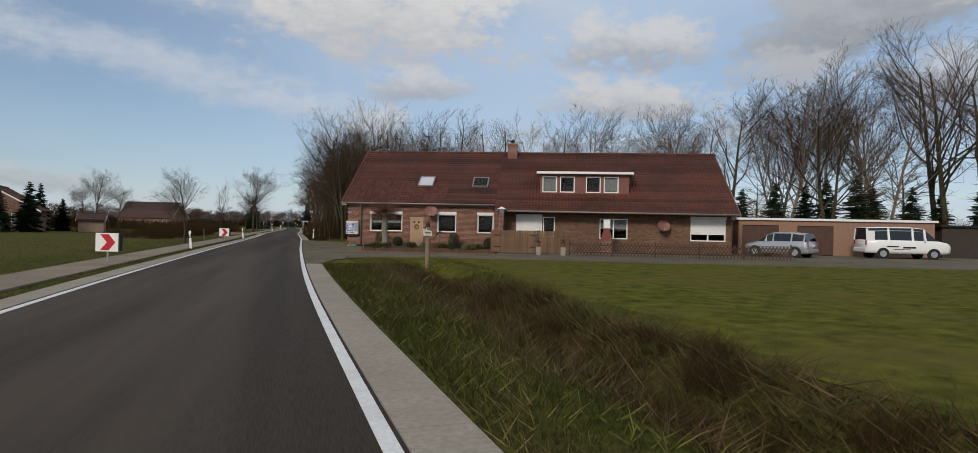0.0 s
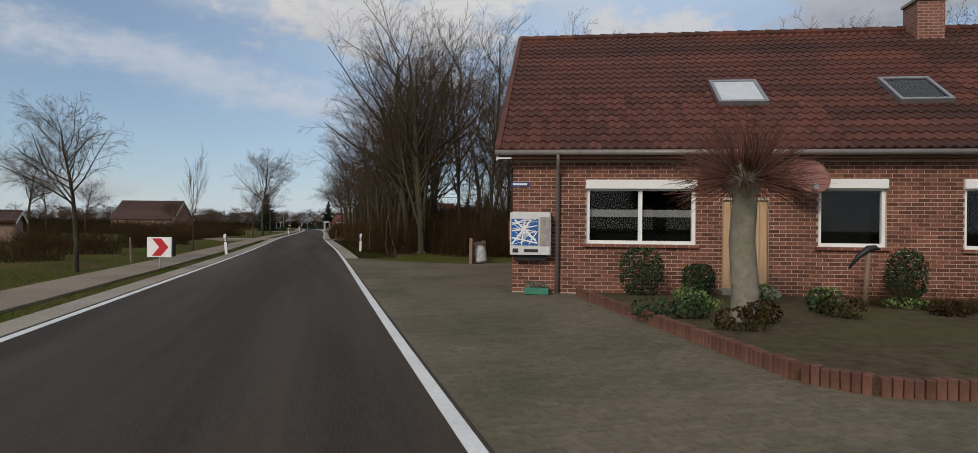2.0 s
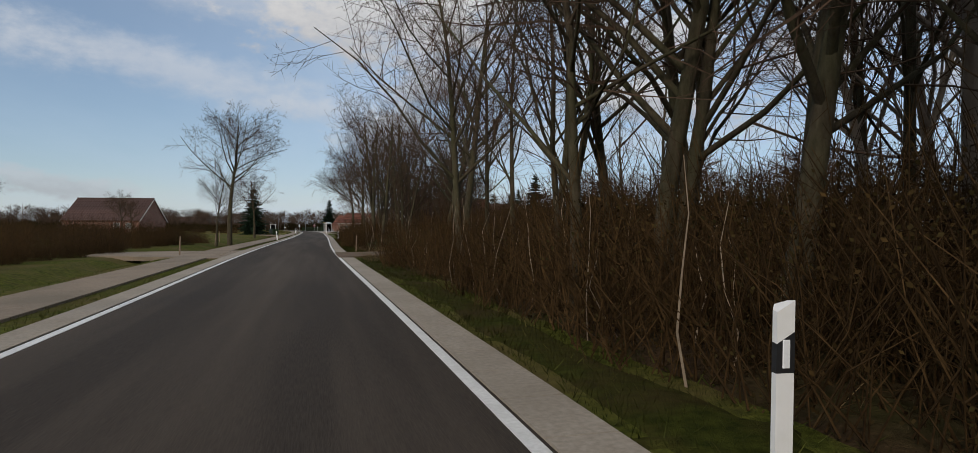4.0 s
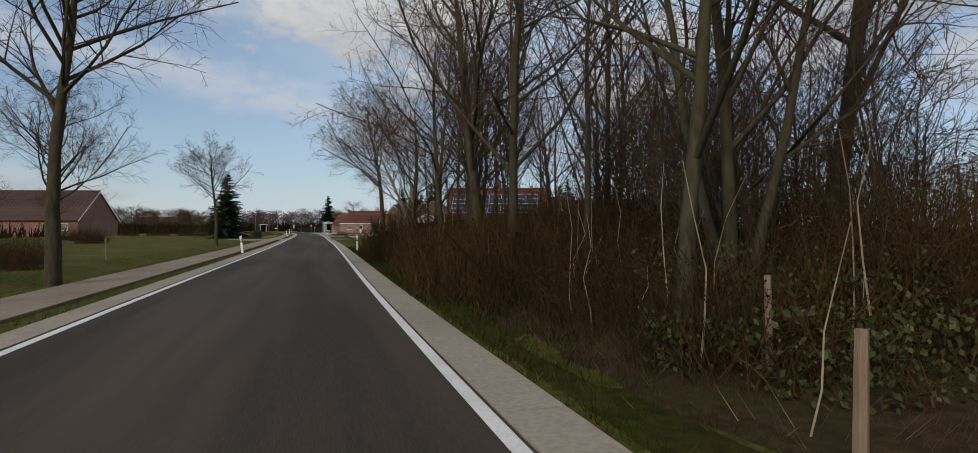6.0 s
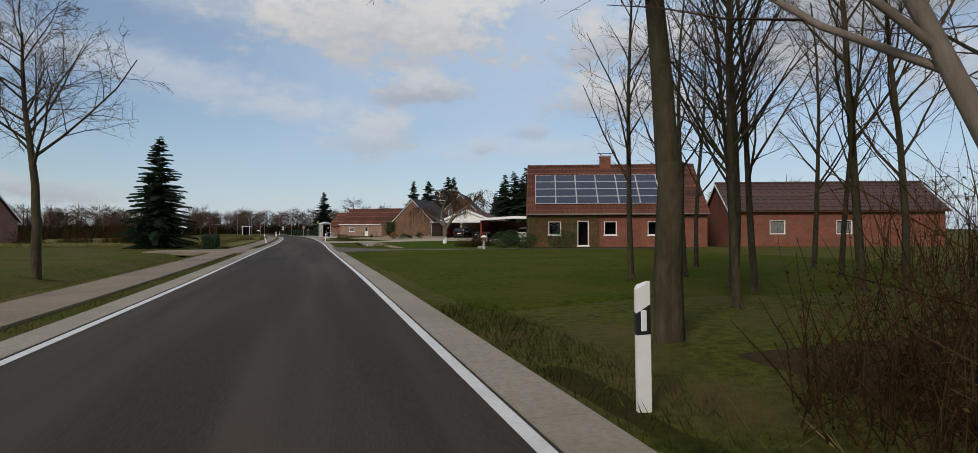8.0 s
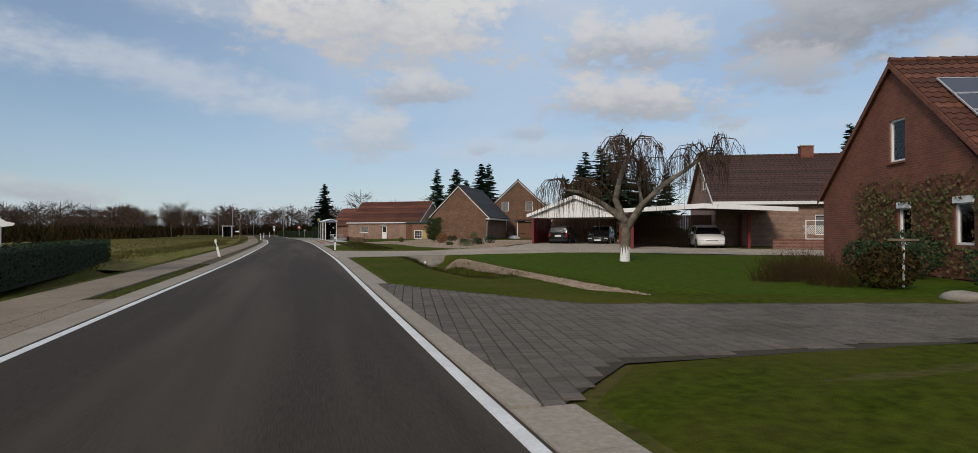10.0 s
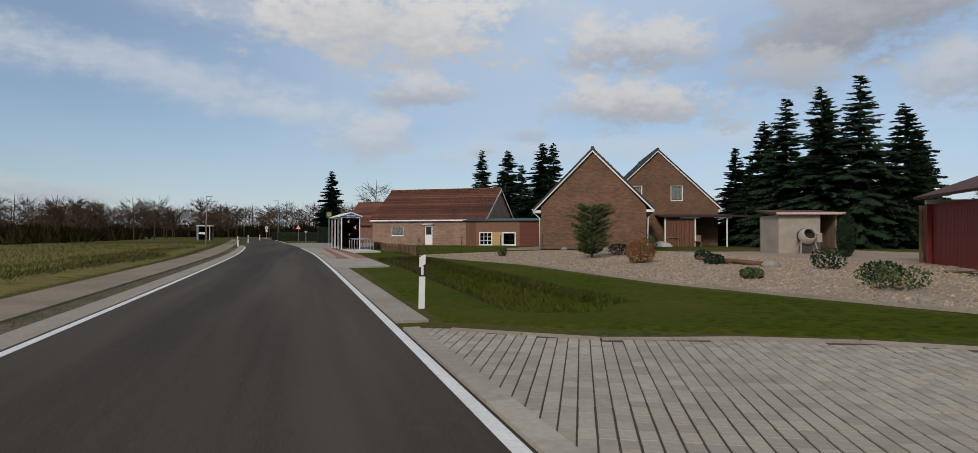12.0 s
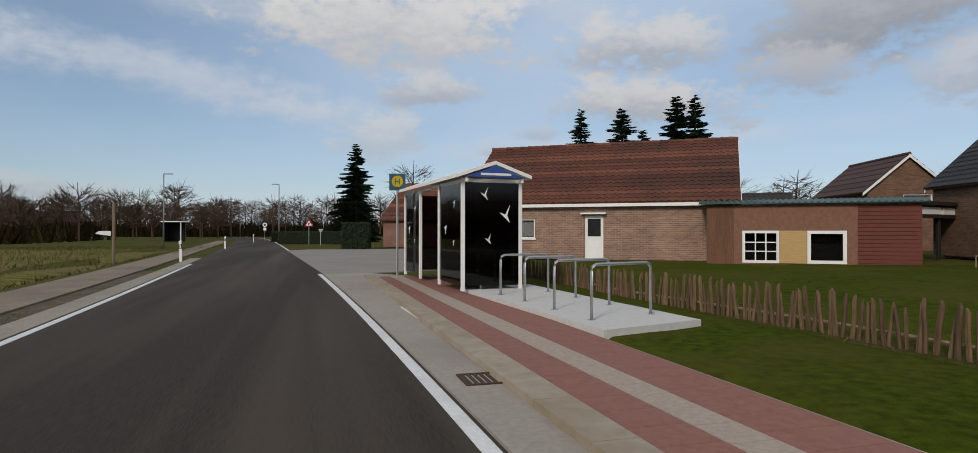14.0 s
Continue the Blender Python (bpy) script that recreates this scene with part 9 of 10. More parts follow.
# weeping birch with a whitened foot
r = random.Random(88)
tr, cr_ = Twigs(), Twigs()
tr.stick([Vector((0, 0, -0.1)), Vector((0.02, 0, 0.5)), Vector((0.05, 0, 0.78)), Vector((0.03, 0.02, 1.15))], 0.14, 0.15, 10)
limbs = [[(0.05, 0, 0.7), (0.0, 0.1, 1.3), (-0.25, 0.1, 1.9), (-0.1, 0.0, 2.6), (0.15, 0.1, 3.2), (0.2, 0, 3.5)], [(0.05, 0, 1.0), (0.5, -0.1, 1.7), (1.1, -0.2, 2.3), (1.8, -0.2, 2.75), (2.6, -0.3, 3.4)], [(0.05, 0, 1.2), (-0.6, 0.2, 1.75), (-1.2, 0.3, 2.1), (-1.7, 0.4, 2.2)], [(0.5, -0.1, 1.7), (0.6, 0.6, 2.4), (0.9, 1.2, 3.0)]]
for k, l in enumerate(limbs):
    tr.stick([Vector(p) for p in l], 0.135 - 0.014 * k, 0.035, 8)
    for i in range(15 if k != 2 else 11):
        o = Vector(l[-1]).lerp(Vector(l[-2]), r.random())
        a = r.uniform(0, 6.283)
        pts = [o, o + Vector((math.cos(a) * 0.3, math.sin(a) * 0.3, 0.35)), o + Vector((math.cos(a) * 0.7, math.sin(a) * 0.7, 0.3)), o + Vector((math.cos(a) * 1.0, math.sin(a) * 1.0, -0.1))]
        cr_.stick(pts, 0.025, 0.01, 4)
        for j in range(18):
            q = pts[1].lerp(pts[3], r.random()) + Vector((0, 0, r.uniform(0, 0.2)))
            ln = r.uniform(0.25, 1.35)
            sw_ = Vector((r.gauss(0, 0.1), r.gauss(0, 0.1), 0))
            cr_.stick([q, q + sw_ - Vector((0, 0, ln * 0.5)), q + sw_ * 1.4 - Vector((0, 0, ln))], 0.007, 0.003)
root = thing("weeping_birch", pose(12.15, 190.4, gz(12.15, 190.4), 0, 0, -15) @ Matrix.Scale(1.38, 4), "weeping birch with pale gnarled limbs and hanging twigs", "tree")
for nm, k, m in (("trunk", tr, surf("gnarled_bark", (0.07, 0.056, 0.04), (0.24, 0.205, 0.16), 7, 0.9, 1.0, 22, c=(0.05, 0.042, 0.03), cscale=3.0, cmix=0.6)), ("crown", cr_, TWIG)):
    mb = Mesh()
    mb.v, mb.f = k.v, k.f
    make(nm, mb, m, root, smooth=nm == "trunk")
make("whitened_foot", Mesh().tube([(0, 0, -0.08), (0.02, 0, 0.45), (0.035, 0, 0.72)], [0.155, 0.14, 0.13], 12), WHITE, root)

# path edging of pebbles beside the ditch
PEB = MATS["pebbles"]
sheet("pebble_path", [(5.75, 180.5), (6.5, 179.0), (6.55, 189.5), (6.75, 195.6), (6.3, 197.3), (5.75, 195.6), (5.75, 189)], 4, 8, 178, 199, 0.3, 0.03, PEB, "winding band of pale pebbles through the lawn", "gravel")
apron = [(4.5, 200.95, 0.01), (6.1, 201.7, 0.02), (7.75, 200.95, 0.01), (6.3, 199.95, -0.42), (5.9, 199.85, -0.44), (5.5, 200.05, -0.40)]
slab = Mesh().add([(x, y, z - 0.12) for x, y, z in apron] + apron, [tuple(range(6)), tuple(range(11, 5, -1))] + [(i, i + 6, (i + 1) % 6 + 6, (i + 1) % 6) for i in range(6)])
culv = thing("culvert_headwall", Matrix.Identity(4), "sloping pale concrete headwall closing the ditch", "headwall")
make("apron", slab, surf("stained_concrete", (0.20, 0.165, 0.125), (0.29, 0.245, 0.19), 6, 0.9, 0.3, 60, c=(0.09, 0.07, 0.045), cscale=1.4, cmix=0.5), culv)
make("pipe_end", Mesh().tube([(5.75, 200.25, -0.32), (5.68, 200.0, -0.38)], 0.07, 12), WHITE, culv)

# low wall and trellis right of the wide carport
lw = thing("garden_wall", BM @ pose(8.4, 0.3, 0), "low brick garden wall beside the carport", "wall")
make("wall", Mesh().box(0, 7.0, 0, 0.24, -0.1, 0.55), BRICK_RED, lw)
make("coping", Mesh().bbox(-0.02, 7.02, -0.03, 0.27, 0.552, 0.62, 0.01), BRICK_RUST, lw)
tl = thing("trellis", BM @ pose(10.6, 1.4, 0), "white wooden trellis panel", "trellis")
make("panel_frame", Mesh().box(0, 1.3, 0, 0.04, 0.6, 0.66).box(0, 1.3, 0, 0.04, 1.74, 1.8).box(0, 0.06, 0, 0.04, 0.66, 1.74).box(1.24, 1.3, 0, 0.04, 0.66, 1.74).box(0, 0.08, -0.02, 0.06, 0, 0.6).box(1.22, 1.3, -0.02, 0.06, 0, 0.6), WHITE, tl, weld=True)
unit = None
for i in range(22):
    a = Mesh(pose(0.06 + 0.055 * i, 0.01 + 0.012 * (i % 2), 1.2, 0, 38 if i % 2 else -38)).box(-0.012, 0.012, 0, 0.01, -0.35, 0.35)
    make("lath", a, WHITE, tl)

# ---- garden with pebbles ----
PINE = surf("pine_needle", (0.042, 0.062, 0.02), (0.085, 0.105, 0.038), 4, 0.85, 0, spec=0.2, island=0.4)
r = random.Random(411)
tk, nd = Twigs(), Twigs()
tk.stick([Vector((0, 0, -0.1)), Vector((0.03, 0, 1.1)), Vector((0, 0.03, 2.3))], 0.05, 0.015, 7)
for i in range(230):
    z = 0.16 + 2.04 * (i / 230)
    a = r.uniform(0, 6.283)
    ln = (0.30 + 0.80 * math.sin(math.pi * (0.12 + 0.8 * (1 - z / 2.5)))) * r.uniform(0.5, 1.1)
    d = Vector((math.cos(a), math.sin(a), 0.35)).normalized()
    o = Vector((0, 0, z))
    nd.stick([o, o + d * ln], 0.012, 0.005)
    for k in range(56):
        q = o + d * ln * r.uniform(0.3, 1.02)
        nd.blade(q, (d * 0.5 + rand_dir(r) + Vector((0, 0, 0.35))).normalized() * r.uniform(0.09, 0.18), 0.017)
yp = thing("young_pine", pose(11.9, 227.8, gz(11.9, 227.8)), "young olive-green pine in the pebble bed", "tree")
for nm, k, m in (("trunk", tk, BARK), ("crown", nd, PINE)):
    mb = Mesh()
    mb.v, mb.f = k.v, k.f
    make(nm, mb, m, yp)
leaf_body("round_bush", pose(11.75, 223.4, gz(11.75, 223.4)), 0.55, 0.52, 0.46, "rust-brown clipped round bush in the pebble bed", surf("rust_leaf", (0.14, 0.06, 0.018), (0.22, 0.10, 0.03), 6, 0.85, 0, island=0.4), 2200, 0.035, seed=501)
for k, (x, y, rx, rz) in enumerate(((14.2, 229.6, 0.5, 0.3), (9.6, 233.6, 0.25, 0.3), (13.2, 221.0, 0.35, 0.2), (11.3, 212.6, 0.7, 0.28), (12.6, 214.0, 0.45, 0.25), (10.8, 216.2, 0.3, 0.16), (14.6, 217.5, 0.5, 0.35), (17.0, 231.5, 0.4, 0.5), (15.6, 225.0, 0.35, 0.2))):
    leaf_body("dwarf_conifer", pose(x, y, gz(x, y)), rx, rx, rz, "low dark dwarf conifer among pebbles", PINE if k % 2 else NEEDLE, 500, 0.045, seed=520 + k)
lg = thing("driftwood_log", pose(13.8, 221.0, gz(13.8, 221) + 0.08, 0, 0, -80), "weathered driftwood log lying on pebbles", "log")
make("log", Mesh().tube([(-1.6, 0.05, 0.1), (-0.7, 0.03, 0.07), (0.4, 0, 0.02), (1.55, 0.08, 0.03)], [0.05, 0.10, 0.12, 0.07], 9), WOOD_BROWN, lg, smooth=True)
make("branch", Mesh().tube([(0.1, 0, 0.03), (0.7, -0.2, 0.06), (1.25, -0.25, 0.02)], [0.07, 0.06, 0.035], 7), WOOD_BROWN, lg, smooth=True)
leaf_body("column_conifer", pose(23.0, 224.9, gz(23.0, 224.9)), 0.42, 0.42, 1.0, "slim dark green column conifer beside the shed", NEEDLE, 2600, 0.05, category="tree", seed=533)
r = random.Random(31)
t = Twigs()
PEBM = surf("pebble_stone", (0.15, 0.105, 0.07), (0.36, 0.285, 0.215), 9, 0.9, 0, island=0.35)
test = within(GRAVEL)
pb = Mesh()
for i in range(24000):
    x, y = r.uniform(6.4, 19.5), r.uniform(208, 238.5)
    if test(x, y):
        s = r.uniform(0.025, 0.06)
        z = gz(x, y) + 0.03
        pb.add([(x - s, y, z), (x, y - s, z), (x + s, y, z), (x, y + s, z), (x + r.uniform(-.01, .01), y, z + s * 0.8)], [(0, 1, 4), (1, 2, 4), (2, 3, 4), (3, 0, 4)])
BAND = [(5.75, 180.5), (6.5, 179.0), (6.55, 189.5), (6.75, 195.6), (6.3, 197.3), (5.75, 195.6), (5.75, 189)]
in_band = within(BAND)
sheet("pebble_band", BAND, 5.6, 6.9, 178.8, 197.5, 0.3, 0.056, MATS["pebbles"], "band of pale pebbles along the ditch", "gravel")
for i in range(9000):
    x, y = r.uniform(5.7, 6.8), r.uniform(179, 197.4)
    if in_band(x, y):
        s = r.uniform(0.018, 0.045)
        z = gz(x, y) + 0.05
        pb.add([(x - s, y, z), (x, y - s, z), (x + s, y, z), (x, y + s, z), (x, y, z + s * 0.8)], [(0, 1, 4), (1, 2, 4), (2, 3, 4), (3, 0, 4)])
make("loose_pebbles", pb, PEBM, label="loose pale pebbles", category="pebbles", kind="stuff")
wf = thing("wire_fence", Matrix.Identity(4), "thin dark wire fence posts along the garden", "fence")
pts = [(6.3, 239.6), (8.85, 239.25), (10.9, 238.0), (13.2, 237.0), (16.0, 235.9), (19.0, 234.4)]
for x, y in pts:
    make("fence_post", Mesh().tube([(x, y, gz(x, y) - 0.1), (x, y, gz(x, y) + 1.05)], 0.022, 6), BLACK, wf)
make("brace", Mesh().tube([(6.32, 239.6, gz(6.32, 239.6) + 0.95), (7.15, 239.5, gz(7.15, 239.5) - 0.03)], 0.018, 6), BLACK, wf)
for z in (0.35, 0.7, 1.0):
    make("wire", Mesh().tube([(x, y, gz(x, y) + z) for x, y in pts], 0.004, 3), BLACK, wf)
ed = thing("bed_kerb", Matrix.Identity(4), "pale concrete kerb along the pebble bed", "kerb", kind="structure")
kp = [(19.0, 234.3), (16.0, 235.8), (13.2, 236.9), (10.9, 237.9), (8.85, 239.12), (6.3, 239.3), (7.4, 232.8), (8.4, 227.3), (8.5, 222), (8.6, 217.2), (9.2, 213), (9.9, 209.1)]
for (ax, ay), (bx, by) in zip(kp, kp[1:]):
    d = Vector((bx - ax, by - ay, 0))
    n = Vector((-d.y, d.x, 0)).normalized() * 0.04
    a, b = Vector((ax, ay, gz(ax, ay))), Vector((bx, by, gz(bx, by)))
    make("kerb_stone", Mesh().add([a - n, b - n, b + n, a + n] + [p + Vector((0, 0, 0.07)) for p in (a - n, b - n, b + n, a + n)], [(0, 1, 2, 3), (7, 6, 5, 4), (0, 4, 5, 1), (1, 5, 6, 2), (2, 6, 7, 3), (3, 7, 4, 0)]), CONCRETE, ed)
ws = House("log_shed", 23.3, 229.4, -20, "small pale grey shed with a lean-to roof", "shed", z=0.28)
SHG = surf("pale_boards", (0.30, 0.265, 0.22), (0.40, 0.36, 0.31), 5, 0.9, 0.3, 40, c=(0.24, 0.2, 0.16), cscale=1.2, cmix=0.6)
ws.wall(0, 2.1, 0, 0.1, 0, 2.0, [], SHG)
ws.wall(0, 0.1, 0.1, 2.5, 0, 2.0, [], SHG, along="y")
ws.part("rim_board", Mesh().box(-0.22, 3.22, -0.33, -0.304, 2.03, 2.15), surf("rim_pink", (0.45, 0.33, 0.30), (0.55, 0.42, 0.38), 5, 0.7, 0.1, 40))
ws.wall(2.9, 3, 0.1, 2.5, 0, 2.0, [], WOOD, along="y")
ws.wall(0, 3, 2.5, 2.6, 0, 2.0, [], WOOD)
ws.deck([(-0.2, -0.3, 2.12), (3.2, -0.3, 2.12), (3.2, 2.7, 2.35), (-0.2, 2.7, 2.35)], 0.1, MATS["roof_felt"])
cm = thing("concrete_mixer", pose(24.1, 228.3, gz(24.1, 228.3) + 0.03, 0, 0, -20), "old pale concrete mixer standing before the shed", "mixer")
for x in (-0.45, 0.45):
    make("leg", Mesh().tube([(x, -0.3, -0.03), (x * 0.7, 0, 0.75)], 0.03, 6).tube([(x, 0.35, -0.03), (x * 0.7, 0, 0.75)], 0.03, 6), SHG, cm)
make("drum", Mesh(pose(0, 0.1, 0.85, 65)).lathe([(0.05, -0.35), (0.3, -0.33), (0.42, -0.1), (0.44, 0.1), (0.3, 0.42), (0.27, 0.42), (0.4, 0.08), (0.36, -0.12), (0.05, -0.3)], 20), SHG, cm, smooth=True)
make("gear_ring", Mesh(pose(0, 0.1, 0.85, 65)).lathe([(0.44, -0.03), (0.48, -0.03), (0.48, 0.03), (0.44, 0.03)], 20), BLACK, cm)
make("motor_box", Mesh().bbox(0.42, 0.7, -0.1, 0.3, 0.6, 1.05, 0.03), SHG, cm)
# things on the terrace
for k, (x, y, w, h) in enumerate(((27.4, 245.6, 1.2, 0.75), (29.0, 244.4, 0.5, 0.85), (26.2, 246.6, 0.5, 0.85))):
    tb = thing("garden_table" if k == 0 else "garden_chair", pose(x, y, 0.27, 0, 0, -30), "wooden garden table under the terrace roof" if k == 0 else "wooden garden chair under the terrace roof", "table" if k == 0 else "chair")
    make("tabletop" if k == 0 else "seat", Mesh().bbox(-w / 2, w / 2, -0.3, 0.3, (0.7 if k == 0 else 0.42), (0.75 if k == 0 else 0.46), 0.01), WOOD, tb)
    if k:
        make("backrest", Mesh().bbox(-w / 2, w / 2, 0.26, 0.3, 0.46, 0.9, 0.01), WOOD, tb)
    for sx in (-1, 1):
        for sy in (-1, 1):
            make("leg", Mesh().box(sx * (w / 2 - 0.05) - 0.025, sx * (w / 2 - 0.05) + 0.025, sy * 0.25 - 0.025, sy * 0.25 + 0.025, 0, 0.7 if k == 0 else 0.42), WOOD, tb)
ht = thing("covered_heap", pose(26.1, 244.9, 0.24), "white sheet over a low garden heap", "sheet")
make("sheet", Mesh().lathe([(0.9, 0), (0.8, 0.15), (0.55, 0.32), (0.3, 0.42), (0.05, 0.45)], 12), MATS["sack_white"], ht, smooth=True)
for x, y in ((18.4, 237.2), (19.6, 236.4), (15.3, 238.7), (17.6, 237.5)):
    rock(x, y, 0.22, int(x * 10), "pale rubble beside the house wall")

# ---- bus stop ----
REDP = surf("red_paving", (0.22, 0.095, 0.07), (0.29, 0.135, 0.10), 14, 0.9, 0.2, 120, c=(0.25, 0.12, 0.1), cscale=0.6)
def straight_strip(name, xa, xb, y0, y1, z, mat, label, category, step=0.4, gap=0.004):
    """A row of slabs in a straight band; xa and xb give its two sides at y0 and y1."""
    mb, n = Mesh(), round((y1 - y0) / step)
    for i in range(n):
        f, g = i / n, (i + 1) / n
        ya, yb = y0 + (y1 - y0) * f + gap, y0 + (y1 - y0) * g - gap
        mb.prism([(xa[0] + (xa[1] - xa[0]) * f, ya), (xb[0] + (xb[1] - xb[0]) * f, ya), (xb[0] + (xb[1] - xb[0]) * g, yb), (xa[0] + (xa[1] - xa[0]) * g, yb)], z - 0.1, z)
    return make(name, mb, mat, label=label, category=category, kind="structure")


straight_strip("red_paving", (1.37, 1.13), (1.99, 1.55), 235.95, 256.5, 0.034, REDP, "red block paving of the bus stop", "paving")
straight_strip("tactile_paving", (1.995, 1.555), (2.33, 1.91), 235.95, 256.6, 0.038, surf("tactile", (0.34, 0.275, 0.22), (0.43, 0.355, 0.29), 20, 0.9, 0.5, 60), "pale ribbed guiding strip", "paving")
straight_strip("red_paving", (2.335, 1.915), (3.0, 2.72), 236.05, 256.5, 0.034, REDP, "red block paving of the bus stop", "paving")
straight_strip("bus_kerb", (1.03, 0.79), (1.362, 1.122), 237.2, 256.5, 0.085, surf("kerb_stone", (0.30, 0.245, 0.18), (0.40, 0.345, 0.27), 5, 0.9, 0.3, 60, c=(0.24, 0.18, 0.11), cscale=0.8, cmix=0.6), "raised pale bus kerb", "kerb", 1.0, 0.006)
strip("bay_marking", 0.80, 0.85, 241.0, 249.0, 0.026, 0.02, LINE, "worn white line before the bus kerb", "road marking", 1.0)
dn = thing("road_drain", pose(edge(243.3) + 0.55, 243.3, 0.022), "rusty iron gully grate in the gutter", "drain")
make("frame", Mesh().box(-0.2, 0.2, -0.22, -0.19, 0, 0.012).box(-0.2, 0.2, 0.19, 0.22, 0, 0.012).box(-0.2, -0.17, -0.19, 0.19, 0, 0.012).box(0.17, 0.2, -0.19, 0.19, 0, 0.012), surf("rust_iron", (0.06, 0.035, 0.025), (0.11, 0.06, 0.04), 20, 0.8, 0.3, 60, metal=0.4), dn, weld=True)
for i in range(6):
    make("bar", Mesh().box(-0.165 + i * 0.06, -0.135 + i * 0.06, -0.19, 0.19, 0.0, 0.01), MATS["rust_iron"], dn)
slabp = [(2.95, 245.1), (4.75, 245.6), (4.35, 251.9), (2.55, 251.6)]
make("cycle_slab", Mesh().prism(slabp, -0.1, 0.11), surf("new_concrete", (0.5, 0.49, 0.46), (0.58, 0.57, 0.54), 10, 0.9, 0.15, 120), label="pale concrete slab under the cycle hoops", category="slab", kind="structure")
for i in range(5):
    y = 246.0 + 1.25 * i
    x = 3.2 - 0.08 * i
    hp = thing("cycle_hoop", pose(x, y, 0.11, 0, 0, 16), "galvanised steel cycle parking hoop", "cycle stand", "cycle hoops")
    pts = [(0, 0, -0.05), (0, 0, 0.7), (0.02, 0, 0.77), (0.09, 0, 0.80), (1.11, 0, 0.80), (1.18, 0, 0.77), (1.2, 0, 0.7), (1.2, 0, -0.05)]
    make("hoop", Mesh().tube(pts, 0.024, 10), STEEL, hp, smooth=True)
    for q in (0, 1.2):
        make("foot_plate", Mesh().lathe([(0.06, 0), (0.06, 0.008), (0.03, 0.01)], 12, (q, 0, 0)), STEEL, hp)
sh = thing("bus_shelter", pose(2.45, 250.9, 0.09, 0, 0, 4.5), "glass bus shelter with white posts and a pitched roof", "bus shelter")
SW, SL, SHH = 1.35, 5.6, 2.45
TINT = bpy.data.materials.new("tinted_pane")
TINT.use_nodes = True
nt = TINT.node_tree
nt.nodes.clear()
o_, mx = nt.nodes.new("ShaderNodeOutputMaterial"), nt.nodes.new("ShaderNodeMixShader")
t_, g_ = nt.nodes.new("ShaderNodeBsdfTransparent"), nt.nodes.new("ShaderNodeBsdfGlossy")
t_.inputs[0].default_value, g_.inputs["Roughness"].default_value = (0.16, 0.15, 0.15, 1), 0.05
f_ = _node(nt, "ShaderNodeFresnel", IOR=1.4)
nt.links.new(f_.outputs[0], mx.inputs[0])
nt.links.new(t_.outputs[0], mx.inputs[1])
nt.links.new(g_.outputs[0], mx.inputs[2])
nt.links.new(mx.outputs[0], o_.inputs[0])
for x, y in ((0, 0), (0, 1.85), (0, 3.75), (0, SL), (SW, 0), (SW, SL)):
    make("frame_post", Mesh().bbox(x - 0.04, x + 0.04, y - 0.04, y + 0.04, 0, SHH, 0.008), WHITE, sh)
for y0, y1 in ((0.04, 1.81), (3.79, SL - 0.04)):
    pn = make("side_pane", Mesh().box(-0.006, 0.006, y0, y1, 0.12, SHH - 0.08), TINT, sh, "brown-tinted glass pane")
    for k, (yy, zz, s) in enumerate(((0.5, 2.0, 0.2), (1.15, 1.45, 0.26), (0.55, 1.1, 0.16))):
        make("bird_sticker", Mesh().sideprism([(y0 + yy, zz), (y0 + yy + s * 0.5, zz - s * 0.9), (y0 + yy + s * 0.45, zz - s * 0.35), (y0 + yy + s, zz - s * 0.3)], -0.011, -0.008), WHITE, pn)
pn = make("front_pane", Mesh().box(0.04, SW - 0.04, -0.006, 0.006, 0.12, SHH - 0.08), TINT, sh, "brown-tinted glass pane")
for xx, zz, s in ((0.4, 2.15, 0.24), (0.85, 1.72, 0.34), (0.5, 1.15, 0.2)):
    make("bird_sticker", Mesh().wallprism([(xx, zz), (xx + s * 0.75, zz - s * 0.7), (xx + s * 0.55, zz - s * 0.2), (xx + s * 0.75, zz + s * 0.5), (xx + s * 0.4, zz - s * 0.15)], -0.012, -0.008), WHITE, pn)
make("back_pane", Mesh().box(SW - 0.006, SW + 0.006, 0.04, SL - 0.04, 0.12, SHH - 0.08), TINT, sh, "brown-tinted glass pane")
make("end_pane", Mesh().box(0.04, SW - 0.04, SL - 0.006, SL + 0.006, 0.12, SHH - 0.08), TINT, sh, "brown-tinted glass pane")
BLUE = surf("gable_blue", (0.02, 0.06, 0.25), (0.03, 0.08, 0.3), 5, 0.3, 0, spec=0.5)
xa, xb, xm = -0.22, SW + 0.18, SW / 2
for s, (p, q) in enumerate(((xa, xm), (xm, xb))):
    za, zb_ = (SHH, SHH + 0.3) if s == 0 else (SHH + 0.3, SHH)
    make("roof_panel", Mesh().add([(p, -0.25, za), (q, -0.25, zb_), (q, SL + 0.2, zb_), (p, SL + 0.2, za), (p, -0.25, za + 0.08), (q, -0.25, zb_ + 0.08), (q, SL + 0.2, zb_ + 0.08), (p, SL + 0.2, za + 0.08)], [(3, 2, 1, 0), (4, 5, 6, 7), (0, 1, 5, 4), (1, 2, 6, 5), (2, 3, 7, 6), (3, 0, 4, 7)]), WHITE, sh)
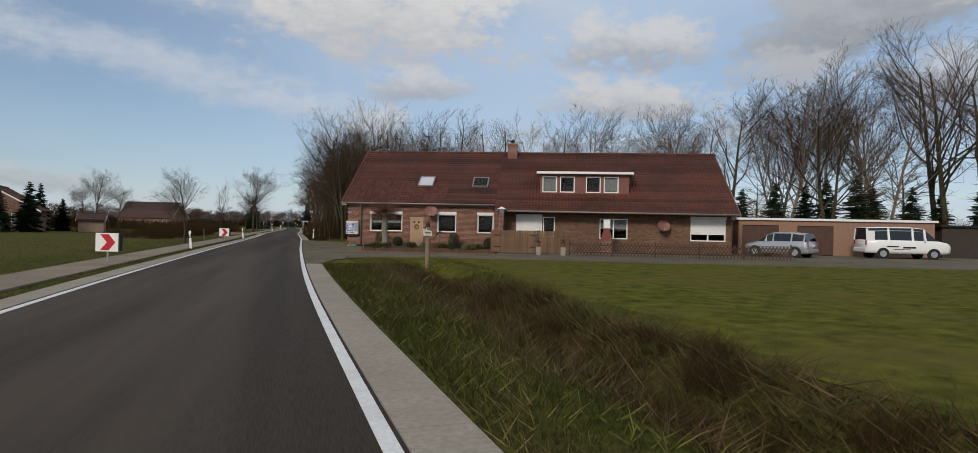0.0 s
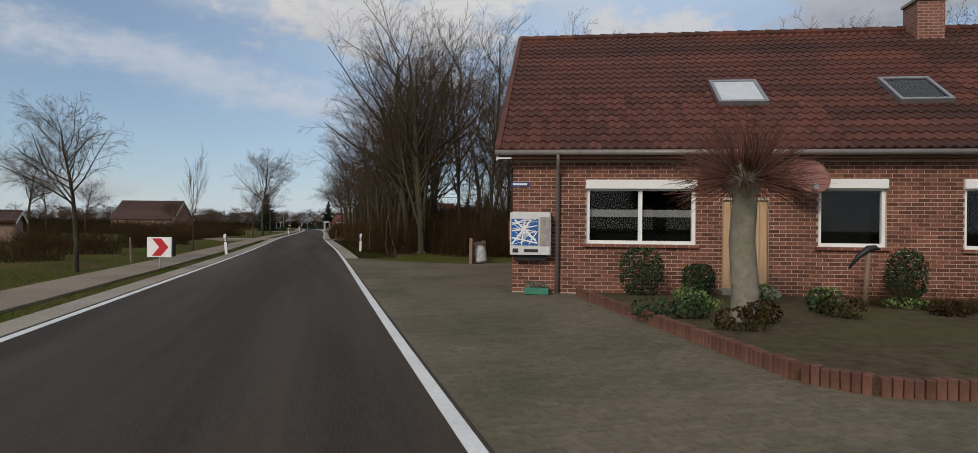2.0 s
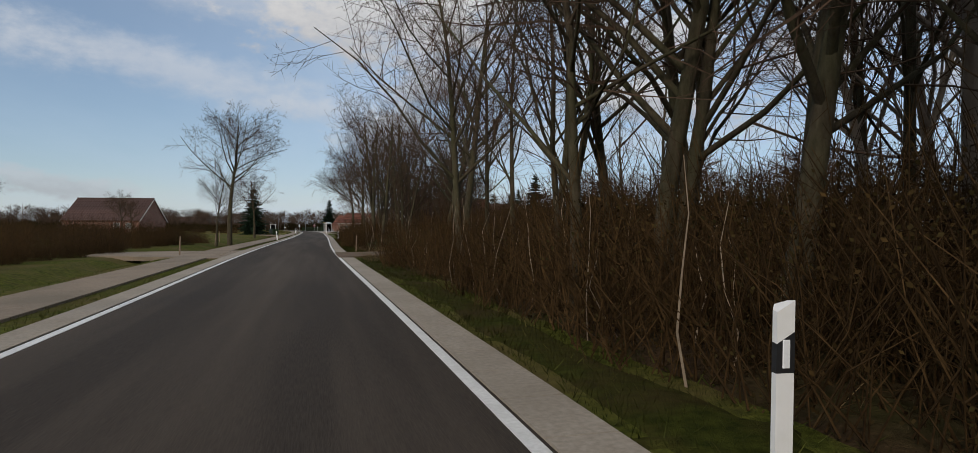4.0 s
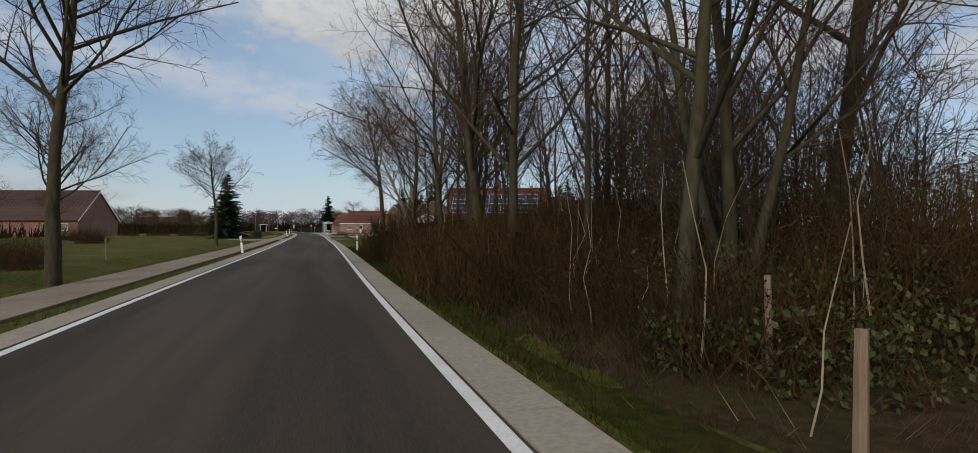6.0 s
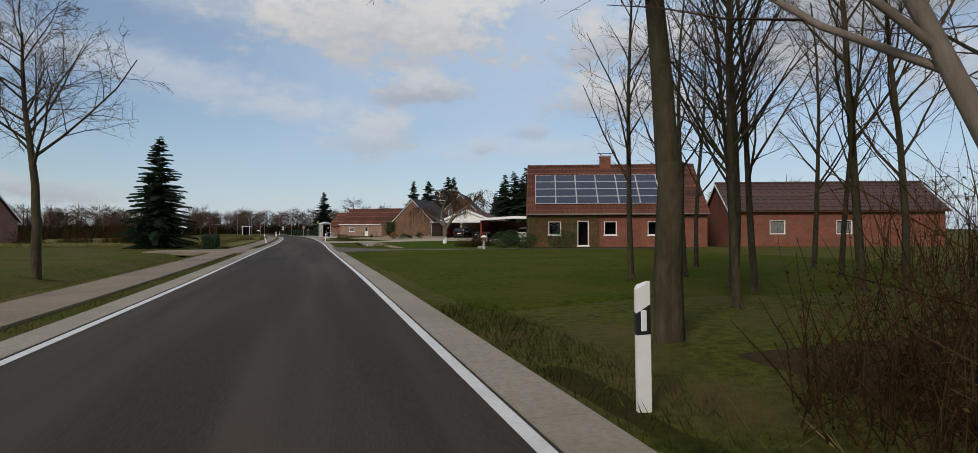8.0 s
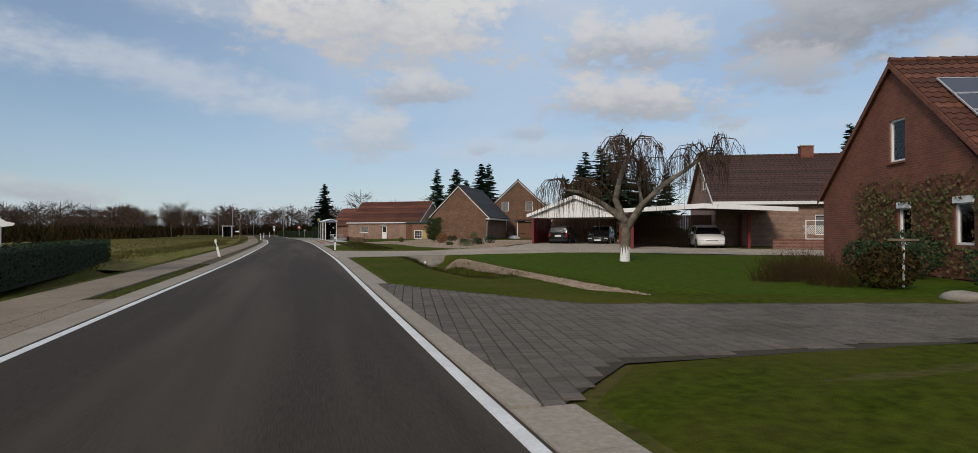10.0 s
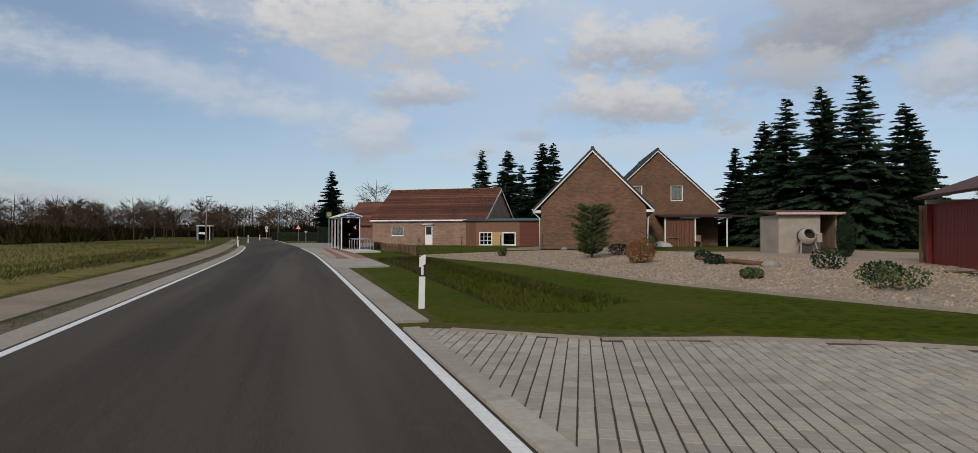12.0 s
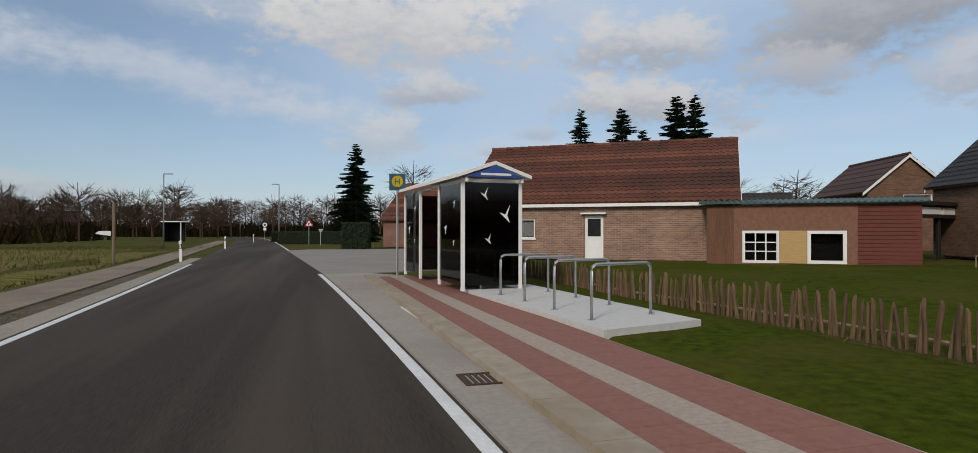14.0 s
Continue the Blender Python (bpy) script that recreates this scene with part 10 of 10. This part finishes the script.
make("gable_panel", Mesh().wallprism([(xa + 0.2, SHH + 0.02), (xb - 0.2, SHH + 0.02), (xm, SHH + 0.27)], -0.262, -0.252), BLUE, sh)
make("gable_bar", Mesh().box(xm - 0.35, xm + 0.35, -0.27, -0.265, SHH + 0.06, SHH + 0.11), WHITE, sh)
make("beam", Mesh().box(0, 0.06, -0.2, SL + 0.1, SHH - 0.08, SHH).box(SW - 0.06, SW, -0.2, SL + 0.1, SHH - 0.08, SHH).box(0.06, SW - 0.06, -0.03, 0.03, SHH - 0.08, SHH), WHITE, sh)
make("bench", Mesh().bbox(SW - 0.5, SW - 0.1, 0.6, 4.6, 0.42, 0.47, 0.01).box(SW - 0.35, SW - 0.3, 0.8, 0.85, 0, 0.42).box(SW - 0.35, SW - 0.3, 4.3, 4.35, 0, 0.42), WOOD_BROWN, sh)
bsn = thing("bus_stop_sign", pose(1.75, 256.4, 0.05, 0, 0, -6), "square bus stop sign with a yellow disc", "bus stop sign")
make("pole", Mesh().tube([(0, 0, -0.1), (0, 0, 3.0)], 0.035, 8), STEEL, bsn)
sp = make("plate", Mesh().bbox(-0.24, 0.24, -0.05, -0.03, 2.55, 3.05, 0.004), surf("sign_blue", (0.02, 0.07, 0.09), (0.03, 0.09, 0.11), 4, 0.4, 0), bsn)
make("disc", Mesh(pose(0, -0.055, 2.82, 90)).lathe([(0.02, 0), (0.17, 0), (0.17, 0.006), (0.02, 0.006)], 24), surf("sign_yellow", (0.42, 0.27, 0.015), (0.5, 0.33, 0.02), 4, 0.4, 0), sp)
fc = bpy.data.curves.new("letter", "FONT")
fc.body, fc.size, fc.extrude, fc.align_x = "H", 0.26, 0.002, "CENTER"
fc.materials.append(surf("sign_green", (0.01, 0.12, 0.04), (0.015, 0.15, 0.05), 4, 0.4, 0))
fo = new("letter", fc)
fo.parent = sp
fo.matrix_basis = pose(0, -0.066, 2.73, 90)

# rustic stake fence of the low house
rf = thing("stake_fence", Matrix.Identity(4), "rustic fence of split brown stakes", "fence")
STK = surf("split_stake", (0.085, 0.051, 0.027), (0.185, 0.12, 0.068), 8, 0.9, 0.5, 40, stretch=(4, 4, 0.5), rnd=0.3)
units = []
line = [(5.55, 256.8), (5.7, 249.5), (6.15, 244.8), (6.2, 239.9)]
for k in range(4):
    h = (0.58, 0.50, 0.63, 0.54)[k]
    w = (0.031, 0.025, 0.037, 0.028)[k]
    units.append(Mesh().tube([(0, 0, -0.05), (0.01, 0, h * 0.5), (0.0, 0.01, h - 0.06), (0.012, 0, h)], [w, w * 0.95, w * 0.85, w * 0.35], 6))
made = [None] * 4
k = 0
for (ax, ay), (bx, by) in zip(line, line[1:]):
    l = math.hypot(bx - ax, by - ay)
    n = int(l / 0.115)
    for i in range(n):
        t = (i + RNG.uniform(-0.25, 0.25)) / n
        j = RNG.randrange(4)
        x, y = ax + t * (bx - ax), ay + t * (by - ay)
        if made[j] is None:
            made[j] = ob = make("stake", units[j], STK, rf)
        else:
            ob = new("stake", made[j].data)
            ob.parent = rf
        ob.matrix_basis = pose(x + RNG.uniform(-0.02, 0.02), y, gz(x, y) + 0.01, RNG.uniform(-5, 5), RNG.uniform(-6, 6), RNG.uniform(0, 360))
    a, b = Vector((ax, ay, gz(ax, ay) + 0.16)), Vector((bx, by, gz(bx, by) + 0.16))
    make("rail", Mesh().tube([a + Vector((0.05, 0, 0)), b + Vector((0.05, 0, 0))], 0.025, 6), WOOD, rf)
# litter by the annex
rk = thing("drying_rack", pose(20.0, 252.9, 0.06, 0, 0, -36), "pale wooden rack standing on the lawn", "rack")
for x in (0, 0.35, 0.7, 1.05, 1.4):
    make("upright", Mesh().box(x, x + 0.04, 0, 0.04, 0, 0.55), WOOD, rk)
make("rail", Mesh().box(0, 1.44, -0.02, -0.002, 0.5, 0.55), WOOD, rk)
for k, (x, y, w, l, h) in enumerate(((2.6, 287, 2.0, 3.4, 2.0), (-3.5, 330, 1.2, 22, 1.3), (0.5, 306, 9, 1.2, 1.3))):
    hg = thing("clipped_hedge", pose(x, y, 0, 0, 0, -8), "dark clipped hedge beside the side road", "hedge")
    t = Twigs()
    r = random.Random(600 + k)
    for i in range(1800):
        p = Vector((r.uniform(-w / 2, w / 2), r.uniform(-l / 2, l / 2), r.uniform(0, h)))
        f = r.randrange(3)
        p[f] = (w / 2, l / 2, h)[f] * (r.choice((-1, 1)) if f < 2 else 1)
        t.leaf(p, rand_dir(r), 0.09)
    mb = Mesh()
    mb.v, mb.f = t.v, t.f
    make("foliage", mb, BOXLEAF, hg, kind="stuff")
    # near-black filler box again, its colour standing for shade among the leaves
    make("branch_core", Mesh().bbox(-w / 2 + 0.08, w / 2 - 0.08, -l / 2 + 0.08, l / 2 - 0.08, -0.1, h - 0.08, 0.05), MATS["hedge_inner_shade"], hg)


# ---- edging stones of the driveways ----
for line in ([(1.7, 200.42), (2.56, 200.72), (4.4, 200.97), (6.1, 201.77), (7.8, 200.97), (10.9, 198.97), (16.3, 196.82)], [(12.6, 207.35), (7.4, 207.85), (6.4, 208.85), (5.2, 209.55), (3.4, 210.05), (1.7, 211.4)]):
    eg = thing("drive_edging", Matrix.Identity(4), "row of concrete edging stones along the driveway", "edging", kind="structure")
    for (ax, ay), (bx, by) in zip(line, line[1:]):
        d = Vector((bx - ax, by - ay, 0))
        n = max(1, round(d.length / 1.0))
        o = Vector((-d.y, d.x, 0)).normalized() * 0.05
        for i in range(n):
            a = Vector((ax, ay, 0)) + d * ((i + 0.006) / n)
            b = Vector((ax, ay, 0)) + d * ((i + 0.994) / n)
            ring = []
            for p in (a - o, b - o, b + o, a + o):
                ring.append(Vector((p.x, p.y, gz(p.x, p.y))))
            make("edging_stone", Mesh().add([p - Vector((0, 0, 0.15)) for p in ring] + [p + Vector((0, 0, 0.052)) for p in ring], [(3, 2, 1, 0), (4, 5, 6, 7), (0, 1, 5, 4), (1, 2, 6, 5), (2, 3, 7, 6), (3, 0, 4, 7)]), CONCRETE, eg)

# ---- pieces: bricks, pavers ----
def lay_bricks(house, side, lo, hi, zmax, holes, near, mat, piece):
    """Bricks in courses on a wall of a house; those in the near stretch are parts of their own."""
    rest, unit = Mesh(), {}
    r = random.Random(12)
    bw, bh, cw = 0.228, 0.070, 0.082
    j, z = 0, 0.03
    walls = thing_part(house, "near_bricks" if side == "front" else "near_side_bricks")
    while z < 8:
        x = lo - (0.12 if j % 2 else 0.0)
        while x < hi - 0.02:
            spans = [(max(x, lo), min(x + bw, hi))]
            x += bw + 0.012
            for h in holes:
                if z < h[3] + 0.005 and z + bh > h[2] - 0.005:
                    spans = [q for p in spans for q in ((p[0], min(p[1], h[0] - 0.006)), (max(p[0], h[1] + 0.006), p[1]))]
            for a, b in spans:
                if b - a < 0.03 or z + bh > min(zmax(a), zmax(b)):
                    continue
                out = 0.004 + r.uniform(-0.0015, 0.0015)
                box = (a, b, -out, 0.004, z, z + bh) if side == "front" else (-out, 0.004, a, b, z, z + bh)
                if near(a, z):
                    key = round(b - a, 2)
                    if key not in unit:
                        l = b - a
                        m = Mesh().box(0, l, -0.004, 0.004, 0, bh) if side == "front" else Mesh().box(-0.004, 0.004, 0, l, 0, bh)
                        unit[key] = ob = make("brick", m, piece, walls)
                    else:
                        ob = new("brick", unit[key].data)
                        ob.parent = walls
                    ob.matrix_basis = Matrix.Translation((a, 0, z) if side == "front" else (0, a, z))
                else:
                    rest.box(*box)
        z += cw
        j += 1
    house.part("brickwork", rest, mat, "red-brown facing bricks", kind="stuff")


FACE = surf("facing_brick", (0.115, 0.043, 0.028), (0.215, 0.085, 0.055), 14, 0.9, 0.4, 90, c=(0.10, 0.042, 0.03), cscale=0.7, cmix=0.5, island=0.42)
FACEP = surf("facing_brick_piece", (0.115, 0.043, 0.028), (0.215, 0.085, 0.055), 14, 0.9, 0.4, 90, c=(0.10, 0.042, 0.03), cscale=0.7, cmix=0.5, rnd=0.42)
lay_bricks(FARM, "front", 0.0, 10.45, lambda x: 2.84, front_l, lambda x, z: x < 1.3 and z < 2.1, FACE, FACEP)
lay_bricks(FARM, "left", 0.0, DEPW, lambda y: (2.95 + (ZR - 0.3 - 2.95) * y / RID) if y < RID else ZR - 0.3 - slope * (y - RID), side_l, lambda y, z: y < 1.7 and z < 1.7, FACE, FACEP)


def lay_pavers(name, poly, sx, sy, turn, box, near, label, z_up, bond=0.5, skip=lambda x, y: False, mat=PAVER, piece=PAVER_P):
    """Blocks laid in rows over an area; those in the near stretch are parts of their own."""
    test = within(poly)
    c, s = math.cos(radians(turn)), math.sin(radians(turn))
    rest, unit = Mesh(), None
    r = random.Random(21)
    root = thing(name, Matrix.Identity(4), label, "paving", kind="structure")
    x0, x1, y0, y1 = box
    cx, cy = (x0 + x1) / 2, (y0 + y1) / 2
    R = 1.45 * max(x1 - x0, y1 - y0)
    rows = int(R / sy)
    for j in range(-rows // 2 - 1, rows // 2 + 2):
        off = (j % 2) * bond * sx
        for i in range(int(-R / 2 / sx) - 1, int(R / 2 / sx) + 2):
            u, v = i * sx + off, j * sy
            x, y = cx + u * c - v * s, cy + u * s + v * c
            if not (x0 < x < x1 and y0 < y < y1) or x < edge(y) + 0.17 + sx / 2 or not test(x, y) or skip(x, y) or x > edge(y) + 1.2 and not all(test(x + a, y + b) for a, b in ((-0.2, 0), (0.2, 0), (0, -0.2), (0, 0.2))):
                continue
            z = gz(x, y) + z_up + r.uniform(-0.003, 0.003)
            if near(x, y):
                if unit is None:
                    unit = ob = make("paver", Mesh().bbox(-sx / 2 + 0.009, sx / 2 - 0.009, -sy / 2 + 0.006, sy / 2 - 0.006, -0.05, 0, 0.005), piece, root)
                else:
                    ob = new("paver", unit.data)
                    ob.parent = root
                ob.matrix_basis = pose(x, y, z, r.uniform(-0.7, 0.7), r.uniform(-0.7, 0.7), turn)
            else:
                k = len(rest.v)
                hx, hy = sx / 2 - 0.009, sy / 2 - 0.006
                for a, b in ((-hx, -hy), (hx, -hy), (hx, hy), (-hx, hy)):
                    rest.v.append((x + a * c - b * s, y + a * s + b * c, z))
                for a, b in ((-hx - .004, -hy - .004), (hx + .004, -hy - .004), (hx + .004, hy + .004), (-hx - .004, hy + .004)):
                    rest.v.append((x + a * c - b * s, y + a * s + b * c, z - 0.012))
                rest.f += [(k, k + 1, k + 2, k + 3), (k, k + 4, k + 5, k + 1), (k + 1, k + 5, k + 6, k + 2), (k + 2, k + 6, k + 7, k + 3), (k + 3, k + 7, k + 4, k)]
    make("paver_field", rest, mat, root, kind="stuff")


in_bed = within(BED)
FI = FM.inverted()


def under_house(x, y):
    p = FI @ Vector((x, y, 0))
    return in_bed(x, y) or (-0.1 < p.x < 26.2 and -0.05 < p.y < 11.8)


lay_pavers("yard_blocks", YARD, 0.20, 0.10, 2, (0.2, 11, 22.5, 58.8), lambda x, y: 1.3 < x < 3.2 and 43 < y < 46.2, "grey concrete blocks of the farm yard", 0.03, 0.5, under_house)
ENT = [surf(n, (0.092, 0.076, 0.062), (0.145, 0.122, 0.1), 12, 0.9, 0.3, 150, c=(0.062, 0.054, 0.036), cscale=0.5, cmix=0.7, **k) for n, k in (("entrance_paver", dict(island=0.16)), ("entrance_paver_piece", dict(rnd=0.16)))]
lay_pavers("entrance_blocks", DRIVE_A, 0.20, 0.20, -9.5, (0.1, 13, 170, 185), lambda x, y: 1.5 < x < 4.5 and 174 < y < 178, "grey concrete blocks of the entrance", 0.034, 0.0, mat=ENT[0], piece=ENT[1])
strip("drive_kerb", 0.165, 0.42, 172.0, 184.0, 0.034, 0.12, CONCRETE, "flush kerb row where the entrance meets the road", "kerb", 1.0, 0.006)
PALE = surf("pale_paver", (0.30, 0.26, 0.21), (0.38, 0.34, 0.28), 12, 0.9, 0.25, 150, c=(0.24, 0.21, 0.17), cscale=0.35, cmix=0.6, island=0.14)
PALEP = surf("pale_paver_piece", (0.30, 0.26, 0.21), (0.38, 0.34, 0.28), 12, 0.9, 0.25, 150, c=(0.24, 0.21, 0.17), cscale=0.35, cmix=0.6, rnd=0.14)
lay_pavers("driveway_blocks", DRIVE_B, 0.14, 0.20, -25, (0.1, 31, 189, 216), lambda x, y: 1.6 < x < 3.9 and 204.0 < y < 207.2, "pale concrete blocks of the driveway", 0.03, 0.0, mat=PALE, piece=PALEP)
strip("drive_kerb", 0.165, 0.40, 200.25, 211.6, 0.034, 0.12, PALE, "flush pale kerb where the driveway meets the road", "kerb", 1.0, 0.004)
